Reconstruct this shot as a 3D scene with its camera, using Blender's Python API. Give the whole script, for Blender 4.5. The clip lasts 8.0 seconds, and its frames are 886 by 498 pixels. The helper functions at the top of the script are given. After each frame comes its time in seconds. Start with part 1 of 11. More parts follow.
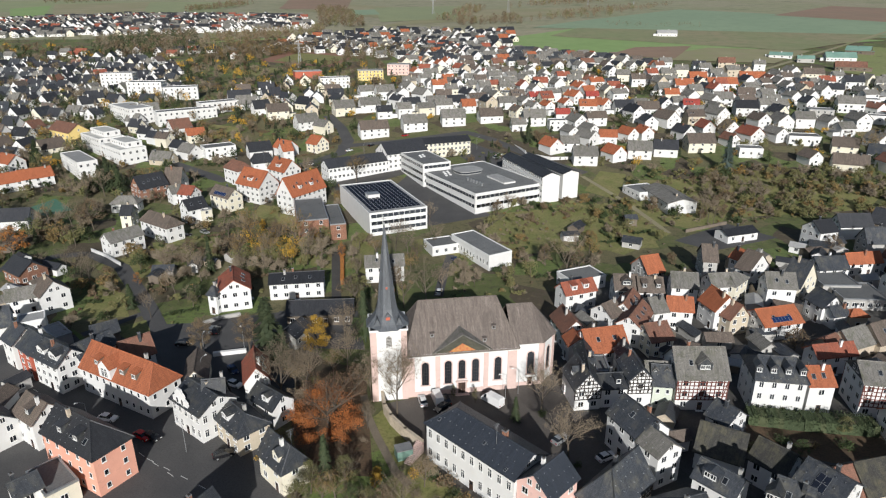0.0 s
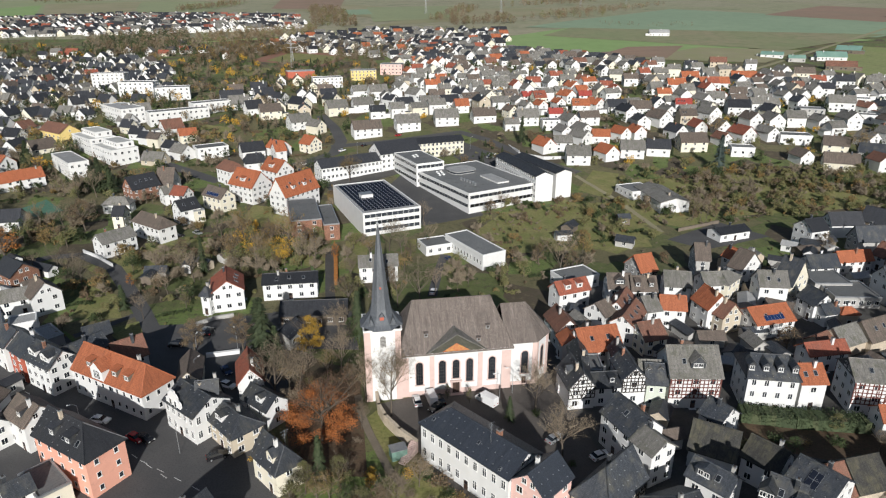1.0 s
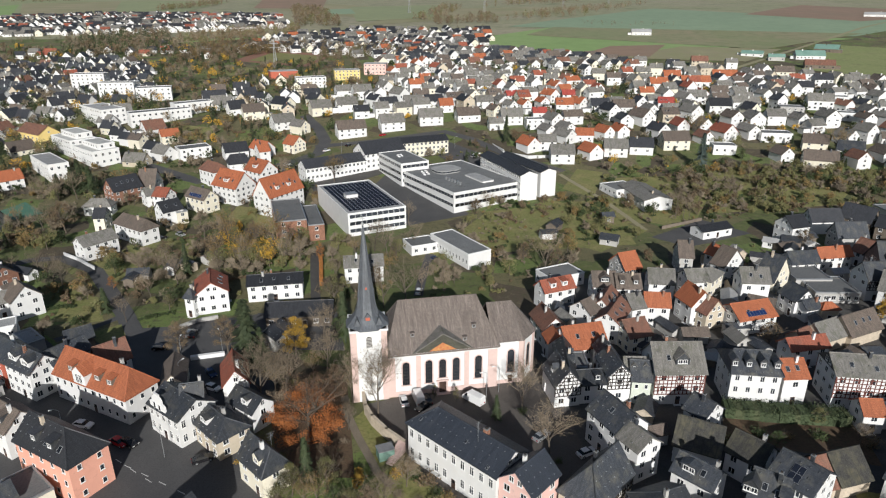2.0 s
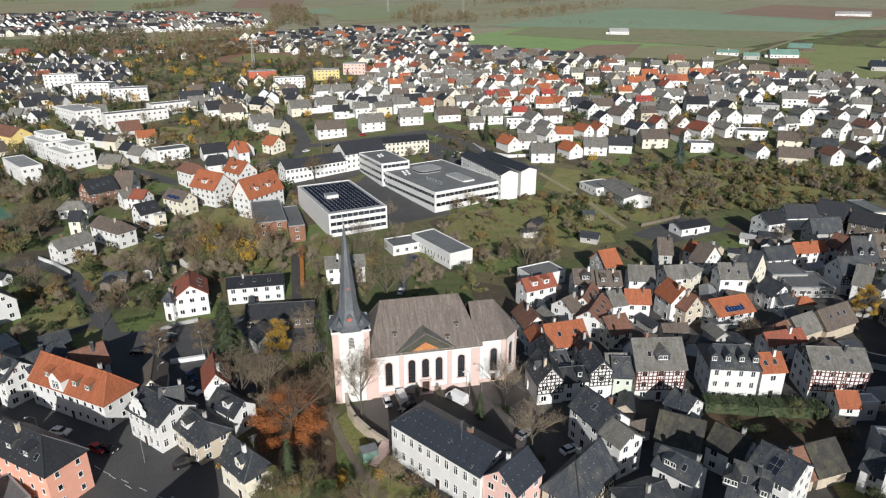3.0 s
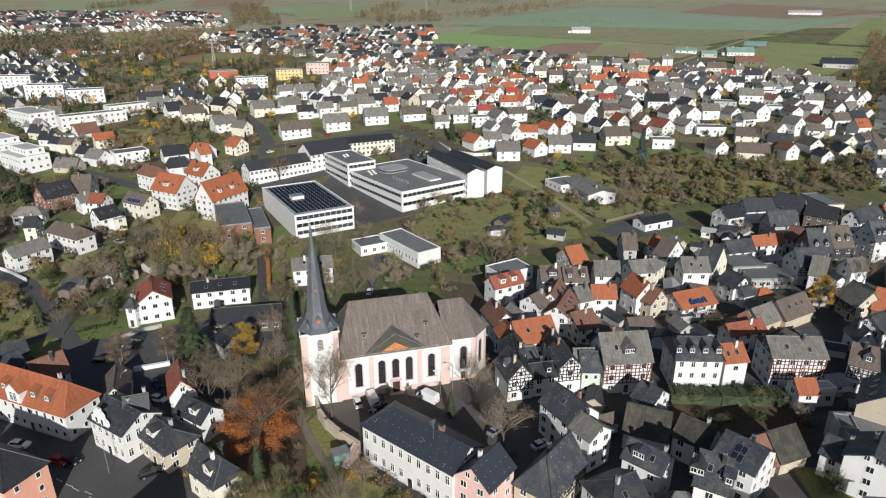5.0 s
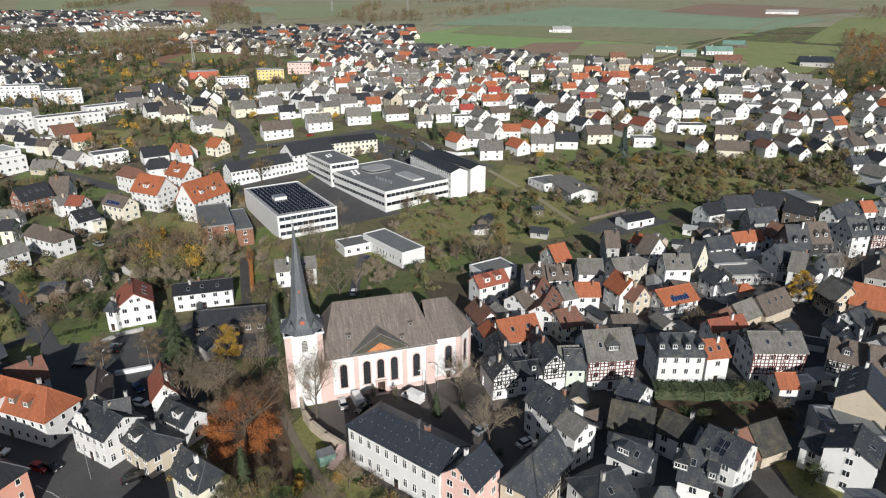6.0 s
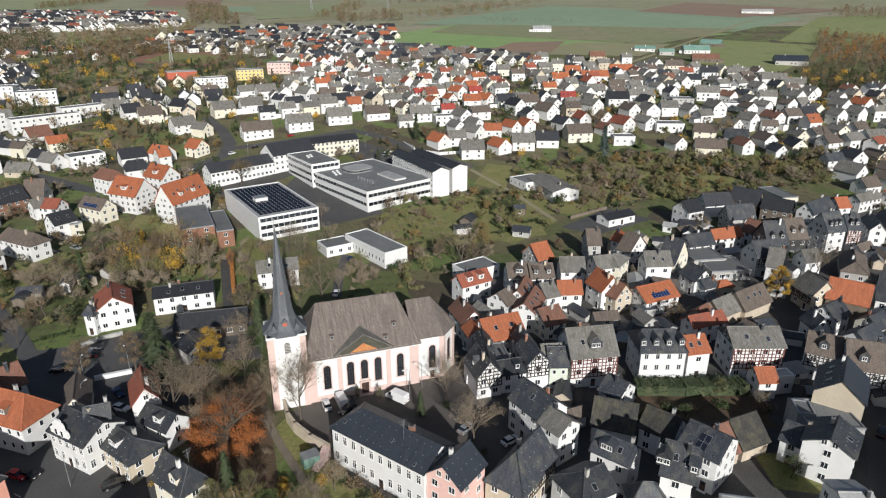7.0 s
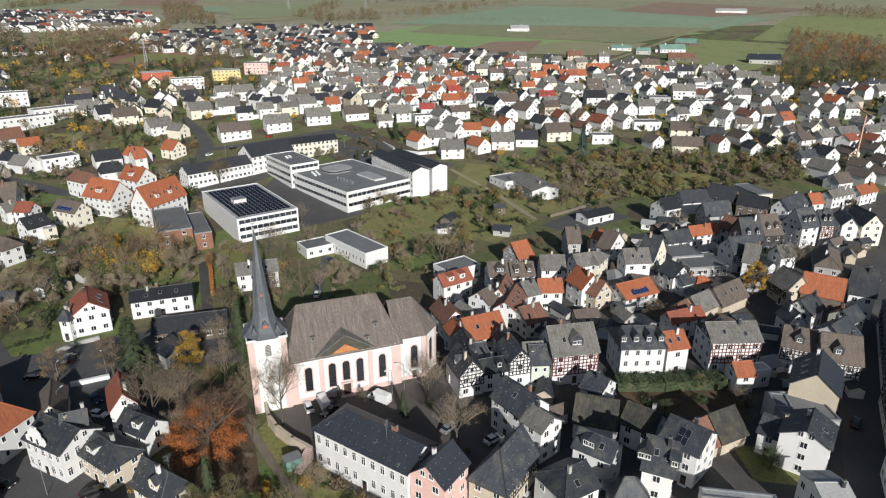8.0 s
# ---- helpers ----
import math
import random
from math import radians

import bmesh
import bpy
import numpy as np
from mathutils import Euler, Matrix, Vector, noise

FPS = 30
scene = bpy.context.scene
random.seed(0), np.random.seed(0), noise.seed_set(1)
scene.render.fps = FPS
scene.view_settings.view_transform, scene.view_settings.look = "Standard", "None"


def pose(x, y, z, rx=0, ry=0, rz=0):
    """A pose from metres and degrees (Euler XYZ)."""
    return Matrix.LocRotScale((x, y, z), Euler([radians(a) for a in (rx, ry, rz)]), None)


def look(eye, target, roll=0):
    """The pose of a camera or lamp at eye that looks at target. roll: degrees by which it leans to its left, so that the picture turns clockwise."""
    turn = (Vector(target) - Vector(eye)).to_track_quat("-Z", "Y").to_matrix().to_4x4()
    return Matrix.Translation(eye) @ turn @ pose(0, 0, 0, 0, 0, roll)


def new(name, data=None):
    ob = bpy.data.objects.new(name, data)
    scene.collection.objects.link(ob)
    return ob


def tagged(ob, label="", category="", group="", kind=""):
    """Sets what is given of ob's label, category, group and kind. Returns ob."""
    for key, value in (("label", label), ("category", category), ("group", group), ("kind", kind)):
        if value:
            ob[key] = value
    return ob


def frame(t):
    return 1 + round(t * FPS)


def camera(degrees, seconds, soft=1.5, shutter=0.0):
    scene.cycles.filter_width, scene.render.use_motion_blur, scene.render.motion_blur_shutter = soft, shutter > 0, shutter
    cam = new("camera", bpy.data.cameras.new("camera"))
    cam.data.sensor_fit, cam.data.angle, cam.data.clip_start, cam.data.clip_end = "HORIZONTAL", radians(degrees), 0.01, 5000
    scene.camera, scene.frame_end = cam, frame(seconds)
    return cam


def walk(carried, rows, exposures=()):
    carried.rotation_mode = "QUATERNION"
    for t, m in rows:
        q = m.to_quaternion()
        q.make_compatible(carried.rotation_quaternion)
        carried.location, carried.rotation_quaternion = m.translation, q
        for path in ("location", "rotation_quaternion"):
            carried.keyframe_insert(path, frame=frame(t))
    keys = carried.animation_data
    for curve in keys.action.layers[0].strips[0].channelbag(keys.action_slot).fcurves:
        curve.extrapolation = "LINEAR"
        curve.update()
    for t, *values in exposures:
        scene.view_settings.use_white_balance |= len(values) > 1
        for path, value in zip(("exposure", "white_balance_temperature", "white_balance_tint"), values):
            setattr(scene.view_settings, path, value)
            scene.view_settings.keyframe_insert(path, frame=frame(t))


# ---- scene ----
# ================= camera and its walk =================
EYE_Z = 85.0
cam = camera(69.8, 8.0, soft=1.2)
walk(cam, [
    (0.0, pose(0, 0, EYE_Z, 68.95, 0, 0.00)),
    (0.5, pose(0, 0, EYE_Z, 68.94, 0, -0.24)),
    (1.0, pose(0, 0, EYE_Z, 68.93, 0, -0.61)),
    (1.5, pose(0, 0, EYE_Z, 68.91, 0, -1.21)),
    (3.0, pose(0, 0, EYE_Z, 68.85, 0, -3.79)),
    (3.5, pose(0, 0, EYE_Z, 68.84, 0, -4.58)),
    (4.0, pose(0, 0, EYE_Z, 68.81, 0, -5.35)),
    (4.5, pose(0, 0, EYE_Z, 68.79, 0, -6.12)),
    (6.0, pose(0, 0, EYE_Z, 68.73, 0, -8.44)),
    (6.5, pose(0, 0, EYE_Z, 68.71, 0, -9.23)),
    (7.0, pose(0, 0, EYE_Z, 68.69, 0, -10.12)),
    (7.5, pose(0, 0, EYE_Z, 68.67, 0, -11.04)),
    (8.0, pose(0, 0, EYE_Z, 68.66, 0, -11.98)),
])

# ================= daylight =================
SUN_EL, SUN_AZ = 23.0, 4.0      # the low sun stands behind the camera, a little to its right
to_sun = Vector((math.sin(radians(SUN_AZ)) * math.cos(radians(SUN_EL)), -math.cos(radians(SUN_AZ)) * math.cos(radians(SUN_EL)), math.sin(radians(SUN_EL))))
world = bpy.data.worlds.new("sky")
scene.world = world
world.use_nodes = True
wn = world.node_tree.nodes
sky = wn.new("ShaderNodeTexSky")
sky.sky_type, sky.sun_disc = "NISHITA", False
sky.sun_elevation, sky.sun_rotation = radians(SUN_EL), radians(180 - SUN_AZ)
world.node_tree.links.new(sky.outputs[0], wn["Background"].inputs[0])
wn["Background"].inputs[1].default_value = 0.058
sun_data = bpy.data.lights.new("sun", "SUN")
sun_data.energy, sun_data.angle, sun_data.color = 4.8, radians(0.55), (1.0, 0.985, 0.948)
sun = new("sun", sun_data)
sun.matrix_world = look(to_sun * 300, (0, 0, 0))
scene.view_settings.exposure = 0.14


# ================= materials =================
def node_mat(name):
    m = bpy.data.materials.new(name)
    m.use_nodes = True
    t = m.node_tree
    return m, t, t.nodes["Principled BSDF"]


def add(t, kind, **values):
    n = t.nodes.new(kind)
    for k, v in values.items():
        n.inputs[k].default_value = v
    return n


def mixed(t, fac, a, b, blend="MIX"):
    n = t.nodes.new("ShaderNodeMix")
    n.data_type, n.blend_type = "RGBA", blend
    for sock, v in ((n.inputs[0], fac), (n.inputs[6], a), (n.inputs[7], b)):
        if isinstance(v, (int, float)):
            sock.default_value = v
        elif isinstance(v, tuple):
            sock.default_value = (*v, 1) if len(v) == 3 else v
        else:
            t.links.new(v, sock)
    return n.outputs[2]


def ramp(t, fac, lo, hi):
    n = t.nodes.new("ShaderNodeMapRange")
    n.inputs[1].default_value, n.inputs[2].default_value = lo, hi
    t.links.new(fac, n.inputs[0])
    return n.outputs[0]


def noise_of(t, vec, scale, detail=3.0, rough=0.55):
    n = add(t, "ShaderNodeTexNoise", Scale=scale, Detail=detail, Roughness=rough)
    t.links.new(vec, n.inputs["Vector"])
    return n.outputs[0]


def vary(t, colour, amount):
    """Each object a little lighter or darker than its neighbours."""
    info = t.nodes.new("ShaderNodeObjectInfo")
    hsv = t.nodes.new("ShaderNodeHueSaturation")
    t.links.new(ramp_out(t, info.outputs["Random"], 1 - amount, 1 + amount), hsv.inputs["Value"])
    t.links.new(colour, hsv.inputs["Color"])
    return hsv.outputs[0]


def ramp_out(t, fac, lo, hi):
    n = t.nodes.new("ShaderNodeMapRange")
    n.inputs[3].default_value, n.inputs[4].default_value = lo, hi
    t.links.new(fac, n.inputs[0])
    return n.outputs[0]


def bumped(t, bsdf, height, strength, distance):
    b = add(t, "ShaderNodeBump", Strength=strength, Distance=distance)
    t.links.new(height, b.inputs["Height"])
    t.links.new(b.outputs[0], bsdf.inputs["Normal"])


def surf(name, c1, c2, big=0.3, fine=5.0, rough=0.85, metal=0.0, grain=0.25, bump=0.3, each=0.0, stain=None):
    m, t, bsdf = node_mat(name)
    vec = t.nodes.new("ShaderNodeTexCoord").outputs["Object"]
    large, small = noise_of(t, vec, big, 4), noise_of(t, vec, fine, 4, 0.65)
    col = mixed(t, ramp(t, large, 0.35, 0.65), c1, c2)
    dark = tuple(v * (1 - grain) for v in c1)
    col = mixed(t, ramp(t, small, 0.45, 0.75), col, dark)
    if stain:
        col = mixed(t, ramp(t, noise_of(t, vec, big * 2.7, 5, 0.7), 0.56, 0.72), col, stain)
    if each:
        col = vary(t, col, each)
    t.links.new(col, bsdf.inputs["Base Color"])
    bsdf.inputs["Roughness"].default_value, bsdf.inputs["Metallic"].default_value = rough, metal
    if bump:
        bumped(t, bsdf, small, bump, 0.02)
    return m


def tiled(name, c1, c2, moss, width=0.26, course=0.36, rough=0.75, each=0.12, mossy=0.6):
    """Roof covering in courses: u runs along the ridge, v up the slope, in metres."""
    m, t, bsdf = node_mat(name)
    co = t.nodes.new("ShaderNodeTexCoord")
    vec, obj = co.outputs["UV"], co.outputs["Object"]
    br = add(t, "ShaderNodeTexBrick", Scale=1.0, **{"Mortar Size": 0.022, "Mortar Smooth": 0.4, "Bias": 0.0, "Brick Width": width, "Row Height": course})
    br.offset = 0.5
    t.links.new(vec, br.inputs["Vector"])
    br.inputs["Color1"].default_value, br.inputs["Color2"].default_value = (*c1, 1), (*c2, 1)
    br.inputs["Mortar"].default_value = (*[v * 0.45 for v in c1], 1)
    large = noise_of(t, obj, 0.45, 5, 0.65)
    col = mixed(t, ramp(t, large, mossy - 0.12, mossy + 0.12), br.outputs["Color"], moss)
    flow = t.nodes.new("ShaderNodeMapping")
    flow.inputs["Scale"].default_value = (1.6, 0.16, 1)
    t.links.new(vec, flow.inputs["Vector"])
    streak = noise_of(t, flow.outputs[0], 1.0, 4, 0.7)
    col = mixed(t, ramp(t, streak, 0.50, 0.72), col, tuple(v * 0.55 for v in c1))
    col = mixed(t, ramp(t, streak, 0.44, 0.28), col, tuple(min(1, v * 1.25) for v in c2))
    col = mixed(t, ramp(t, noise_of(t, obj, 2.2, 5, 0.75), 0.52, 0.75), col, tuple(v * 0.62 for v in c2))
    col = mixed(t, ramp(t, noise_of(t, obj, 9.0, 2, 0.5), 0.70, 0.76), col, tuple(min(1, v * 1.5 + 0.015) for v in c2))
    col = mixed(t, ramp(t, noise_of(t, obj, 5.0, 4, 0.8), 0.62, 0.78), col, tuple(min(1, v * 1.4 + 0.008) for v in c2))
    if each:
        col = vary(t, col, each)
    t.links.new(col, bsdf.inputs["Base Color"])
    bsdf.inputs["Roughness"].default_value = rough
    bumped(t, bsdf, br.outputs["Fac"], 0.5, -0.03)
    return m


ROOF = {
    "slate": tiled("dark slate", (0.028, 0.033, 0.042), (0.056, 0.062, 0.073), (0.105, 0.100, 0.082), 0.34, 0.26, 0.55, 0.35, 0.61),
    "blue": tiled("blue-grey slate", (0.031, 0.038, 0.052), (0.044, 0.052, 0.068), (0.052, 0.057, 0.064), 0.3, 0.22, 0.5, 0.08, 0.7),
    "anthracite": tiled("anthracite tiles", (0.030, 0.032, 0.038), (0.046, 0.048, 0.055), (0.066, 0.065, 0.060), 0.3, 0.36, 0.55, 0.3, 0.70),
    "grey": tiled("weathered grey tiles", (0.170, 0.162, 0.150), (0.225, 0.214, 0.197), (0.085, 0.088, 0.060), 0.3, 0.3, 0.85, 0.15, 0.6),
    "brown": tiled("brown tiles", (0.120, 0.094, 0.078), (0.160, 0.127, 0.106), (0.072, 0.066, 0.052), 0.28, 0.36, 0.8, 0.15, 0.62),
    "church": tiled("grey-brown tiles", (0.150, 0.122, 0.108), (0.195, 0.165, 0.148), (0.105, 0.092, 0.082), 0.24, 0.3, 0.85, 0.0, 0.64),
    "orange": tiled("orange clay tiles", (0.36, 0.110, 0.048), (0.43, 0.140, 0.064), (0.25, 0.085, 0.045), 0.26, 0.36, 0.7, 0.12, 0.68),
    "red": tiled("red clay tiles", (0.28, 0.078, 0.046), (0.34, 0.105, 0.062), (0.16, 0.075, 0.055), 0.26, 0.36, 0.75, 0.16, 0.62),
    "bright": tiled("bright red tiles", (0.33, 0.055, 0.045), (0.38, 0.075, 0.055), (0.26, 0.055, 0.045), 0.26, 0.36, 0.6, 0.06, 0.75),
    "rust": tiled("red-brown tiles", (0.195, 0.088, 0.060), (0.25, 0.12, 0.082), (0.12, 0.075, 0.055), 0.26, 0.36, 0.8, 0.14, 0.58),
    "spire": tiled("blue-grey slate of the spire", (0.095, 0.106, 0.122), (0.130, 0.141, 0.158), (0.080, 0.088, 0.098), 0.3, 0.22, 0.55, 0.0, 0.66),
    "moss": tiled("mossy old slate", (0.034, 0.034, 0.032), (0.062, 0.059, 0.053), (0.096, 0.088, 0.056), 0.3, 0.22, 0.85, 0.2, 0.58),
    "flat": surf("roofing felt", (0.135, 0.140, 0.143), (0.180, 0.183, 0.182), 0.12, 2.5, 0.9, grain=0.3, stain=(0.08, 0.082, 0.07), each=0.15),
    "gravel": surf("pale roof gravel", (0.40, 0.40, 0.385), (0.5, 0.495, 0.47), 0.15, 3.0, 0.95, grain=0.3, each=0.1),
    "teal": surf("weathered green sheet metal", (0.14, 0.25, 0.21), (0.20, 0.32, 0.27), 0.1, 2.0, 0.6, grain=0.2),
    "sheet": surf("light grey fibre cement sheet", (0.30, 0.30, 0.30), (0.38, 0.38, 0.375), 0.2, 3.0, 0.8, grain=0.3, stain=(0.2, 0.195, 0.17), each=0.12),
}
WALL = {
    "white": surf("white plaster", (0.675, 0.673, 0.667), (0.625, 0.622, 0.613), 0.35, 7.0, 0.9, grain=0.08, bump=0.15, each=0.07, stain=(0.63, 0.615, 0.585)),
    "cream": surf("cream plaster", (0.70, 0.655, 0.54), (0.64, 0.60, 0.49), 0.35, 7.0, 0.9, grain=0.1, bump=0.15, each=0.08, stain=(0.55, 0.49, 0.37)),
    "yellow": surf("yellow plaster", (0.72, 0.56, 0.22), (0.66, 0.50, 0.2), 0.35, 7.0, 0.9, grain=0.1, bump=0.15, each=0.06),
    "pink": surf("pink plaster", (0.72, 0.47, 0.42), (0.66, 0.43, 0.385), 0.35, 7.0, 0.9, grain=0.1, bump=0.15, stain=(0.56, 0.38, 0.34)),
    "salmon": surf("salmon plaster", (0.74, 0.37, 0.275), (0.68, 0.335, 0.25), 0.35, 7.0, 0.9, grain=0.1, bump=0.15, stain=(0.58, 0.29, 0.22)),
    "red": surf("red plaster", (0.45, 0.12, 0.075), (0.40, 0.105, 0.065), 0.35, 7.0, 0.9, grain=0.12, bump=0.15),
    "grey": surf("grey plaster", (0.42, 0.41, 0.39), (0.36, 0.35, 0.335), 0.35, 7.0, 0.9, grain=0.12, bump=0.15, each=0.1, stain=(0.28, 0.27, 0.255)),
    "beige": surf("beige plaster", (0.52, 0.45, 0.35), (0.46, 0.40, 0.31), 0.35, 7.0, 0.9, grain=0.12, bump=0.15, each=0.08, stain=(0.38, 0.33, 0.26)),
    "pale green": surf("pale green plaster", (0.56, 0.60, 0.52), (0.51, 0.55, 0.47), 0.35, 7.0, 0.9, grain=0.1, bump=0.15),
    "green": surf("lime green plaster", (0.48, 0.60, 0.16), (0.44, 0.55, 0.15), 0.35, 7.0, 0.9, grain=0.1, bump=0.15),
    "brick": tiled("red brick", (0.30, 0.145, 0.095), (0.37, 0.185, 0.12), (0.27, 0.135, 0.09), 0.25, 0.085, 0.85, 0.05, 0.6),
    "clay": tiled("clay block", (0.55, 0.30, 0.20), (0.6, 0.35, 0.24), (0.5, 0.28, 0.19), 0.4, 0.25, 0.85, 0.0, 0.7),
    "slate": ROOF["slate"],
    "stone": surf("rubble sandstone", (0.54, 0.46, 0.36), (0.44, 0.37, 0.29), 0.8, 4.0, 0.95, grain=0.35, bump=0.8, stain=(0.26, 0.22, 0.17)),
    "wood": surf("weathered boards", (0.125, 0.10, 0.078), (0.17, 0.14, 0.11), 0.6, 6.0, 0.85, grain=0.35, each=0.2),
}
GLASS = surf("window glass", (0.022, 0.026, 0.032), (0.035, 0.04, 0.048), 0.2, 1.5, 0.12, grain=0.2, bump=0.0, each=0.6)
FRAME = surf("white window frame", (0.74, 0.74, 0.73), (0.68, 0.68, 0.67), 1.0, 9.0, 0.5, grain=0.06, bump=0.0)
TIMBER = surf("dark timber", (0.030, 0.025, 0.022), (0.05, 0.04, 0.034), 1.0, 8.0, 0.8, grain=0.3)
REDTIMBER = surf("oxblood timber", (0.115, 0.035, 0.028), (0.15, 0.05, 0.038), 1.0, 8.0, 0.8, grain=0.3)
DOOR = surf("brown wooden door", (0.055, 0.030, 0.022), (0.075, 0.042, 0.030), 1.0, 8.0, 0.6, grain=0.3, each=0.3)
BRICKS = WALL["brick"]
SANDSTONE = surf("pink sandstone", (0.60, 0.455, 0.415), (0.545, 0.41, 0.375), 0.5, 5.0, 0.9, grain=0.14, stain=(0.50, 0.33, 0.28))
METAL = surf("zinc sheet", (0.34, 0.35, 0.36), (0.42, 0.43, 0.44), 0.8, 6.0, 0.45, 0.6, grain=0.2)
SOLAR = surf("solar cells", (0.012, 0.015, 0.024), (0.018, 0.022, 0.034), 1.2, 8.0, 0.18, grain=0.3, bump=0.0)
BLUEPANEL = surf("blue solar cells", (0.014, 0.028, 0.085), (0.02, 0.038, 0.11), 1.2, 8.0, 0.18, grain=0.3, bump=0.0)
ASPHALT = surf("asphalt", (0.066, 0.065, 0.067), (0.086, 0.084, 0.084), 0.12, 3.0, 0.9, grain=0.3, stain=(0.068, 0.067, 0.069))
PAVING = surf("grey paving", (0.064, 0.060, 0.057), (0.086, 0.081, 0.076), 0.2, 2.5, 0.9, grain=0.4, stain=(0.058, 0.060, 0.042))
LAWN = surf("autumn lawn", (0.162, 0.178, 0.052), (0.235, 0.208, 0.084), 0.16, 1.2, 0.95, grain=0.45, bump=0.8, stain=(0.19, 0.16, 0.08))
# Leaf litter under trees; its dark brown also paints shade on the terrace garden.
LITTER_SHADE = surf("fallen brown leaves on soil, also stand-in shade", (0.085, 0.056, 0.034), (0.12, 0.075, 0.042), 0.3, 2.0, 0.95, grain=0.5, bump=0.8, stain=(0.075, 0.082, 0.035))
EARTHPATH = surf("trodden earth path", (0.20, 0.165, 0.125), (0.16, 0.135, 0.10), 0.3, 3.0, 0.95, grain=0.3, bump=0.4)


def garden_ground():
    """Plots of lawn, rough grass, beds and bare soil, each of its own colour, with tufts and worn spots."""
    m, t, bsdf = node_mat("garden plots of lawn and soil")
    vec = t.nodes.new("ShaderNodeTexCoord").outputs["Object"]
    warp = t.nodes.new("ShaderNodeVectorMath")
    warp.operation = "MULTIPLY_ADD"
    nz = add(t, "ShaderNodeTexNoise", Scale=0.08, Detail=2.0)
    t.links.new(vec, nz.inputs["Vector"])
    t.links.new(nz.outputs["Color"], warp.inputs[0])
    warp.inputs[1].default_value = (7, 7, 0)
    t.links.new(vec, warp.inputs[2])
    vor = add(t, "ShaderNodeTexVoronoi", Scale=0.075)
    vor.voronoi_dimensions = "2D"
    t.links.new(warp.outputs[0], vor.inputs["Vector"])
    sep = t.nodes.new("ShaderNodeSeparateColor")
    t.links.new(vor.outputs["Color"], sep.inputs[0])
    col = mixed(t, ramp(t, sep.outputs[0], 0.35, 0.6), (0.098, 0.121, 0.035), (0.136, 0.121, 0.058))
    col = mixed(t, ramp(t, sep.outputs[1], 0.68, 0.78), col, (0.082, 0.062, 0.041))
    col = mixed(t, ramp(t, sep.outputs[2], 0.80, 0.84), col, (0.121, 0.168, 0.043))
    mid, fine = noise_of(t, vec, 0.33, 5, 0.7), noise_of(t, vec, 1.6, 5, 0.75)
    col = mixed(t, ramp(t, mid, 0.52, 0.68), col, (0.066, 0.064, 0.031))
    col = mixed(t, ramp(t, mid, 0.46, 0.30), col, (0.156, 0.133, 0.070))
    col = mixed(t, ramp(t, fine, 0.50, 0.72), col, (0.043, 0.045, 0.020))
    t.links.new(col, bsdf.inputs["Base Color"])
    bsdf.inputs["Roughness"].default_value = 0.95
    bumped(t, bsdf, fine, 0.9, 0.15)
    return m


SOIL = garden_ground()
# Far meadow and crop colours are lightened to stand in for distance haze.
HILL = surf("meadow and stubble", (0.244, 0.250, 0.146), (0.287, 0.262, 0.183), 0.006, 0.05, 0.95, grain=0.3, bump=0.0, stain=(0.12, 0.14, 0.065))
FIELD = surf("winter wheat field", (0.201, 0.299, 0.107), (0.226, 0.305, 0.122), 0.01, 0.06, 0.95, grain=0.12, bump=0.0)
TEALFIELD = surf("blue-green young crop field", (0.201, 0.275, 0.177), (0.220, 0.293, 0.189), 0.01, 0.06, 0.95, grain=0.12, bump=0.0)
OLIVEFIELD = surf("harvested field with weeds", (0.189, 0.213, 0.104), (0.238, 0.213, 0.128), 0.012, 0.08, 0.95, grain=0.2, bump=0.0)
PLOUGH = surf("ploughed field", (0.26, 0.17, 0.12), (0.22, 0.16, 0.11), 0.01, 0.06, 0.95, grain=0.2, bump=0.0)
STUBBLE = surf("dry stubble field", (0.293, 0.256, 0.165), (0.220, 0.220, 0.110), 0.01, 0.06, 0.95, grain=0.2, bump=0.0)
CLAYTRACK = surf("red-brown running track", (0.25, 0.12, 0.08), (0.2, 0.11, 0.08), 0.05, 1.0, 0.95, grain=0.2)
COURT = surf("green sports court", (0.06, 0.16, 0.11), (0.08, 0.19, 0.13), 0.1, 1.0, 0.9, grain=0.2)
PAVING2 = surf("dark asphalt square", (0.088, 0.077, 0.069), (0.108, 0.096, 0.086), 0.15, 4.0, 0.9, grain=0.3)
HILL2 = surf("hill pasture", (0.250, 0.275, 0.146), (0.220, 0.250, 0.134), 0.008, 0.06, 0.95, grain=0.2, bump=0.0)
LAWN2 = surf("meadow", (0.201, 0.238, 0.083), (0.226, 0.238, 0.100), 0.02, 0.3, 0.95, grain=0.3, bump=0.0, stain=(0.12, 0.11, 0.055))
PAINT = surf("white road paint", (0.62, 0.62, 0.60), (0.5, 0.5, 0.49), 1.0, 5.0, 0.8, grain=0.3)


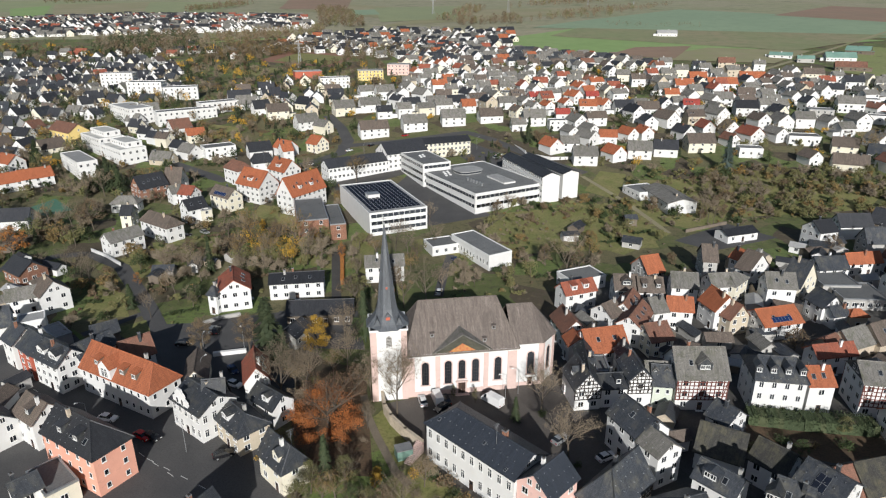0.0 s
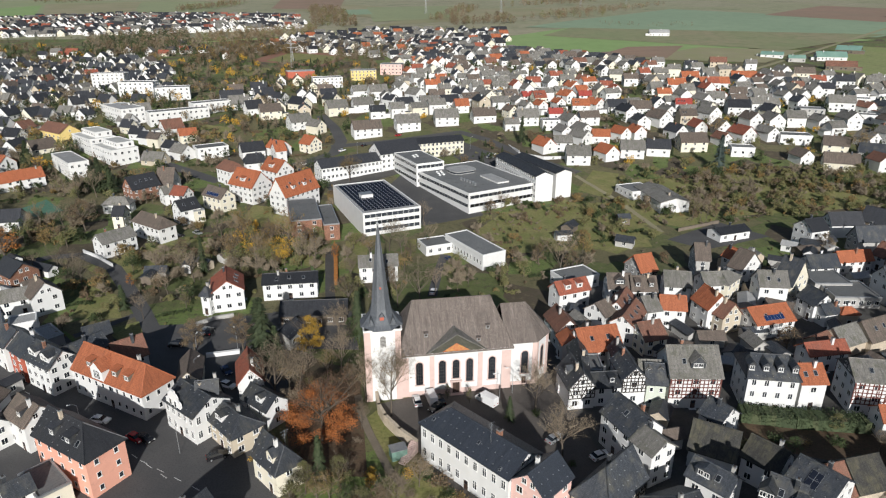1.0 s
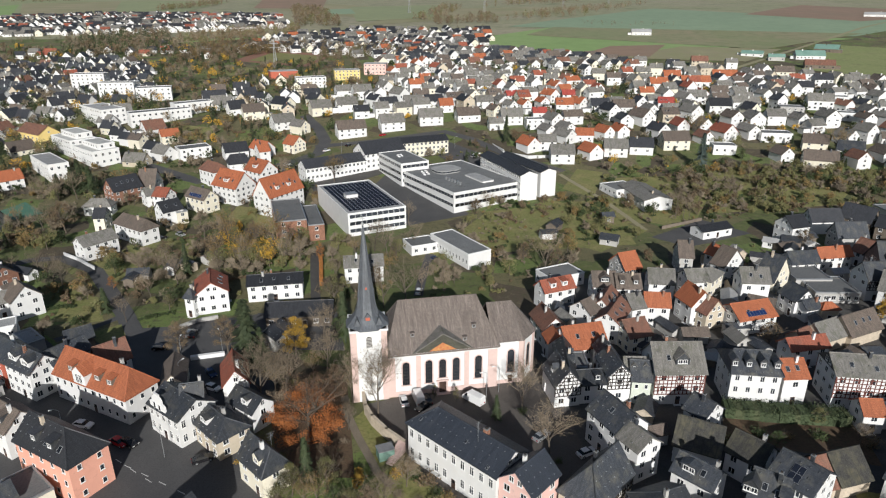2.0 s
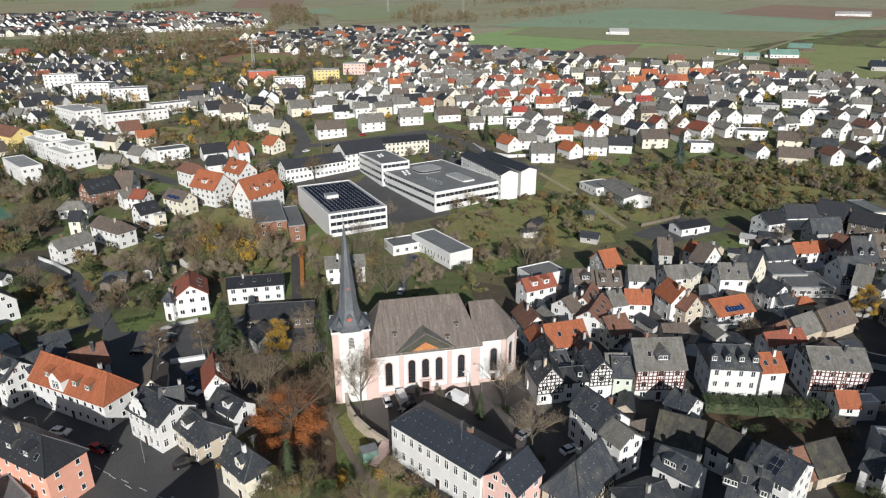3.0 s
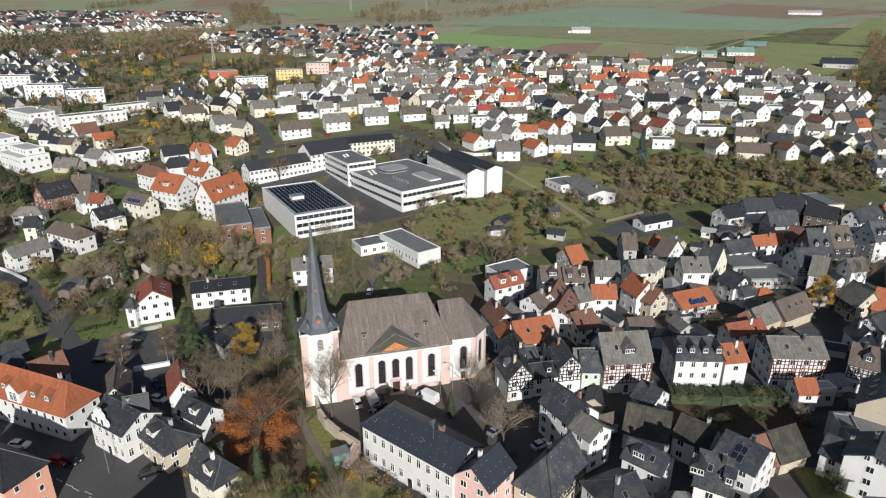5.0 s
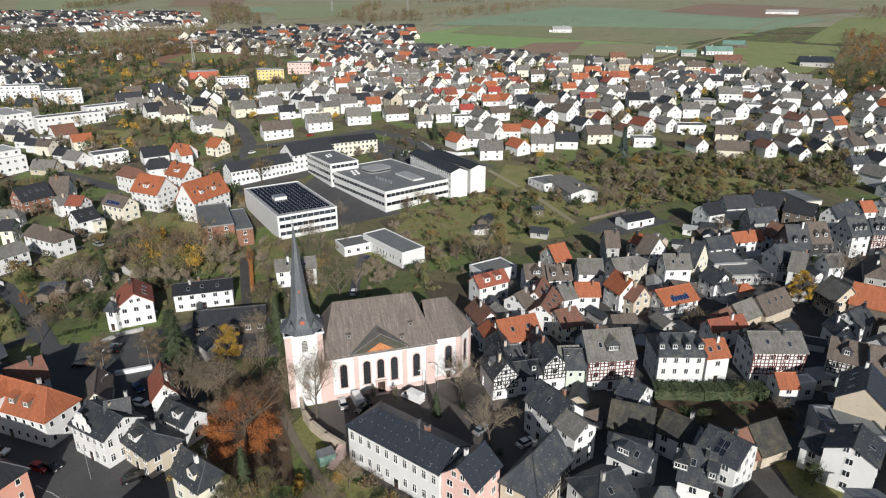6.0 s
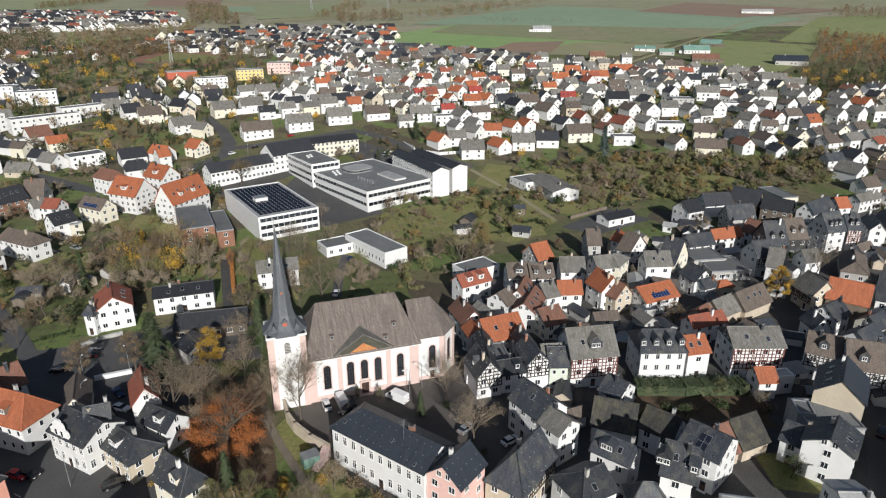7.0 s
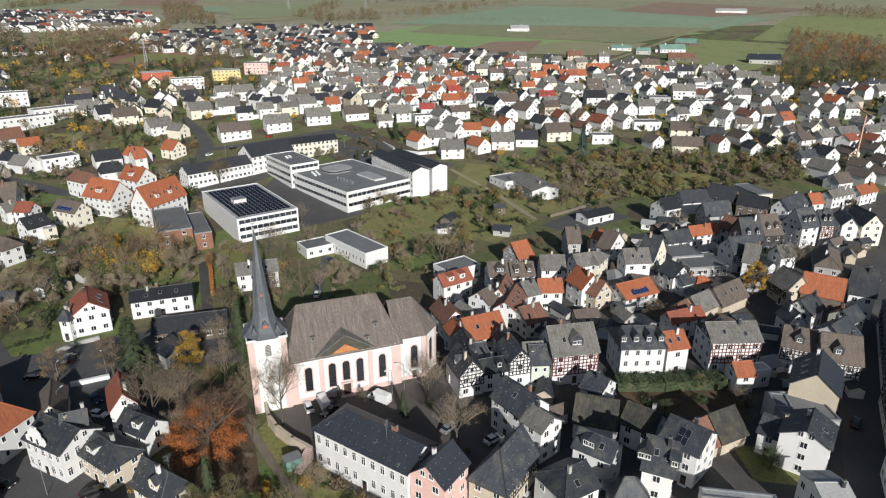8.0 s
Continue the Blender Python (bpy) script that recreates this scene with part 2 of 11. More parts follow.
# ================= mesh kit =================
class Kit:
    """Collects faces, each with a material slot, for one mesh."""

    def __init__(self):
        self.v, self.f, self.m = [], [], []

    def face(self, pts, slot=0):
        n = len(self.v)
        self.v += [tuple(p) for p in pts]
        self.f.append(tuple(range(n, n + len(pts))))
        self.m.append(slot)

    def solid(self, pts, faces, slot=0):
        n = len(self.v)
        self.v += [tuple(p) for p in pts]
        self.f += [tuple(n + i for i in f) for f in faces]
        self.m += [slot] * len(faces)

    def box(self, x0, x1, y0, y1, z0, z1, slot=0):
        p = [(x, y, z) for z in (z0, z1) for x, y in ((x0, y0), (x1, y0), (x1, y1), (x0, y1))]
        self.solid(p, [(3, 2, 1, 0), (4, 5, 6, 7), (0, 1, 5, 4), (1, 2, 6, 5), (2, 3, 7, 6), (3, 0, 4, 7)], slot)

    def prism(self, outline, z0, z1, slot=0):
        """outline: corners seen from above, counter-clockwise."""
        n = len(outline)
        p = [(x, y, z0) for x, y in outline] + [(x, y, z1) for x, y in outline]
        self.solid(p, [tuple(range(n - 1, -1, -1)), tuple(range(n, 2 * n))] + [(i, (i + 1) % n, n + (i + 1) % n, n + i) for i in range(n)], slot)

    def beam(self, a, b, w, slot=0, up=(0, 0, 1), h=None):
        a, b = Vector(a), Vector(b)
        d = (b - a).normalized()
        s = d.cross(Vector(up))
        s = s.normalized() if s.length > 1e-4 else Vector((1, 0, 0))
        u = s.cross(d)
        s, u = s * w / 2, u * (h or w) / 2
        p = [c + k for c in (a, b) for k in (-s - u, s - u, s + u, -s + u)]
        self.solid(p, [(0, 1, 2, 3), (7, 6, 5, 4), (0, 4, 5, 1), (1, 5, 6, 2), (2, 6, 7, 3), (3, 7, 4, 0)], slot)

    def tube(self, a, b, ra, rb, n=5, slot=0, caps=False):
        a, b = Vector(a), Vector(b)
        d = b - a
        q = d.to_track_quat("Z", "Y") if d.length > 1e-6 else Vector((0, 0, 1)).to_track_quat("Z", "Y")
        ring = [q @ Vector((math.cos(6.2832 * i / n), math.sin(6.2832 * i / n), 0)) for i in range(n)]
        p = [a + k * ra for k in ring] + [b + k * rb for k in ring]
        f = [(i, (i + 1) % n, n + (i + 1) % n, n + i) for i in range(n)]
        if caps:
            f += [tuple(range(n - 1, -1, -1)), tuple(range(n, 2 * n))]
        self.solid(p, f, slot)

    def mesh(self, name, mats, smooth=False):
        me = bpy.data.meshes.new(name)
        me.from_pydata(self.v, [], self.f)
        for m in mats if isinstance(mats, (list, tuple)) else [mats]:
            me.materials.append(m)
        me.polygons.foreach_set("material_index", self.m)
        if smooth:
            me.polygons.foreach_set("use_smooth", [True] * len(self.f))
        uv = me.uv_layers.new()
        out = []
        v = self.v
        for f in self.f:
            p0, p1, p2 = Vector(v[f[0]]), Vector(v[f[1]]), Vector(v[f[2]])
            nrm = (p1 - p0).cross(p2 - p1)
            if nrm.length < 1e-9:
                nrm = Vector((0, 0, 1))
            nrm.normalize()
            u = Vector((0, 0, 1)).cross(nrm)
            u = u.normalized() if u.length > 1e-3 else Vector((1, 0, 0))
            w = nrm.cross(u)
            for i in f:
                p = Vector(v[i])
                out += [p.dot(u), p.dot(w)]
        uv.data.foreach_set("uv", out)
        return me


def part(name, kit, mats, parent, label="", smooth=False, at=None):
    me = kit if isinstance(kit, bpy.types.Mesh) else kit.mesh(name, mats, smooth)
    ob = new(name, me)
    ob.parent = parent
    if at is not None:
        ob.matrix_basis = at
    return tagged(ob, label)


def thing(name, m, label, category, group="", kind=""):
    ob = new(name)
    ob.empty_display_size = 0.5
    ob.matrix_basis = m
    return tagged(ob, label, category, group, kind)


# ================= the lie of the land =================
LAND_Q = np.array([-400, 0, 100, 210, 290, 370, 410, 560, 720, 880, 1020, 1300, 1800, 2300, 3200, 4500.0])
LAND_Z = np.array([0, 0, 0, 0, 2, 9, 14, 23, 33, 44, 54, 67, 88, 112, 190, 260.0])
LAND_M = np.gradient(LAND_Z, LAND_Q)
LAND_M[:4] = 0


def land(x, y):
    """Height of the ground: level round the church, rising to the hills behind the town."""
    q = float(np.clip(x * math.sin(radians(6)) + y * math.cos(radians(6)), LAND_Q[0], LAND_Q[-1] - 1))
    i = int(np.searchsorted(LAND_Q, q, side="right")) - 1
    h = LAND_Q[i + 1] - LAND_Q[i]
    s = (q - LAND_Q[i]) / h
    return float((1 + 2 * s) * (1 - s) ** 2 * LAND_Z[i] + s * (1 - s) ** 2 * h * LAND_M[i] + s * s * (3 - 2 * s) * LAND_Z[i + 1] + s * s * (s - 1) * h * LAND_M[i + 1])


FOOT, LANES = {}, {}


def note_foot(x, y, rot, L, W):
    """Remember a house's ground plan, so that no garden tree grows through it."""
    r = (L + W) / 2
    for i in range(int((x - r) // 16), int((x + r) // 16) + 1):
        for j in range(int((y - r) // 16), int((y + r) // 16) + 1):
            FOOT.setdefault((i, j), []).append((x, y, radians(rot), L / 2, W / 2))


def free_ground(x, y, margin):
    for fx, fy, a, l, w in FOOT.get((int(x // 16), int(y // 16)), ()):
        u, v = x - fx, y - fy
        if abs(u * math.cos(a) + v * math.sin(a)) < l + margin and abs(v * math.cos(a) - u * math.sin(a)) < w + margin:
            return False
    return all(math.hypot(x - p, y - q) > r + margin for p, q, r in LANES.get((int(x // 16), int(y // 16)), ()))


def structure(name, kit, mats, label, category):
    return tagged(new(name, kit.mesh(name, mats, True)), label, category, kind="structure")


xs = sorted(set(list(range(-3000, -400, 100)) + list(range(-400, 600, 20)) + list(range(600, 3601, 100))))
ys = sorted(set(list(range(-300, 0, 50)) + list(range(0, 700, 10)) + list(range(700, 1600, 25)) + list(range(1600, 4401, 40))))
gk = Kit()
gk.v = [(x, y, land(x, y)) for y in ys for x in xs]
nx = len(xs)
gk.f = [(j * nx + i, j * nx + i + 1, (j + 1) * nx + i + 1, (j + 1) * nx + i) for j in range(len(ys) - 1) for i in range(nx - 1)]
gk.m = [1 if ys[j] > 880 else 0 for j in range(len(ys) - 1) for i in range(nx - 1)]
structure("ground", gk, [SOIL, HILL], "mottled autumn ground of gardens, dry grass and soil", "ground")


def patch(name, a, b, c, d, mats, label, category, n=12, m=12, lift=0.05):
    """A four-cornered piece of ground laid on the land."""
    k = Kit()
    a, b, c, d = (Vector((*p, 0)) for p in (a, b, c, d))
    for j in range(m + 1):
        for i in range(n + 1):
            p = a.lerp(b, i / n).lerp(d.lerp(c, i / n), j / m)
            k.v.append((p.x, p.y, land(p.x, p.y) + lift))
    k.f = [(j * (n + 1) + i, j * (n + 1) + i + 1, (j + 1) * (n + 1) + i + 1, (j + 1) * (n + 1) + i) for j in range(m) for i in range(n)]
    k.m = [0] * len(k.f)
    return structure(name, k, mats, label, category)


def strip(name, pts, width, mats, label, category, lift=0.08):
    """A lane along a line of points."""
    k, p = Kit(), [Vector((*q, 0)) for q in pts]
    line = []
    for a, b in zip(p, p[1:]):
        n = max(1, int((b - a).length / 8))
        line += [a.lerp(b, i / n) for i in range(n)]
    line.append(p[-1])
    for i, q in enumerate(line):
        for c in (q, q.lerp(line[max(i - 1, 0)], 0.33), q.lerp(line[max(i - 1, 0)], 0.67)):
            for u in (-1, 0, 1):
                for v in (-1, 0, 1):
                    LANES.setdefault((int(c.x // 16) + u, int(c.y // 16) + v), []).append((c.x, c.y, width / 2))
        d = (line[min(i + 1, len(line) - 1)] - line[max(i - 1, 0)]).normalized()
        s = Vector((-d.y, d.x, 0)) * width / 2
        for e in (q - s, q + s):
            k.v.append((e.x, e.y, land(e.x, e.y) + lift))
    k.f = [(2 * i, 2 * i + 2, 2 * i + 3, 2 * i + 1) for i in range(len(line) - 1)]
    k.f = [tuple(reversed(f)) for f in k.f]
    k.m = [0] * len(k.f)
    return structure(name, k, mats, label, category)


# ================= windows, doors, roofs =================
MESHES = {}


def window_mesh(w, h, style="plain"):
    key = ("window", round(w, 1), round(h, 1), style)
    if key not in MESHES:
        k = Kit()
        w, h = key[1], key[2]
        t = 0.09
        o = [(-w / 2, 0), (w / 2, 0), (w / 2, h), (-w / 2, h)]
        i = [(-w / 2 + t, t), (w / 2 - t, t), (w / 2 - t, h - t), (-w / 2 + t, h - t)]
        ring = [(x, 0.03, z) for x, z in o] + [(x, -0.07, z) for x, z in o] + [(x, -0.07, z) for x, z in i] + [(x, -0.02, z) for x, z in i]
        k.solid(ring, [(4 * r + j, 4 * r + (j + 1) % 4, 4 * r + 4 + (j + 1) % 4, 4 * r + 4 + j) for r in range(3) for j in range(4)])
        k.face([(x, -0.02, z) for x, z in i], 1)
        if w > 0.9 and style == "plain":
            k.solid([(x, y, z) for z in (t, h - t) for x, y in ((-0.04, -0.02), (-0.04, -0.06), (0.04, -0.06), (0.04, -0.02))], [(0, 1, 5, 4), (1, 2, 6, 5), (2, 3, 7, 6)])
        if h > 1.7:
            k.solid([(x, y, h * 0.68 + z) for x in (-w / 2 + t, w / 2 - t) for y, z in ((-0.02, 0), (-0.055, 0), (-0.055, 0.07), (-0.02, 0.07))], [(4, 5, 1, 0), (5, 6, 2, 1), (6, 7, 3, 2)])
        s = w / 2 + 0.08
        k.solid([(x, y, z) for z in (-0.07, 0) for x, y in ((-s, 0.03), (-s, -0.16), (s, -0.16), (s, 0.03))], [(0, 1, 5, 4), (1, 2, 6, 5), (2, 3, 7, 6), (4, 5, 6, 7), (3, 2, 1, 0)])
        MESHES[key] = k.mesh("window", [FRAME, GLASS])
    return MESHES[key]


def door_mesh(w=1.1, h=2.1):
    key = ("door", w, h)
    if key not in MESHES:
        k = Kit()
        k.box(-w / 2, w / 2, -0.06, 0.05, 0, h, 0)
        k.box(-w / 2 - 0.1, -w / 2, -0.1, 0.05, 0, h + 0.1, 1)
        k.box(w / 2, w / 2 + 0.1, -0.1, 0.05, 0, h + 0.1, 1)
        k.box(-w / 2, w / 2, -0.1, 0.05, h, h + 0.1, 1)
        k.box(-w * 0.25, w * 0.25, -0.075, 0.0, h * 0.6, h * 0.88, 2)
        k.box(-w / 2 - 0.3, w / 2 + 0.3, -0.7, 0.0, -0.3, -0.02, 1)
        MESHES[key] = k.mesh("door", [DOOR, FRAME, GLASS])
    return MESHES[key]


def roof_kit(L, W, he, hr, hip=(0.0, 0.0), t=0.24):
    """A pitched roof, L by W at the eaves, of which each end is a gable (0) or hipped by that many metres."""
    k = Kit()
    def shell(dz):
        return [(-L / 2, -W / 2, he + dz), (L / 2, -W / 2, he + dz), (L / 2, W / 2, he + dz), (-L / 2, W / 2, he + dz), (-L / 2 + hip[0], 0, hr + dz), (L / 2 - hip[1], 0, hr + dz)]
    k.solid(shell(0) + shell(-t), [
        (0, 1, 5, 4), (2, 3, 4, 5), (7, 6, 10, 11), (9, 8, 11, 10), (1, 0, 6, 7), (3, 2, 8, 9)]
        + ([(3, 0, 4), (6, 9, 10), (0, 3, 9, 6)] if hip[0] else [(0, 4, 10, 6), (4, 3, 9, 10)])
        + ([(1, 2, 5), (8, 7, 11), (2, 1, 7, 8)] if hip[1] else [(5, 1, 7, 11), (2, 5, 11, 8)]))
    return k


def ridge_kit(L, W, he, hr, hip=(0.0, 0.0)):
    """Rounded cap tiles on the ridge, bent down the hips."""
    k = Kit()
    a, b = -L / 2 + hip[0], L / 2 - hip[1]
    k.tube((a, 0, hr), (b, 0, hr), 0.16, 0.16, 6, 0, True)
    for e, h in ((-1, hip[0]), (1, hip[1])):
        if h:
            for s in (-1, 1):
                k.tube((e * L / 2, s * W / 2, he), (e * (L / 2 - h), 0, hr), 0.14, 0.14, 5)
    return k


def wall_kit(L, W, he, hr, hip, inset=0.4, base=-2.0):
    """Walls under such a roof, set in by the eaves, with gables where the roof has them."""
    k, a, b = Kit(), L / 2 - inset, W / 2 - inset
    drop = (hr - he) / (W / 2)
    h = he + drop * inset - 0.26
    top = hr - 0.27
    k.face([(-a, -b, base), (a, -b, base), (a, -b, h), (-a, -b, h)])
    k.face([(a, b, base), (-a, b, base), (-a, b, h), (a, b, h)])
    for e, hp in ((-1, hip[0]), (1, hip[1])):
        pts = [(e * a, -b, base), (e * a, b, base), (e * a, b, h)] + ([] if hp else [(e * a, 0, top)]) + [(e * a, -b, h)]
        k.face(pts if e > 0 else pts[::-1])
    k.face([(-a, -b, base), (-a, b, base), (a, b, base), (a, -b, base)])
    return k, a, b, h


ROOFWORD = {"moss": "mossy dark slate", "slate": "dark slate", "blue": "blue-grey slate", "anthracite": "anthracite tiled", "grey": "weathered grey tiled", "brown": "brown tiled", "orange": "orange clay-tiled",
            "red": "red clay-tiled", "bright": "bright red tiled", "rust": "red-brown tiled", "flat": "dark felt", "gravel": "pale gravel", "teal": "green sheet metal", "sheet": "light grey sheet", "church": "grey-brown tiled"}
WALLWORD = {"white": "white plastered", "pale green": "pale green plastered", "cream": "cream plastered", "yellow": "yellow plastered", "pink": "pink plastered", "salmon": "salmon plastered", "red": "red plastered", "grey": "grey plastered",
            "beige": "beige plastered", "green": "lime green plastered", "brick": "red brick", "clay": "bare clay-block", "slate": "slate-hung", "stone": "rubble stone", "wood": "weathered boarded"}


def sides(a, b):
    """Outward frames of the four walls: a function of the way along and the height, and the length."""
    return {
        "s": (lambda u, z: pose(u, -b, z), 2 * a),
        "n": (lambda u, z: pose(-u, b, z, 0, 0, 180), 2 * a),
        "e": (lambda u, z: pose(a, u, z, 0, 0, 90), 2 * b),
        "w": (lambda u, z: pose(-a, -u, z, 0, 0, -90), 2 * b),
    }


def timber_kit(length, z0, z1, gable=0.0, step=0.88, brace=True):
    """Half-timbering on a wall in the plane y=0: posts, rails and slanting braces, and those of the gable above."""
    k, d = Kit(), -0.02
    up = (0, 1, 0)
    n = max(2, int(length / step))
    rails = max(2, round((z1 - z0) / 0.95) + 1)
    for i in range(rails):
        z = z0 + (z1 - z0) * i / (rails - 1)
        k.beam((-length / 2, d, z), (length / 2, d, z), 0.2, up=up, h=0.12)
    for i in range(n + 1):
        x = -length / 2 + length * i / n
        k.beam((x, d, z0), (x, d, z1), 0.2, up=up, h=0.12)
    if brace:
        for s in (-1, 1):
            for j in (0, n // 2 - 1):
                x = -length / 2 + length * j / n
                k.beam((s * x, d, z1), (s * (x + length / n), d, z0), 0.18, up=up, h=0.1)
    if gable:
        m = 3 if gable > 3 else 2
        for i in range(1, m + 1):
            z = z1 + gable * i / (m + 1)
            half = length / 2 * (1 - i / (m + 1))
            k.beam((-half, d, z), (half, d, z), 0.18, up=up, h=0.1)
        for i in range(1, n):
            x = -length / 2 + length * i / n
            k.beam((x, d, z1), (x, d, z1 + gable * (1 - abs(x) / (length / 2)) - 0.1), 0.18, up=up, h=0.1)
        for s in (-1, 1):
            k.beam((s * length * 0.3, d, z1), (s * length * 0.08, d, z1 + gable * 0.62), 0.16, up=up, h=0.1)
    return k


def dormer(root, u, side, L, W, he, hr, roof, wall, w=1.7, h=1.5, back=0.35, style="gable"):
    """A dormer on the roof's side (-1 or 1), u metres along; back: how far up the slope it begins (0 to 1)."""
    k = Kit()
    rise = hr - he
    zf = he + rise * back                    # where its front stands on the roof
    yf = W / 2 * (1 - back)
    zt = zf + h
    yb = max(0.15, W / 2 * (1 - (zt - he) / rise))
    a = w / 2
    k.solid([(-a, -yf, zf - 0.3), (a, -yf, zf - 0.3), (a, -yf, zt), (-a, -yf, zt), (-a, -yb, zt), (a, -yb, zt)], [(0, 1, 2, 3), (1, 5, 2), (0, 3, 4)])
    if style == "gable":
        zr = min(zt + a * 0.9, hr - 0.1)
        yr = max(0.1, W / 2 * (1 - (zr - he) / rise))
        o = 0.22
        k.solid([(-a, -yf, zt), (a, -yf, zt), (0, -yf, zr)], [(0, 1, 2)])
        for s in (-1, 1):
            p = [(s * (a + o), -yf - o, zt - o), (0, -yf - o, zr + 0.05), (0, -yr, zr + 0.05), (s * (a + o), -yb, zt - o)]
            q = [(x, y, z + 0.14) for x, y, z in p]
            k.solid(p + q, [(0, 1, 2, 3), (7, 6, 5, 4), (0, 4, 5, 1), (1, 5, 6, 2), (2, 6, 7, 3), (3, 7, 4, 0)], 1)
    else:
        zb = min(zt + 0.45, hr - 0.05)
        yb2 = max(0.1, W / 2 * (1 - (zb - he) / rise))
        k.solid([(-a, -yb, zt), (-a, -yb2, zb), (-a, -yf, zt)], [(0, 1, 2), (2, 1, 0)])
        k.solid([(a, -yb, zt), (a, -yb2, zb), (a, -yf, zt)], [(0, 1, 2), (2, 1, 0)])
        p = [(-a - 0.2, -yf - 0.25, zt), (a + 0.2, -yf - 0.25, zt), (a + 0.2, -yb2, zb), (-a - 0.2, -yb2, zb)]
        q = [(x, y, z + 0.16) for x, y, z in p]
        k.solid(p + q, [(3, 2, 1, 0), (4, 5, 6, 7), (0, 1, 5, 4), (1, 2, 6, 5), (2, 3, 7, 6), (3, 0, 4, 7)], 1)
    ob = part("dormer", k, [WALL[wall], ROOF[roof]], root, at=pose(u, 0, 0, 0, 0, 0 if side < 0 else 180))
    n = 2 if w > 2.2 else 1
    for i in range(n):
        part("window", window_mesh(min(1.0, w - 0.5), max(0.9, h - 0.5)), None, ob, at=pose((i - (n - 1) / 2) * 1.1, -yf, zf + 0.25))


def snow_guards(root, L, W, he, hr, hip, side, seed):
    """Rows of small zinc hooks on the slope, in offset courses."""
    k, rnd = Kit(), random.Random(seed)
    slope = math.hypot(W / 2, hr - he)
    n = max(2, int(slope / 1.5))
    for j in range(n):
        s = (j + 0.5) / n
        x0, x1 = -L / 2 + hip[0] * s + 0.5, L / 2 - hip[1] * s - 0.5
        x = x0 + (j % 2) * 0.8
        while x < x1:
            if rnd.random() < 0.8:
                m = on_slope(x + rnd.uniform(-0.08, 0.08), s, side, W, he, hr, 0.26)
                k.solid([m @ Vector(p) for p in ((-0.06, -0.06, -0.16), (0.06, -0.06, -0.16), (0.05, -0.05, 0.06), (-0.05, -0.05, 0.06), (-0.06, 0.14, -0.16), (0.06, 0.14, -0.16))], [(0, 1, 2, 3), (3, 2, 5, 4), (1, 5, 2), (0, 3, 4), (0, 4, 5, 1)])
            x += 1.6
    if k.f:
        part("snow_guards", k, METAL, root, "rows of small zinc snow guards")


def on_slope(u, s, side, W, he, hr, lift=0.0):
    """A pose on the roof: u along the ridge, s up the slope from 0 to 1."""
    pitch = math.degrees(math.atan2(hr - he, W / 2))
    m = pose(0, 0, 0, 0, 0, 0 if side < 0 else 180) @ pose(u, -W / 2 * (1 - s), he + (hr - he) * s, pitch, 0, 0)
    return m @ pose(0, 0, lift)


def skylight_mesh():
    if "skylight" not in MESHES:
        k = Kit()
        k.box(-0.45, 0.45, -0.65, 0.65, -0.1, 0.1, 0)
        k.box(-0.36, 0.36, -0.56, 0.56, 0.05, 0.115, 1)
        MESHES["skylight"] = k.mesh("skylight", [METAL, GLASS])
    return MESHES["skylight"]


def panel_mesh(blue=False):
    key = "solar" + str(blue)
    if key not in MESHES:
        k = Kit()
        k.box(-0.5, 0.5, -0.82, 0.82, 0.06, 0.11, 0)
        k.box(-0.47, 0.47, -0.79, 0.79, 0.1, 0.118, 1)
        MESHES[key] = k.mesh("solar_panel", [METAL, BLUEPANEL if blue else SOLAR])
    return MESHES[key]


def chimney_mesh(h=1.6, w=0.6, kind=0):
    key = ("chimney", h, w, kind)
    if key not in MESHES:
        k = Kit()
        k.box(-w / 2, w / 2, -w / 2, w / 2, -1.5, h, 0)
        k.box(-w / 2 - 0.06, w / 2 + 0.06, -w / 2 - 0.06, w / 2 + 0.06, h - 0.12, h + 0.04, 1)
        k.box(-w / 2 + 0.12, w / 2 - 0.12, -w / 2 + 0.12, w / 2 - 0.12, h + 0.04, h + 0.2, 2)
        MESHES[key] = k.mesh("chimney", [(BRICKS, WALL["grey"], WALL["white"], ROOF["slate"], WALL["stone"])[kind], METAL, TIMBER])
    return MESHES[key]


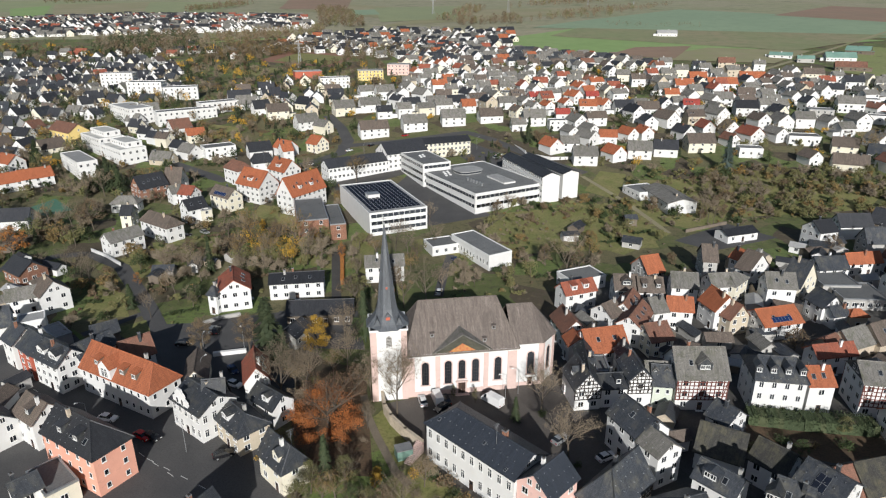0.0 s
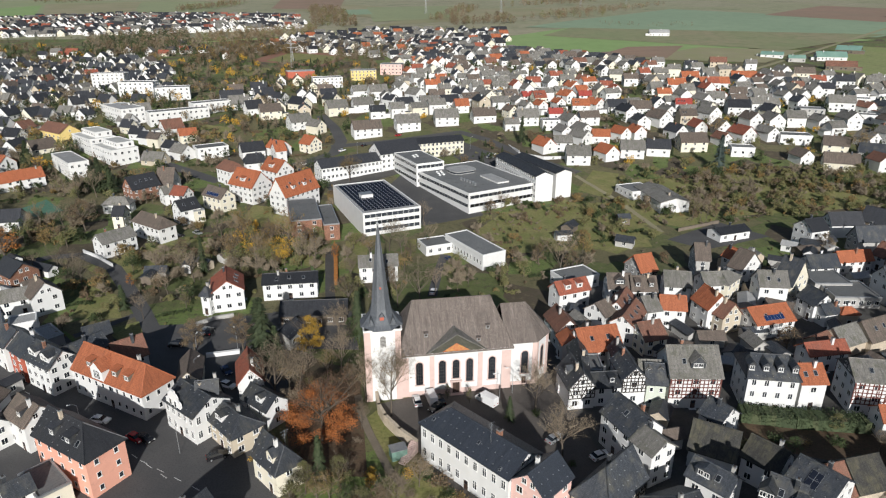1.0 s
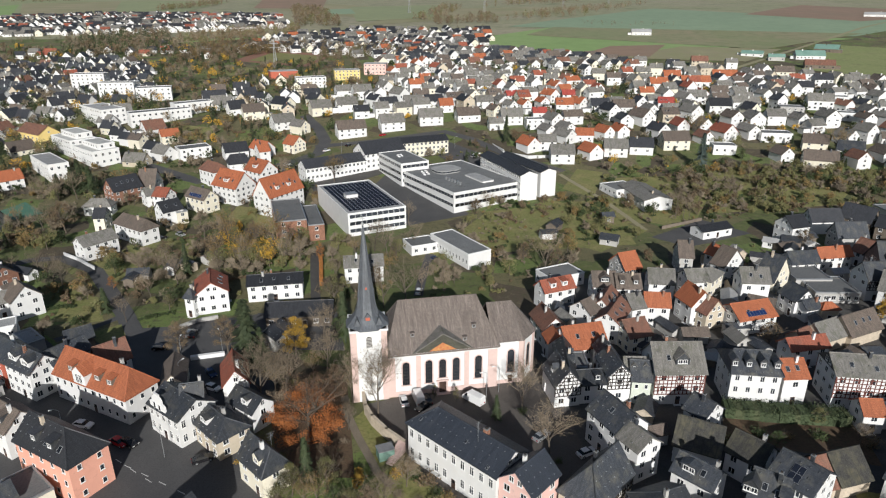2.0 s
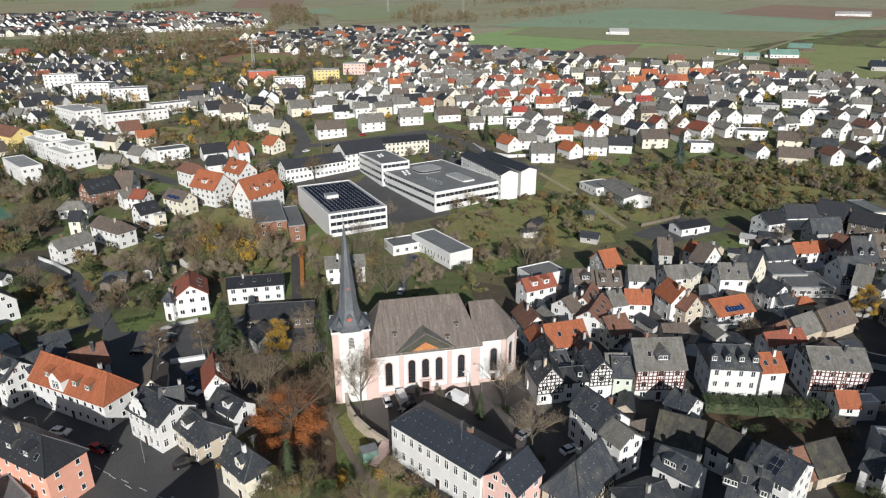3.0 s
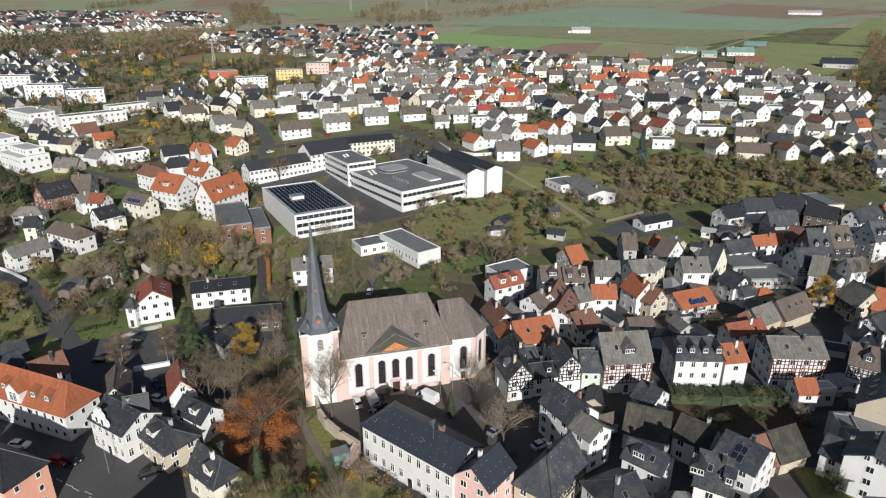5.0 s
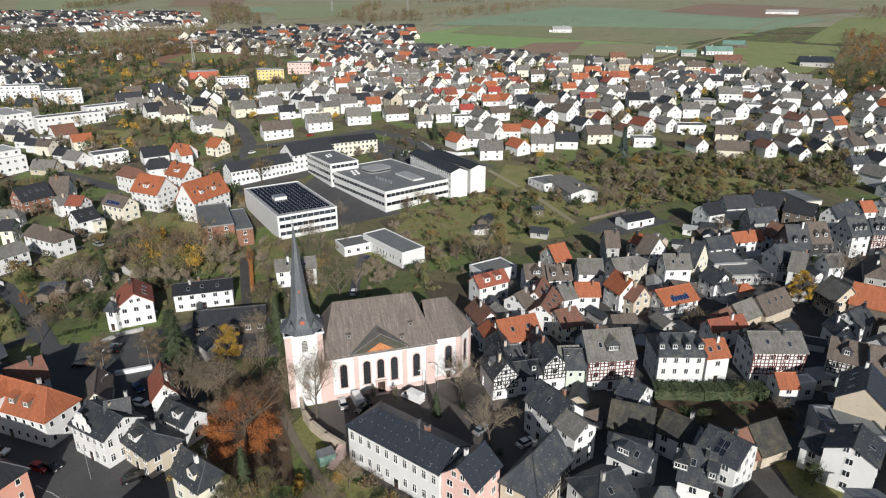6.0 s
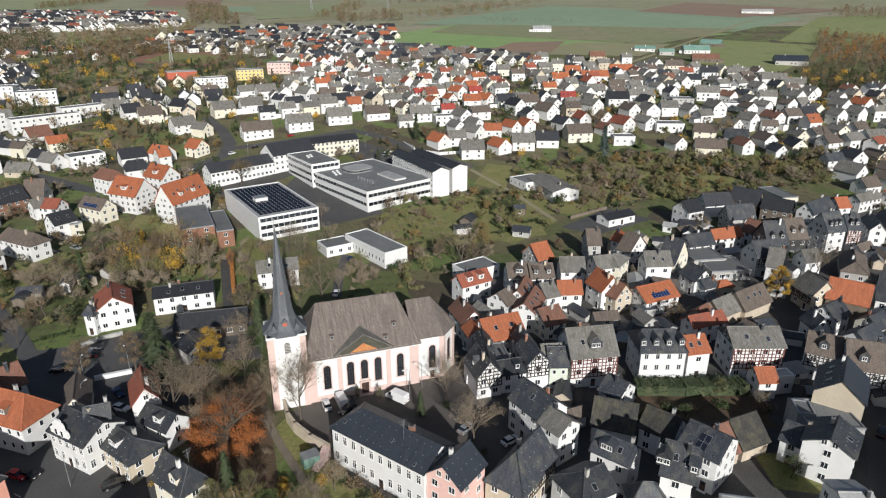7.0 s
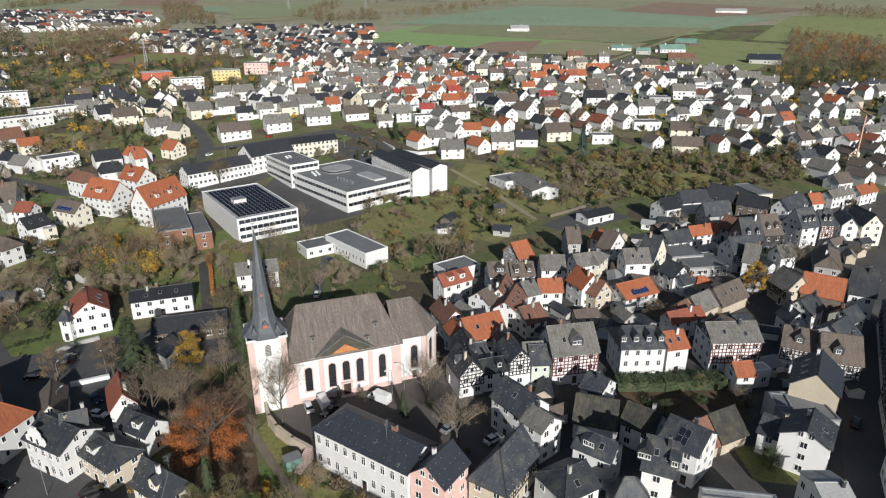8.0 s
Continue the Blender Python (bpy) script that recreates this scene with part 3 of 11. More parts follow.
def house(x, y, rot, L, W, he, hr, roof="red", wall="white", hip=(0, 0), far=False, dz=0.0, chimney=1, sky=0, solar=0, dormers=(), timber="", wins="swe", gap=2.6, big=1.3, storeys=0, tall=1.35, label="", name="house", group="", gablewall="", timbermat=None, stepgable=None):
    """A house with a pitched roof: place, turn of the ridge, roof length and width, heights of eaves and ridge."""
    z = land(x, y) + dz
    note_foot(x, y, rot, L, W)
    root = thing(name, pose(x, y, z, 0, 0, rot), label or f"{WALLWORD[wall]} {'half-timbered ' if timber else ''}{name.replace('_', ' ')} with a {ROOFWORD[roof]} {'hipped' if hip[0] and hip[1] else 'gabled'} roof", name.split('_')[0] if name != "house" else "house", group)
    rk = roof_kit(L, W, he, hr, hip)
    part("roof", rk, ROOF[roof], root)
    if not far:
        part("ridge_tiles", ridge_kit(L, W, he, hr, hip), ROOF[roof], root)
    k, a, b, h = wall_kit(L, W, he, hr, hip)
    part("wall", k, WALL[wall], root)
    fr = sides(a, b)
    floors = storeys or max(1, int(round((h - 0.2) / 2.8)))
    fh = h / floors
    ww, wh = (big, tall) if not far else (1.3, 1.3)
    rows = [i * fh + max(0.75, fh * 0.33) for i in range(floors)]
    for s in wins:
        place, length = fr[s]
        g = gap if not far else max(gap, 3.4)
        for r, zz in enumerate(rows):
            n = max(1, int((length - 0.8) / g))
            for i in range(n):
                u = (i + 0.5) / n * length - length / 2
                if r == 0 and s == "s" and i == n // 2 and not far:
                    part("door", door_mesh(), None, root, at=place(u, 0.05))
                else:
                    part("window", window_mesh(ww, wh), None, root, at=place(u, zz))
        e = {"e": 1, "w": 0}.get(s)
        if e is not None and not hip[e] and hr - he > 2.4:
            n = 2 if W > 7 and not far else 1
            for i in range(n):
                part("window", window_mesh(1.0, 1.2), None, root, at=place((i - (n - 1) / 2) * 1.8, h + 0.55))
    tm = timbermat or TIMBER
    for s in timber:
        place, length = fr[s]
        e = {"e": 1, "w": 0}.get(s)
        gab = (hr - 0.35 - h) if e is not None and not hip[e] else 0.0
        part("timber_frame", timber_kit(length, fh if floors > 1 else 0.3, h, gab), tm, root, "exposed dark timber framing", at=place(0, 0) @ pose(0, -0.03, 0))
    if gablewall:
        for e, s in ((-1, "w"), (1, "e")):
            gk2 = Kit()
            gk2.solid([(-b, -0.05, h), (b, -0.05, h), (0, -0.05, hr - 0.3)], [(0, 1, 2)])
            part("gable_cladding", gk2, ROOF["slate"], root, "slate-hung gable", at=fr[s][0](0, 0))
    if stepgable is not None:
        o = [(-2.7, -0.6), (2.7, -0.6), (2.7, 1.3), (2.2, 1.7), (1.7, 1.8), (1.7, 2.6), (1.2, 3.1), (0.8, 3.2), (0.8, 3.8), (-0.8, 3.8), (-0.8, 3.2), (-1.2, 3.1), (-1.7, 2.6), (-1.7, 1.8), (-2.2, 1.7), (-2.7, 1.3)]
        k = Kit()
        n = len(o)
        k.solid([(u, -b - 0.12, h + v) for u, v in o] + [(u, -b + 0.3, h + v) for u, v in o], [tuple(range(n)), tuple(range(2 * n - 1, n - 1, -1))] + [(i, n + i, n + (i + 1) % n, (i + 1) % n) for i in range(n)])
        sg = part("front_gable", k, WALL[wall], root, "ornate stepped front gable", at=pose(stepgable, 0, 0))
        for u in (-0.9, 0.9):
            part("window", window_mesh(0.9, 1.5), None, sg, at=pose(u, -b - 0.12, h + 0.1))
        k = Kit()
        k.solid([(-2.5, -b + 0.3, h), (2.5, -b + 0.3, h), (0, -b + 0.3, h + 2.9), (-2.5, 0.5, h), (2.5, 0.5, h), (0, 0.5, h + 2.9)], [(0, 1, 2), (1, 4, 5, 2), (3, 0, 2, 5)])
        part("gable_roof", k, ROOF[roof], root, at=pose(stepgable, 0, 0))
    rnd = random.Random(int(abs(x * 13 + y * 7)))
    for i in range(chimney):
        u = (rnd.random() - 0.5) * (L - hip[0] - hip[1]) * 0.7
        part("chimney", chimney_mesh(1.2 if far else 1.6, 0.6, rnd.choice((0, 1, 2, 3, 3, 4))), None, root, at=pose(u, rnd.choice((-0.7, 0.7)), hr - 0.5))
    cs = side_to_eye(x, y, rot)
    if not far and roof in ("slate", "anthracite", "grey", "blue") and math.hypot(x, y) < 165:
        snow_guards(root, L, W, he, hr, hip, cs, int(abs(x * 11 + y * 5)))
    for i in range(sky):
        part("skylight", skylight_mesh(), None, root, at=on_slope(-L * 0.36 + L * 0.72 * (i + 0.5) / sky + rnd.uniform(-0.4, 0.4), rnd.uniform(0.4, 0.6), cs, W, he, hr))
    if solar:
        for i in range(solar):
            for j in range(1 if solar > 5 else 2):
                part("solar_panel", panel_mesh(solar > 5), None, root, at=on_slope(-solar / 2 * 1.02 + 1.02 * (i + 0.5), 0.45 + 0.0 * j, cs, W, he, hr) @ pose(0, (j - 0.5) * 1.68, 0.02))
    for u, sd, w, st, *clad in dormers:
        dormer(root, u, sd, L, W, he, hr, roof, clad[0] if clad else "slate" if roof in ("slate", "grey", "brown", "rust", "anthracite") else wall, w, 1.5 + (w > 3.9) * 1.2, 0.3 if w < 4 else 0.02, st)
    return root


def side_to_eye(x, y, rot):
    """Which long side of the roof (-1 or 1) faces the open south."""
    c, s = math.cos(radians(rot)), math.sin(radians(rot))
    return -1 if (s * x - c * y) < 0 else 1


def flat_building(x, y, rot, L, W, h, wall="white", roof="flat", label="", name="building", dz=0.0, bands=0, wins="swen", gap=2.6, ww=1.3, wh=1.4, rowsn=0, group=""):
    """A flat-roofed block with a parapet; bands: that many rows of long ribbon windows."""
    note_foot(x, y, rot, L, W)
    root = thing(name, pose(x, y, land(x, y) + dz, 0, 0, rot), label or f"{WALLWORD[wall]} flat-roofed building with a {ROOFWORD[roof]} roof", "building", group)
    a, b = L / 2, W / 2
    k = Kit()
    k.box(-a, a, -b, b, -2, h)
    part("wall", k, WALL[wall], root)
    k = Kit()
    for x0, x1, y0, y1 in ((-a - 0.06, a + 0.06, -b - 0.06, -b + 0.3), (-a - 0.06, a + 0.06, b - 0.3, b + 0.06), (-a - 0.06, -a + 0.3, -b + 0.3, b - 0.3), (a - 0.3, a + 0.06, -b + 0.3, b - 0.3)):
        k.box(x0, x1, y0, y1, h - 0.15, h + 0.35)
    part("parapet", k, FRAME if wall == "white" else METAL, root)
    k = Kit()
    k.box(-a + 0.3, a - 0.3, -b + 0.3, b - 0.3, h - 0.1, h + 0.08)
    part("roof", k, ROOF[roof], root)
    fr = sides(a, b)
    floors = rowsn or max(1, round(h / 3.1))
    fh = h / floors
    for s in wins:
        place, length = fr[s]
        for r in range(floors):
            if bands:
                k = Kit()
                n = max(2, int(length / 2.4))
                k.box(-length / 2 + 0.6, length / 2 - 0.6, -0.05, 0.02, 0, 1.5, 1)
                for i in range(n + 1):
                    u = -length / 2 + 0.6 + (length - 1.2) * i / n
                    k.box(u - 0.06, u + 0.06, -0.09, 0.0, 0, 1.5, 0)
                k.box(-length / 2 + 0.6, length / 2 - 0.6, -0.1, 0.0, -0.08, 0.02, 0)
                k.box(-length / 2 + 0.6, length / 2 - 0.6, -0.1, 0.0, 1.48, 1.58, 0)
                part("ribbon_window", k, [FRAME, GLASS], root, at=place(0, r * fh + fh * 0.36))
            else:
                n = max(1, int((length - 0.6) / gap))
                for i in range(n):
                    part("window", window_mesh(ww, wh), None, root, at=place((i + 0.5) / n * length - length / 2, r * fh + fh * 0.32))
    return root
# ================= the church =================
CH_ROT = 8.6


def arch_outline(w, h, n=10):
    """An arched opening, w wide and h high, corners counter-clockwise from the lower left."""
    r = w / 2
    return [(-r, 0), (r, 0)] + [(r * math.cos(math.pi * i / n), h - r + r * math.sin(math.pi * i / n)) for i in range(n + 1)]


def arched_window(root, m, w=1.55, h=6.0):
    o = arch_outline(w, h)
    big = arch_outline(w + 0.5, h + 0.25)
    k = Kit()
    n = len(o)
    for i in range(n):
        j = (i + 1) % n
        a, b, c, d = big[i], big[j], o[j], o[i]
        k.solid([(p[0], y, p[1] - (0.0 if p in o else 0.0)) for y in (-0.1, 0.02) for p in (a, b, c, d)],
                [(0, 1, 2, 3), (7, 6, 5, 4), (0, 4, 5, 1), (1, 5, 6, 2), (2, 6, 7, 3), (3, 7, 4, 0)])
    k.box(-w / 2 - 0.4, w / 2 + 0.4, -0.22, 0.02, -0.2, 0.0)
    win = part("arched_window", k, SANDSTONE, root, "tall round-arched window with a pink sandstone surround", at=m)
    k = Kit()
    k.face([(x, -0.02, z) for x, z in o])
    part("pane", k, GLASS, win)
    k = Kit()
    for z in [h * i / 7 for i in range(1, 7)]:
        k.box(-w / 2, w / 2, -0.06, -0.02, z - 0.03, z + 0.03)
    for u in (-w / 6, w / 6):
        k.box(u - 0.03, u + 0.03, -0.06, -0.02, 0, h - 0.25)
    part("glazing_lattice", k, TIMBER, win)


def church():
    ox, oy = -8.1, 125.1
    root = thing("church", pose(ox, oy, land(ox, oy), 0, 0, CH_ROT), "white church with pink sandstone pilasters, tiled roof and slate spire", "church")
    NL, NW, EA, RI = 25.6, 16.0, 11.3, 20.75
    # nave
    k = Kit()
    k.box(0, NL, 0, NW, -2, EA - 0.25)
    part("wall", k, WALL["white"], root, "white plastered nave")
    rk = roof_kit(NL + 1.0, NW + 1.0, EA - 0.25, RI, (4.0, 4.0), 0.3)
    part("roof", rk, ROOF["church"], root, "steep hipped roof of grey-brown tiles", at=pose(NL / 2, NW / 2, 0))
    part("ridge_tiles", ridge_kit(NL + 1.0, NW + 1.0, EA - 0.25, RI, (4.0, 4.0)), ROOF["church"], root, at=pose(NL / 2, NW / 2, 0))
    k = Kit()
    k.box(-0.25, NL + 0.25, -0.25, 0.0, EA - 0.9, EA - 0.3)
    k.box(-0.35, NL + 0.35, -0.4, 0.0, EA - 0.35, EA - 0.12)
    part("cornice", k, WALL["white"], root)
    k = Kit()
    k.box(-0.2, NL + 0.2, -0.14, 0.0, -0.6, 1.25)
    part("plinth", k, SANDSTONE, root, "pink sandstone plinth")
    for u, w in ((0.7, 1.9), (7.0, 1.1), (18.3, 1.1), (24.5, 2.2)):
        k = Kit()
        k.box(u - w / 2, u + w / 2, -0.18, 0.0, 1.25, EA - 0.9)
        part("pilaster", k, SANDSTONE, root)
    for u in (4.1, 9.4, 12.6, 15.8, 21.1):
        arched_window(root, pose(u, 0, 3.95 if abs(u - 12.6) < 1 else 2.9), 1.6, 4.9 if abs(u - 12.6) < 1 else 6.0)
    k = Kit()
    for u in (-1.2, 0.85):
        k.box(u, u + 0.35, -0.34, 0, 0, 3.1)
    k.box(-1.45, 1.45, -0.5, 0, 3.1, 3.45)
    portal = part("portal", k, SANDSTONE, root, "pink sandstone portal frame", at=pose(12.6, 0, 0))
    for u in (-0.43, 0.43):
        k = Kit()
        k.box(u - 0.41, u + 0.41, -0.26, 0, 0.15, 3.1)
        k.box(u - 0.28, u + 0.28, -0.3, 0, 0.5, 1.5)
        k.box(u - 0.28, u + 0.28, -0.3, 0, 1.7, 2.8)
        part("door_leaf", k, DOOR, portal, "dark wooden panelled door leaf")
    k = Kit()
    k.box(-1.7, 1.7, -1.3, 0, -0.3, 0.15)
    part("doorstep", k, SANDSTONE, portal)
    # pediment over the middle bays
    k = Kit()
    x0, x1, xm, zb, zt = 6.4, 18.9, 12.6, EA - 0.1, 15.6
    k.solid([(x0, -0.35, zb), (x1, -0.35, zb), (xm, -0.35, zt - 0.35), (x0, 5, zb), (x1, 5, zb), (xm, 5, zt - 0.35)], [(0, 1, 2), (1, 4, 5, 2), (3, 0, 2, 5)], 0)
    ped = part("pediment", k, surf("mossy weathered timber", (0.055, 0.055, 0.042), (0.085, 0.082, 0.062), 0.8, 5.0, 0.9, grain=0.4), root, "weathered timber pediment")
    for s in (-1, 1):
        k = Kit()
        e = x1 if s > 0 else x0
        p = [(e + s * 0.7, -0.8, zb - 0.1), (xm, -0.8, zt), (xm, 4.4, zt), (e + s * 0.7, -0.3, zb - 0.1)]
        q = [(x, y, z + 0.22) for x, y, z in p]
        k.solid(p + q, [(0, 1, 2, 3), (7, 6, 5, 4), (0, 4, 5, 1), (1, 5, 6, 2), (2, 6, 7, 3), (3, 7, 4, 0)])
        part("pediment_roof", k, ROOF["grey"], ped)
    k = Kit()
    k.solid([(9.4, -0.39, zb + 0.15), (15.8, -0.39, zb + 0.15), (xm, -0.39, zb + 2.15)], [(0, 1, 2)], 0)
    part("painted_relief", k, surf("orange and ochre painted relief", (0.42, 0.13, 0.06), (0.50, 0.28, 0.09), 1.6, 5.0, 0.8, stain=(0.30, 0.08, 0.05)), ped, "orange and ochre painted triangle")
    # chancel with a three-sided end
    cy0, cy1, cl, ce, cr = 0.9, 15.1, 31.9, 11.6, 18.4
    out = [(NL, cy0), (cl, cy0), (cl + 4.2, cy0 + 4.2), (cl + 4.2, cy1 - 4.2), (cl, cy1), (NL, cy1)]
    k = Kit()
    k.prism(out, -2, ce - 0.25)
    part("wall", k, WALL["white"], root, "white plastered chancel with a polygonal end")
    k = Kit()
    o = 0.5
    e = [(NL - 1.0, cy0 - o), (cl + 0.2, cy0 - o), (cl + 4.2 + o, cy0 + 4.0), (cl + 4.2 + o, cy1 - 4.0), (cl + 0.2, cy1 + o), (NL - 1.0, cy1 + o)]
    pts = [(x, y, ce - 0.2) for x, y in e] + [(NL - 1.0, 8, cr), (cl - 1.0, 8, cr)]
    k.solid(pts, [(0, 1, 7, 6), (1, 2, 7), (2, 3, 7), (3, 4, 7), (4, 5, 6, 7), (5, 4, 3, 2, 1, 0)])
    part("roof", k, ROOF["church"], root, "lower hipped roof of grey-brown tiles")
    k = Kit()
    k.box(NL, cl + 0.1, cy0 - 0.12, cy0, -0.6, 1.0)
    part("plinth", k, SANDSTONE, root)
    d = Vector((1, 1, 0)).normalized()
    for (px, py), r in (((cl - 0.3, cy0), 0), ((cl + 0.35, cy0 + 0.35), 45), ((cl + 3.85, cy0 + 3.85), 45)):
        k = Kit()
        k.box(-0.55, 0.55, -0.16, 0, -0.5, ce - 0.5)
        part("pilaster", k, SANDSTONE, root, at=pose(px, py, 0, 0, 0, r))
    arched_window(root, pose(29.2, cy0, 3.1), 1.6, 6.0)
    arched_window(root, pose(cl + 2.1, cy0 + 2.1, 3.1, 0, 0, 45), 1.5, 6.0)
    k = Kit()
    k.box(-0.5, 0.5, -0.1, 0.0, 0.1, 2.0)
    part("side_door", k, DOOR, root, at=pose(29.2, cy0 - 0.02, 0.2))
    # small roof hatches
    for u, s in ((6.0, 0.35), (10.5, 0.12), (18.0, 0.2), (20.5, 0.42)):
        k = Kit()
        k.box(-0.4, 0.4, -0.5, 0.3, -0.2, 0.7, 0)
        k.box(-0.55, 0.55, -0.62, 0.45, 0.7, 0.82, 1)
        k.box(-0.25, 0.25, -0.53, -0.49, 0.05, 0.55, 2)
        part("roof_hatch", k, [METAL, ROOF["church"], TIMBER], root, at=pose(u, NW / 2 - 8.5 * (1 - s), EA - 0.25 + (RI - EA) * s))
    # tower
    tx0, tx1, ty0, ty1, te = -8.0, 0.0, -0.5, 7.5, 18.3
    k = Kit()
    k.box(tx0, tx1, ty0, ty1, -3, te)
    tower = part("tower", k, WALL["white"], root, "square white bell tower with sandstone corners")
    for u in (tx0 + 0.65, tx1 - 0.65):
        for y, r in ((ty0, 0),):
            k = Kit()
            k.box(u - 0.65, u + 0.65, ty0 - 0.12, ty0, -1.0, te - 0.4)
            part("corner_pilaster", k, SANDSTONE, tower)
    k = Kit()
    k.box(tx0 - 0.12, tx0, ty0 - 0.12, ty0 + 1.2, -1.0, te - 0.4)
    part("corner_pilaster", k, SANDSTONE, tower)
    k = Kit()
    k.box(tx0 - 0.3, tx1 + 0.3, ty0 - 0.3, ty1 + 0.3, te - 0.4, te)
    part("cornice", k, WALL["white"], tower)
    for mm in (pose(-4.0, ty0, 13.9), pose(tx0, 3.5, 13.9, 0, 0, -90)):
        k = Kit()
        k.face([(x, -0.03, z) for x, z in arch_outline(1.25, 2.7)], 0)
        for i in range(7):
            k.box(-0.6, 0.6, -0.14, -0.02, 0.15 + i * 0.36, 0.3 + i * 0.36, 1)
        part("louvre", k, [TIMBER, WALL["grey"]], tower, "arched louvred bell opening", at=mm)
    # spire: a flared square foot that turns into a slender octagon
    cx, cyy, tip = -4.0, 3.5, 41.4
    k = Kit()

    def ring(r, z, square):
        pts = []
        for i in range(8):
            a = math.pi / 4 * i + math.pi / 8
            rr = r / max(abs(math.cos(a)), abs(math.sin(a))) if square > 0 else r
            oc = r / math.cos(math.pi / 8)
            rad = rr * square + oc * (1 - square)
            pts.append((cx + rad * math.cos(a), cyy + rad * math.sin(a), z))
        return pts
    rings = [ring(4.75, te - 0.1, 1), ring(3.7, te + 0.9, 1), ring(2.65, te + 2.3, 0.7), ring(2.2, te + 3.8, 0.15), ring(1.95, te + 5.6, 0), ring(0.13, tip, 0)]
    for lo, hi in zip(rings, rings[1:]):
        for i in range(8):
            j = (i + 1) % 8
            k.face([lo[i], lo[j], hi[j], hi[i]])
    k.face(rings[0][::-1])
    spire = part("spire", k, ROOF["spire"], tower, "slender slate-covered octagonal spire")
    k = Kit()
    k.tube((cx, cyy, tip - 0.3), (cx, cyy, tip + 2.0), 0.06, 0.05, 6)
    k.box(cx - 0.5, cx + 0.5, cyy - 0.04, cyy + 0.04, tip + 1.2, tip + 1.3)
    k.tube((cx, cyy, tip - 0.1), (cx, cyy, tip + 0.35), 0.28, 0.2, 8, 0, True)
    part("cross", k, METAL, tower)
    for (dx, dy, z, s, r) in ((0, -2.5, te + 1.2, 1.0, 0), (0.0, -1.45, te + 8.6, 0.42, 0), (-1.75, -0.2, te + 5.6, 0.36, -90), (1.6, 0, te + 7.4, 0.38, 90), (-1.1, -0.2, te + 12, 0.3, -90)):
        k = Kit()
        k.solid([(-0.7, -0.5, -0.2), (0.7, -0.5, -0.2), (0.7, -0.5, 1.3), (0, -0.5, 2.2), (-0.7, -0.5, 1.3), (-0.7, 1.2, -0.2), (0.7, 1.2, -0.2), (0.7, 1.2, 1.3), (0, 1.2, 2.2), (-0.7, 1.2, 1.3)],
                [(0, 1, 2, 3, 4), (1, 6, 7, 2), (5, 0, 4, 9), (2, 7, 8, 3), (3, 8, 9, 4)], 0)
        k.box(-0.45, 0.45, -0.56, -0.48, 0.05, 1.25, 1)
        part("spire_dormer", k, [ROOF["spire"], WALL["red"]], spire, "small gabled dormer with a red shutter", at=pose(cx + dx, cyy + dy, z, 0, 0, r) @ Matrix.Diagonal((s, s, s, 1)))
    for dx, w in ((-2.4, 0.75), (2.4, 0.75)):
        k = Kit()
        k.solid([(-w, -0.2, 0), (w, -0.2, 0), (0, -0.2, 1.9), (0, 1.6, 1.9)], [(0, 1, 2), (1, 3, 2), (0, 2, 3)])
        part("spire_gablet", k, ROOF["spire"], spire, at=pose(cx + dx, cyy - 3.9, te + 1.0))
    return root


church()
# ================= trees and shrubs =================
def leaf_mat(name, c1, c2, c3):
    m, t, bsdf = node_mat(name)
    geo = t.nodes.new("ShaderNodeNewGeometry")
    isl = geo.outputs["Random Per Island"]
    col = mixed(t, ramp(t, isl, 0.15, 0.6), c1, c2)
    col = mixed(t, ramp(t, isl, 0.72, 0.95), col, c3)
    col = vary(t, col, 0.22)
    t.links.new(col, bsdf.inputs["Base Color"])
    bsdf.inputs["Roughness"].default_value = 0.8
    return m


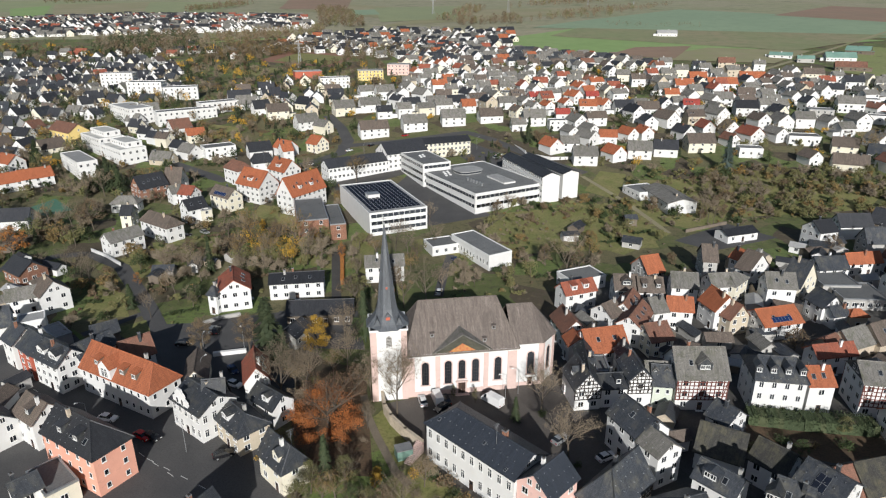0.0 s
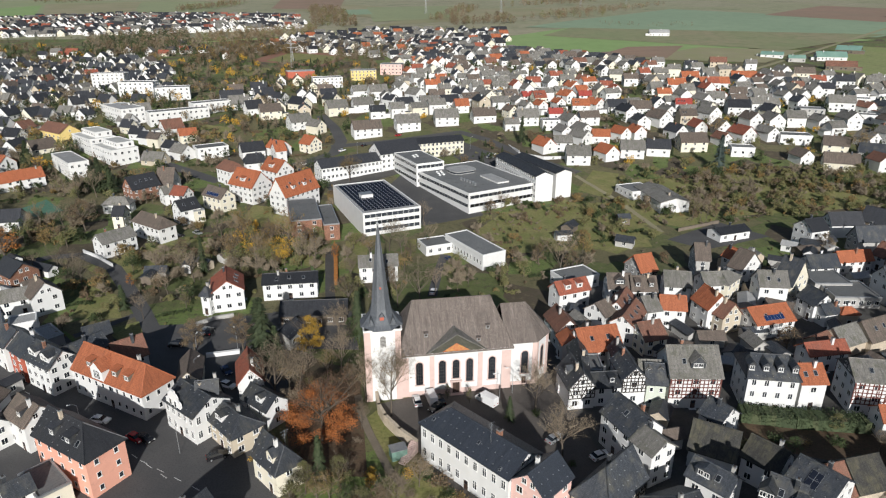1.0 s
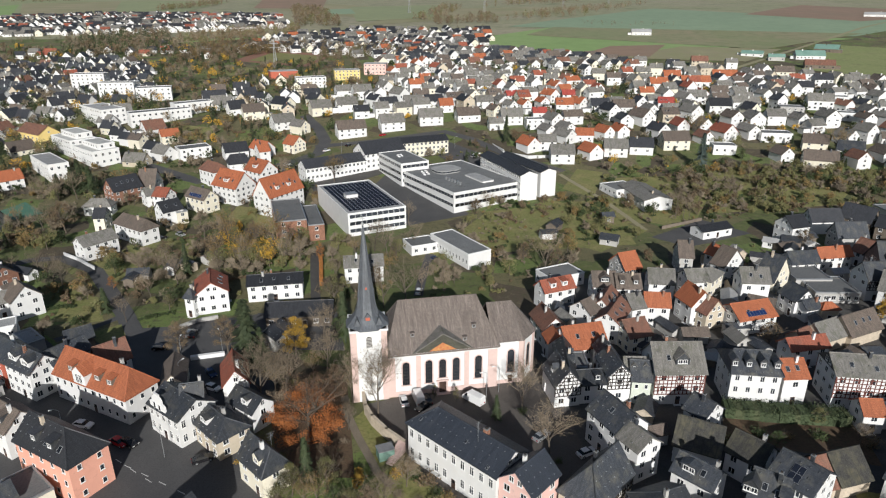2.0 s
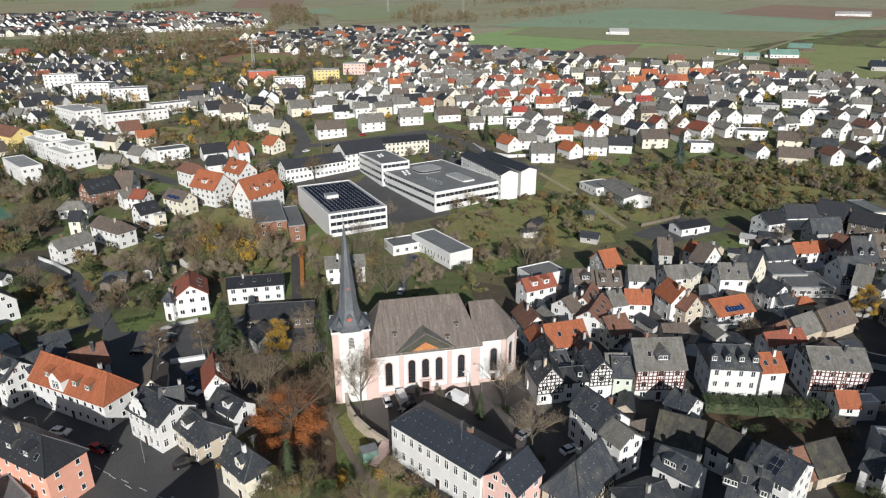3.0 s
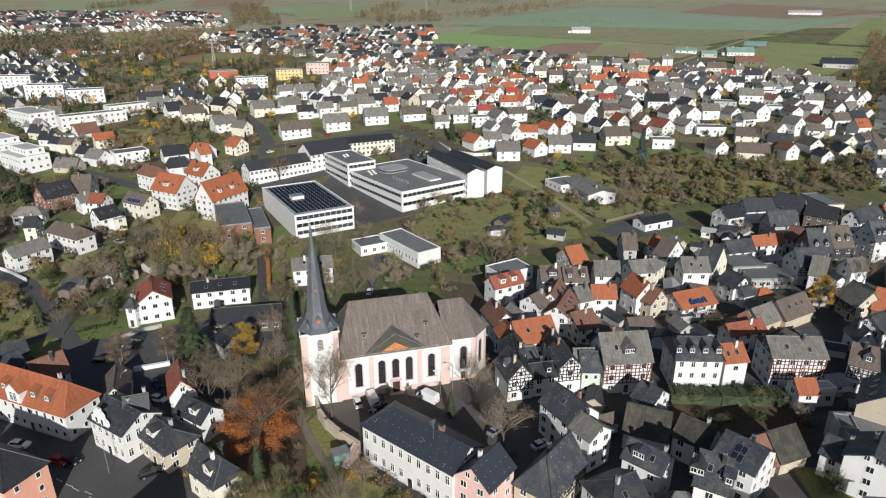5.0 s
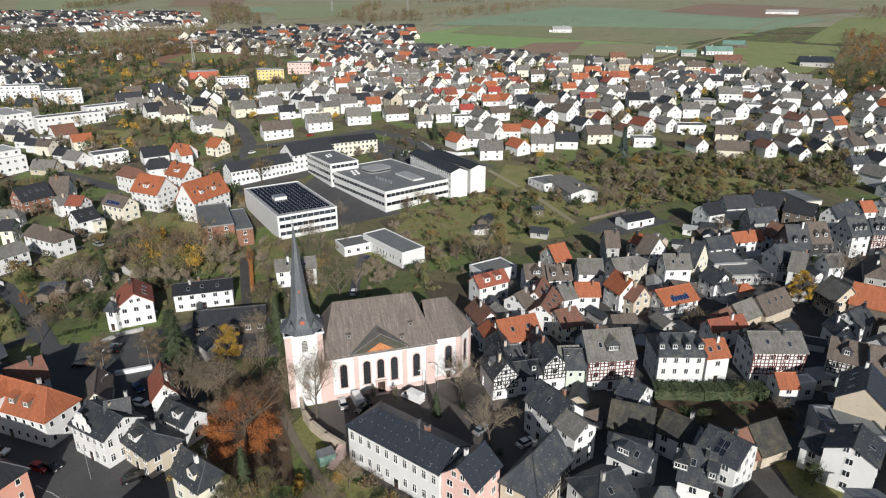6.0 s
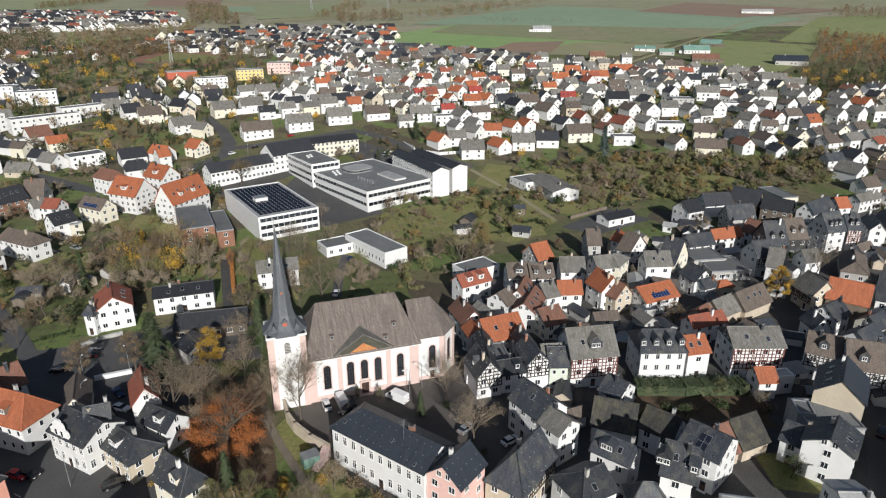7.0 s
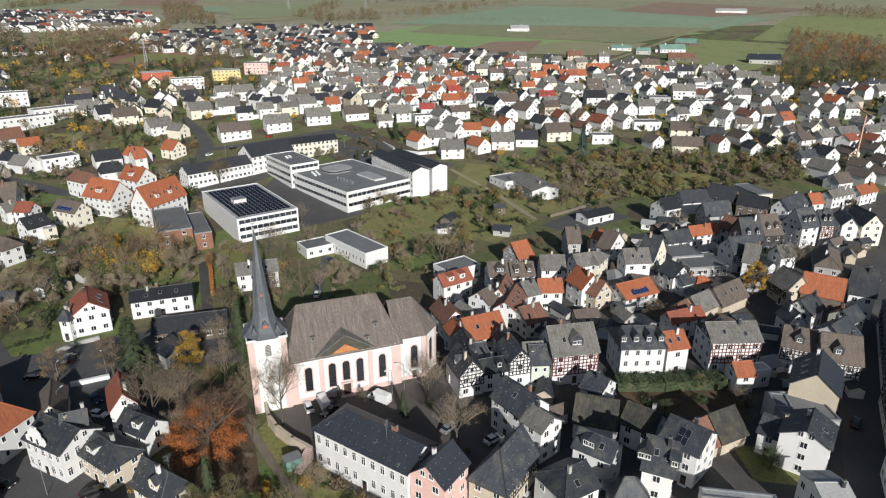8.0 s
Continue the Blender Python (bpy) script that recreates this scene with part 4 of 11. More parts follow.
BARK = surf("grey-brown bark", (0.115, 0.092, 0.070), (0.085, 0.070, 0.055), 1.5, 12.0, 0.95, grain=0.4, bump=0.6, each=0.25)
TWIG = surf("pale twigs", (0.235, 0.185, 0.130), (0.175, 0.140, 0.100), 0.6, 6.0, 0.95, grain=0.3, bump=0.0, each=0.3)
LEAF = {
    "beech": leaf_mat("rust-red beech leaves", (0.36, 0.112, 0.022), (0.27, 0.090, 0.024), (0.15, 0.068, 0.028)),
    "gold": leaf_mat("golden yellow leaves", (0.46, 0.27, 0.028), (0.38, 0.23, 0.034), (0.24, 0.17, 0.04)),
    "ochre": leaf_mat("thin ochre leaves", (0.24, 0.155, 0.052), (0.18, 0.125, 0.055), (0.09, 0.085, 0.032)),
    "olive": leaf_mat("olive leaves", (0.115, 0.120, 0.042), (0.150, 0.128, 0.058), (0.078, 0.092, 0.030)),
    "green": leaf_mat("dark green leaves", (0.035, 0.060, 0.018), (0.055, 0.080, 0.024), (0.075, 0.085, 0.03)),
    "fir": leaf_mat("fir needles", (0.028, 0.042, 0.016), (0.040, 0.058, 0.022), (0.055, 0.065, 0.028)),
    "bluefir": leaf_mat("blue-grey needles", (0.055, 0.085, 0.075), (0.07, 0.10, 0.09), (0.09, 0.11, 0.09)),
    "beechtop": leaf_mat("thin brown beech leaves", (0.150, 0.078, 0.042), (0.120, 0.072, 0.044), (0.175, 0.105, 0.055)),
    "twig": leaf_mat("tan and grey twigs", (0.205, 0.165, 0.115), (0.160, 0.130, 0.095), (0.235, 0.190, 0.120)),
    "russet": leaf_mat("orange hedge leaves", (0.34, 0.13, 0.028), (0.26, 0.11, 0.03), (0.17, 0.09, 0.03)),
    "brown": leaf_mat("withered brown leaves", (0.175, 0.115, 0.065), (0.130, 0.095, 0.058), (0.105, 0.095, 0.048)),
}


def skeleton_kit(rnd, height, spread, depth, kids, limb_from=0.28, sides=5, girth=0.024):
    """A tapered trunk with limbs that fork again and again; returns the mesh kits of wood and twigs and the tips."""
    wood, twig, tips = Kit(), Kit(), []

    def grow(p, d, length, r, level):
        bend = Vector((rnd.uniform(-1, 1), rnd.uniform(-1, 1), rnd.uniform(-0.3, 0.6))) * 0.18
        mid = p + d * length * 0.5 + bend * length * 0.3
        end = mid + (d + bend).normalized() * length * 0.5
        k = wood if level < 2 else twig
        n = sides if level == 0 else (4 if level == 1 else 3)
        if level < 3:
            k.tube(p, mid, r, r * 0.78, n)
            k.tube(mid, end, r * 0.78, r * 0.5, n)
        else:
            k.tube(p, end, r, r * 0.4, n)
        if level >= depth:
            tips.append(end)
            if level >= 3:
                tips.append(mid)
            return
        m = kids[level]
        for i in range(m):
            f = rnd.uniform(0.45, 1.0) if level else rnd.uniform(limb_from + 0.2, 1.0)
            base = p.lerp(mid, f * 2) if f < 0.5 else mid.lerp(end, f * 2 - 1)
            a = rnd.uniform(0, 6.283) if level else 6.283 * i / m + rnd.uniform(-0.4, 0.4)
            side = Vector((math.cos(a), math.sin(a), 0))
            out = (d * rnd.uniform(0.35, 0.8) + side * spread * rnd.uniform(0.6, 1.1) + Vector((0, 0, 0.28))).normalized()
            grow(base, out, length * rnd.uniform(0.5, 0.72), r * 0.5 * rnd.uniform(0.75, 1.1), level + 1)
        grow(end, (d + bend).normalized(), length * 0.62, r * 0.5, level + 1)

    grow(Vector((0, 0, -0.4)), Vector((0, 0, 1)), height * 0.5, height * girth, 0)
    return wood, twig, tips


def leaves_kit(rnd, tips, per, size, radius):
    k = Kit()
    for t in tips:
        for _ in range(per):
            c = t + Vector((rnd.gauss(0, 1), rnd.gauss(0, 1), rnd.gauss(0, 0.8))) * radius
            u = Vector((rnd.uniform(-1, 1), rnd.uniform(-1, 1), rnd.uniform(-1, 1))).normalized()
            w = u.orthogonal().normalized()
            w.rotate(Matrix.Rotation(rnd.uniform(0, 6.28), 3, u))
            s = size * rnd.uniform(0.6, 1.3)
            a, b = w * s, u.cross(w) * s * 0.7
            k.v += [tuple(c - a), tuple(c + b), tuple(c + a), tuple(c - b)]
            n = len(k.v)
            k.f.append((n - 4, n - 3, n - 2, n - 1))
            k.m.append(0)
    return k


def lobes_kit(rnd, tips, count, size, radius, flat=0.75):
    """Leaves on the outside of many rounded clumps, one round each chosen branch end."""
    k = Kit()
    lobes = [(t, radius * rnd.uniform(0.55, 1.25)) for t in tips]
    for _ in range(count):
        t, r = rnd.choice(lobes)
        q = Vector((rnd.gauss(0, 1), rnd.gauss(0, 1), rnd.gauss(0, 1))).normalized() * r * rnd.uniform(0.5, 1.08)
        c = t + Vector((q.x, q.y, q.z * flat))
        w = (q.normalized() + Vector((rnd.uniform(-1, 1), rnd.uniform(-1, 1), rnd.uniform(-1, 1)))).normalized()
        o = w.orthogonal().normalized()
        o.rotate(Matrix.Rotation(rnd.uniform(0, 6.28), 3, w))
        o = o * size * rnd.uniform(0.6, 1.4)
        p = w.cross(o)
        m = len(k.v)
        k.v += [tuple(c - o), tuple(c + o - p * 0.6), tuple(c + o * 0.3 + p)]
        k.f.append((m, m + 1, m + 2))
        k.m.append(0)
    return k


def plain_mesh(k, name, mat):
    me = bpy.data.meshes.new(name)
    me.from_pydata(k.v, [], k.f)
    me.materials.append(mat)
    return me


TREES = {}
TREEWORD = {"bare": "bare tree with a grey-brown crown of fine twigs", "beech": "tall tree with dense rust-red autumn leaves", "gold": "tree with golden yellow autumn leaves",
            "ochre": "half-bare tree with thin ochre autumn leaves", "green": "evergreen tree with dark green leaves", "olive": "tree with fading olive leaves",
            "fir": "dark green conifer with drooping branches", "bluefir": "blue-grey conifer with layered branches", "brown": "tree with withered brown leaves", "russet": "small tree with orange autumn leaves"}


def make_tree(kind, variant, far):
    """Meshes of one tree, about 10 m high: trunk with limbs, twigs, crown."""
    rnd = random.Random(f"{kind}{variant}")
    if kind in ("fir", "bluefir"):
        wood = Kit()
        wood.tube((0, 0, -0.4), (0, 0, 9.8), 0.22, 0.03, 6)
        k = Kit()
        for i in range(26):
            z = 1.0 + 8.8 * (i / 26) ** 0.9
            r = (2.6 if kind == "fir" else 2.3) * (1 - (z / 10.3)) + 0.15
            for j in range(9):
                a = rnd.uniform(0, 6.283)
                rr = r * rnd.uniform(0.75, 1.12)
                tip = Vector((math.cos(a) * rr, math.sin(a) * rr, z - rr * 0.28))
                for q in range(7):
                    f = (q + 0.6) / 7
                    c = Vector((0, 0, z)).lerp(tip, f)
                    side = Vector((-math.sin(a), math.cos(a), 0)) * (0.32 * (1.1 - f) + 0.12) * rnd.uniform(0.7, 1.4)
                    fw = Vector((math.cos(a), math.sin(a), -0.35 + rnd.uniform(-0.5, 0.3))) * 0.34
                    n = len(k.v)
                    k.v += [tuple(c - side), tuple(c + fw), tuple(c + side), tuple(c - fw * 0.6 + Vector((0, 0, 0.12)))]
                    k.f.append((n, n + 1, n + 2, n + 3))
                    k.m.append(0)
        return [("trunk", plain_mesh(wood, "trunk", BARK)), ("crown", plain_mesh(k, "crown", LEAF[kind]))]
    if kind == "bare":
        wood, twig, tips = skeleton_kit(rnd, 10.5, 0.72, 4, (5, 3, 3, 2) if far else (6, 4, 3, 2), girth=0.017)
        for t in tips[::2]:
            for _ in range(2 if far else 3):
                d = Vector((rnd.gauss(0, 1), rnd.gauss(0, 1), rnd.gauss(0.3, 0.8))).normalized()
                twig.tube(t, t + d * rnd.uniform(0.4, 0.9), 0.017, 0.009, 3)
        return [("trunk", plain_mesh(wood, "trunk", BARK)), ("crown", plain_mesh(twig, "crown", TWIG))]
    if kind == "ochre":
        wood, twig, tips = skeleton_kit(rnd, 10, 0.85, 3, (6, 4, 4))
        tw = Kit()
        tw.v, tw.f, tw.m = twig.v, twig.f, twig.m
        lk = lobes_kit(rnd, tips[::2], 900 if far else 3000, 0.13 if far else 0.075, 0.8)
        return [("trunk", plain_mesh(wood, "trunk", BARK)), ("twig_work", plain_mesh(tw, "twig_work", TWIG)), ("crown", plain_mesh(lk, "crown", LEAF[kind]))]
    wood, twig, tips = skeleton_kit(rnd, 10, 0.8, 3, (7, 4, 3))
    wood.solid(twig.v, twig.f)
    z0, z1, r0 = (1.6, 7.2, 4.0) if kind == "beech" else (2.6, 9.2, 3.0)
    ends = []
    for i in range(64 if kind == "beech" else 46):
        f = rnd.random() ** (1.35 if kind == "beech" else 1.0)
        r, an = r0 * math.sin(math.pi * min(1.0, 0.32 + 0.62 * f)) * rnd.uniform(0.45, 1.0), rnd.uniform(0, 6.283)
        ends.append(Vector((r * math.cos(an), r * math.sin(an), z0 + (z1 - z0) * f)))
    count = {"beech": 16000, "gold": 13000}.get(kind, 5200)
    lk = lobes_kit(rnd, ends, count // 4 if far else count, 0.15 if far else 0.058 if kind == "beech" else 0.08, 0.85)
    parts = [("trunk", plain_mesh(wood, "trunk", BARK)), ("crown", plain_mesh(lk, "crown", LEAF[kind]))]
    if kind == "beech":     # the thin brown top above the dense lower leaves
        top = [Vector((t.x, t.y, min(t.z, 9.4))) for t in tips if t.z > 5.6]
        parts.append(("upper_crown", plain_mesh(lobes_kit(rnd, top, 5200, 0.055, 0.7), "upper_crown", LEAF["beechtop"])))
    return parts


def tree(kind, x, y, height, turn=0, wide=1.0, variant=0):
    key = (kind, variant % 3, math.hypot(x, y) > (260 if kind in ("gold", "beech") else 165))
    if key not in TREES:
        TREES[key] = make_tree(*key)
    s = height / 10
    root = thing("conifer" if "fir" in kind else "tree", pose(x, y, land(x, y), 0, 0, turn) @ Matrix.Diagonal((s * wide, s * wide, s, 1)), TREEWORD[kind], "tree")
    for name, me in TREES[key]:
        part(name, me, None, root)


SHRUBS = {}


def shrub(kind, x, y, size, turn=0, low=0.8):
    """A bush: many small leaves on a spray of stems, in one mesh."""
    v = int(abs(x * 7 + y * 3)) % 3
    key = (kind, v)
    if key not in SHRUBS:
        rnd = random.Random(f"shrub{kind}{v}")
        pts = []
        stems = Kit()
        for _ in range(26):
            a, r = rnd.uniform(0, 6.283), rnd.random() ** 0.6
            tip = Vector((math.cos(a) * r, math.sin(a) * r, (1 - 0.5 * r * r) * rnd.uniform(0.7, 1.5)))
            stems.tube((tip.x * 0.15, tip.y * 0.15, -0.15), tip, 0.03, 0.008, 3)
            pts += [tip, tip * 0.75 + Vector((rnd.gauss(0, 0.12), rnd.gauss(0, 0.12), 0)), tip * 0.5]
        if kind == "twiggy":
            for t in list(pts):
                for _ in range(3):
                    stems.tube(t, t + Vector((rnd.gauss(0, 1), rnd.gauss(0, 1), rnd.gauss(0.5, 0.6))).normalized() * 0.35, 0.014, 0.006, 3)
            SHRUBS[key] = plain_mesh(stems, "shrub", TWIG)
        else:
            lk = leaves_kit(rnd, pts, 5, 0.095, 0.16)
            n = len(lk.v)
            me = bpy.data.meshes.new("shrub")
            me.from_pydata(lk.v + stems.v, [], lk.f + [tuple(i + n for i in f) for f in stems.f])
            me.materials.append(LEAF[kind])
            me.materials.append(BARK)
            me.polygons.foreach_set("material_index", [0] * len(lk.f) + [1] * len(stems.f))
            SHRUBS[key] = me
    ob = new("shrub", SHRUBS[key])
    ob.matrix_basis = pose(x, y, land(x, y) - 0.05, 0, 0, turn) @ Matrix.Diagonal((size, size, size * low, 1))
    word = {"twiggy": "leafless twiggy bush in a garden", "green": "evergreen bush with dark green leaves", "olive": "olive green bush with fading leaves", "ochre": "bush with thin ochre autumn leaves", "brown": "bush with withered brown leaves", "russet": "bush with bright orange autumn leaves", "gold": "bush with yellow autumn leaves", "fir": "clipped dark conifer shrub"}[kind]
    return tagged(ob, word, "shrub")


def woodland(name, quad, count, kinds, smin, smax, seed, label):
    """A far belt of trees that nobody could count: clumps of leaves on stems, joined."""
    rnd = random.Random(seed)
    a, b, c, d = (Vector((*p, 0)) for p in quad)
    k = Kit()
    for _ in range(count):
        p = a.lerp(b, rnd.random())
        q = d.lerp(c, rnd.random())
        u, v = rnd.random(), rnd.random()
        p = a.lerp(b, u).lerp(d.lerp(c, u), v)
        s = rnd.uniform(smin, smax)
        z = land(p.x, p.y)
        slot = rnd.randrange(len(kinds))
        k.tube((p.x, p.y, z - 1), (p.x, p.y, z + s * 0.8), s * 0.03, s * 0.01, 3, slot)
        for _ in range(52 if s > 4.6 else 60):
            h = rnd.random()
            r = s * 0.42 * math.sin(math.pi * min(1, 0.18 + h * 0.78)) * rnd.random() ** 0.4
            an = rnd.uniform(0, 6.283)
            cc = Vector((p.x + r * math.cos(an), p.y + r * math.sin(an), z + s * (0.15 + 0.85 * h)))
            w = Vector((rnd.uniform(-1, 1), rnd.uniform(-1, 1), rnd.uniform(-1, 1))).normalized()
            o = w.orthogonal().normalized()
            e = s * rnd.uniform(0.032, 0.075) if s > 4.6 else rnd.uniform(0.09, 0.2)
            k.face([cc - o * e, cc + w.cross(o) * e, cc + o * e, cc - w.cross(o) * e], slot)
    me = bpy.data.meshes.new(name)
    me.from_pydata(k.v, [], k.f)
    for kd in kinds:
        me.materials.append(LEAF[kd])
    me.polygons.foreach_set("material_index", k.m)
    return tagged(new(name, me), label, "trees", kind="stuff")


CLUMPS = {}
def far_tree(kind, x, y, height, bush=False):
    """A tree or bush of the many farther off: a stem, limbs and leaf clumps or twigs, joined with its like."""
    k = CLUMPS.setdefault(kind, Kit())
    rnd = random.Random(int(abs(x * 170 + y * 50)))
    z, d = land(x, y), math.hypot(x, y)
    n = (560 if d < 300 else 300 if d < 430 else 150) // (3 if bush else 1)
    gauss, uni = rnd.gauss, rnd.uniform
    if not bush:
        k.tube((x, y, z - 0.5), (x, y, z + height * 0.75), height * 0.022, height * 0.008, 4, 1)
    lobes = [(gauss(0, 0.19), gauss(0, 0.19), uni(0.38, 0.84), uni(0.12, 0.24)) for _ in range(5 if bush else 9)]
    lobes = [(a, b, c - 0.35 * math.hypot(a, b), r) for a, b, c, r in lobes]
    if kind in ("bare", "twiggy"):
        for lx, ly, lz, lr in lobes:
            k.tube((x, y, z + height * uni(0.15, 0.4)), (x + lx * height, y + ly * height, z + lz * height), height * 0.012, height * 0.004, 3, 1)
        for _ in range(n):
            lx, ly, lz, lr = rnd.choice(lobes)
            c = Vector((x + lx * height * uni(0.5, 1.1), y + ly * height * uni(0.5, 1.1), z + lz * height * uni(0.7, 1.05)))
            t = Vector((gauss(lx * 2.5, 0.8), gauss(ly * 2.5, 0.8), gauss(0.7, 0.6))).normalized()
            o = t.orthogonal().normalized() * (0.035 + d * 0.00022) * (0.7 if bush else 1)
            e = c + t * height * uni(0.12, 0.3)
            m = len(k.v)
            k.v += [tuple(c - o), tuple(c + o), tuple(e)]
            k.f.append((m, m + 1, m + 2))
            k.m.append(0)
        return
    cone = "fir" in kind
    size = (0.09 + d * 0.00055) * (0.8 if bush else 1.0)
    for _ in range(n):
        lx, ly, lz, lr = rnd.choice(lobes)
        if cone:
            h = rnd.random() ** 0.75
            r, an = 0.21 * (1.06 - h) * uni(0.6, 1.1), uni(0, 6.283)
            c = Vector((x + height * r * math.cos(an), y + height * r * math.sin(an), z + height * (0.06 + 0.92 * h - r * 0.3)))
        else:
            q = Vector((gauss(0, 1), gauss(0, 1), gauss(0, 1))).normalized() * lr * uni(0.55, 1.0)
            c = Vector((x + (lx + q.x) * height, y + (ly + q.y) * height, z + max(0.03, lz * (0.75 if bush else 1) + q.z) * height))
        w = Vector((uni(-1, 1), uni(-1, 1), uni(-1, 1))).normalized()
        o = w.orthogonal().normalized() * size * uni(0.7, 1.4)
        q = w.cross(o)
        m = len(k.v)
        k.v += [tuple(c - o), tuple(c + o - q * 0.6), tuple(c + o * 0.3 + q)]
        k.f.append((m, m + 1, m + 2))
        k.m.append(0)


def gardens(quad, count, kinds, lo, hi, seed, bushes=0.45, rows=0.0, margin=1.0):
    """Trees and bushes at random over a four-cornered piece of land, clear of houses and lanes; rows: the share that grow as hedges."""
    rnd = random.Random(seed)
    a, b, c, d = (Vector((*p, 0)) for p in quad)
    for _ in range(count):
        u, v = rnd.random(), rnd.random()
        p = a.lerp(b, u).lerp(d.lerp(c, u), v)
        kind, bush = rnd.choice(kinds), rnd.random() < bushes
        h = rnd.uniform(lo, hi) * (rnd.uniform(0.25, 0.45) if bush else 1)
        if rnd.random() < rows:
            an, kd = radians(rnd.choice((0, 90)) + rnd.uniform(8, 32)), rnd.choice(("green", "green", "olive", "brown", "fir"))
            for i in range(rnd.randrange(4, 9)):
                x, y = p.x + 1.3 * i * math.cos(an), p.y + 1.3 * i * math.sin(an)
                if free_ground(x, y, 0.5):
                    far_tree("green" if kd == "fir" else kd, x, y, rnd.uniform(1.6, 2.3), True)
        elif free_ground(p.x, p.y, margin if bush else margin + h * 0.14):
            far_tree(kind if not (bush and "fir" in kind) else "green", p.x, p.y, h, bush)


def far_trees_done():
    for kind, k in CLUMPS.items():
        me = bpy.data.meshes.new("far_trees")
        me.from_pydata(k.v, [], k.f)
        me.materials.append(LEAF["twig"] if kind in ("bare", "twiggy") else LEAF[kind])
        me.materials.append(BARK)
        me.polygons.foreach_set("material_index", k.m)
        tagged(new("far_trees", me), "many trees and bushes between the far houses", "trees", kind="stuff")
# ================= far settlements =================
def settlement(name, poly, step, turn, roofs, seed, label, drop=0.08):
    """Rows of houses too far off to pick out singly: walls, gabled roofs and window openings, joined."""
    rnd = random.Random(seed)
    slots = ["white", "cream", "glass"] + sorted(set(roofs))
    k = Kit()
    c, s = math.cos(radians(turn)), math.sin(radians(turn))
    us, vs = [x * c + y * s for x, y in poly], [-x * s + y * c for x, y in poly]
    v, row = min(vs), 0

    def inside(x, y):
        hit = False
        for (a, b), (d, e) in zip(poly, poly[1:] + poly[:1]):
            if (b > y) != (e > y) and x < (d - a) * (y - b) / (e - b) + a:
                hit = not hit
        return hit
    while v < max(vs):
        u = min(us) + (row % 2) * step * 0.4
        while u < max(us):
            uu, vv = u + rnd.uniform(-0.15, 0.15) * step, v + rnd.uniform(-0.12, 0.12) * step
            u += step * rnd.uniform(0.88, 1.2)
            x, y = uu * c - vv * s, uu * s + vv * c
            if not inside(x, y) or rnd.random() < drop:
                continue
            L, W, he = rnd.uniform(9.5, 14.5), rnd.uniform(8.2, 10.5), rnd.choice((3.0, 3.6, 4.4))
            hr = he + W * rnd.uniform(0.36, 0.5)
            m = pose(x, y, land(x, y), 0, 0, turn + rnd.choice((0, 90)) + rnd.uniform(-9, 9))
            wk, a, b, h = wall_kit(L, W, he, hr, (0, 0), base=-4)
            k.solid([m @ Vector(p) for p in wk.v], wk.f, 0 if rnd.random() < 0.85 else 1)
            t = 0.25
            p = [(-L / 2, -W / 2, he), (L / 2, -W / 2, he), (L / 2, 0, hr), (-L / 2, 0, hr), (L / 2, W / 2, he), (-L / 2, W / 2, he)]
            p = [m @ Vector(q) for q in p] + [m @ (Vector(q) - Vector((0, 0, t))) for q in p]
            k.solid(p, [(0, 1, 2, 3), (3, 2, 4, 5), (7, 6, 9, 8), (8, 9, 11, 10), (1, 0, 6, 7), (5, 4, 10, 11), (0, 3, 9, 6), (3, 5, 11, 9), (2, 1, 7, 8), (4, 2, 8, 10)], slots.index(rnd.choice(roofs)))
            for e in (-1, 1):
                for z in (0.9, 3.3):
                    for q in (-0.25, 0.25):
                        for pts in ([(L * q - 0.6, e * (b + 0.03), z), (L * q + 0.6, e * (b + 0.03), z), (L * q + 0.6, e * (b + 0.03), z + 1.2), (L * q - 0.6, e * (b + 0.03), z + 1.2)],
                                    [(e * (a + 0.03), W * q - 0.6, z), (e * (a + 0.03), W * q + 0.6, z), (e * (a + 0.03), W * q + 0.6, z + 1.2), (e * (a + 0.03), W * q - 0.6, z + 1.2)]):
                            if z + 1.2 < h:
                                k.face([m @ Vector(g) for g in pts], 2)
        v += step * (1.05 if row % 2 else 1.5)
        row += 1
    me = k.mesh(name, [WALL["white"], WALL["cream"], GLASS] + [ROOF[r] for r in slots[3:]])
    return tagged(new(name, me), label, "houses", kind="stuff")


FAR = Kit()
FAR_SLOTS = []


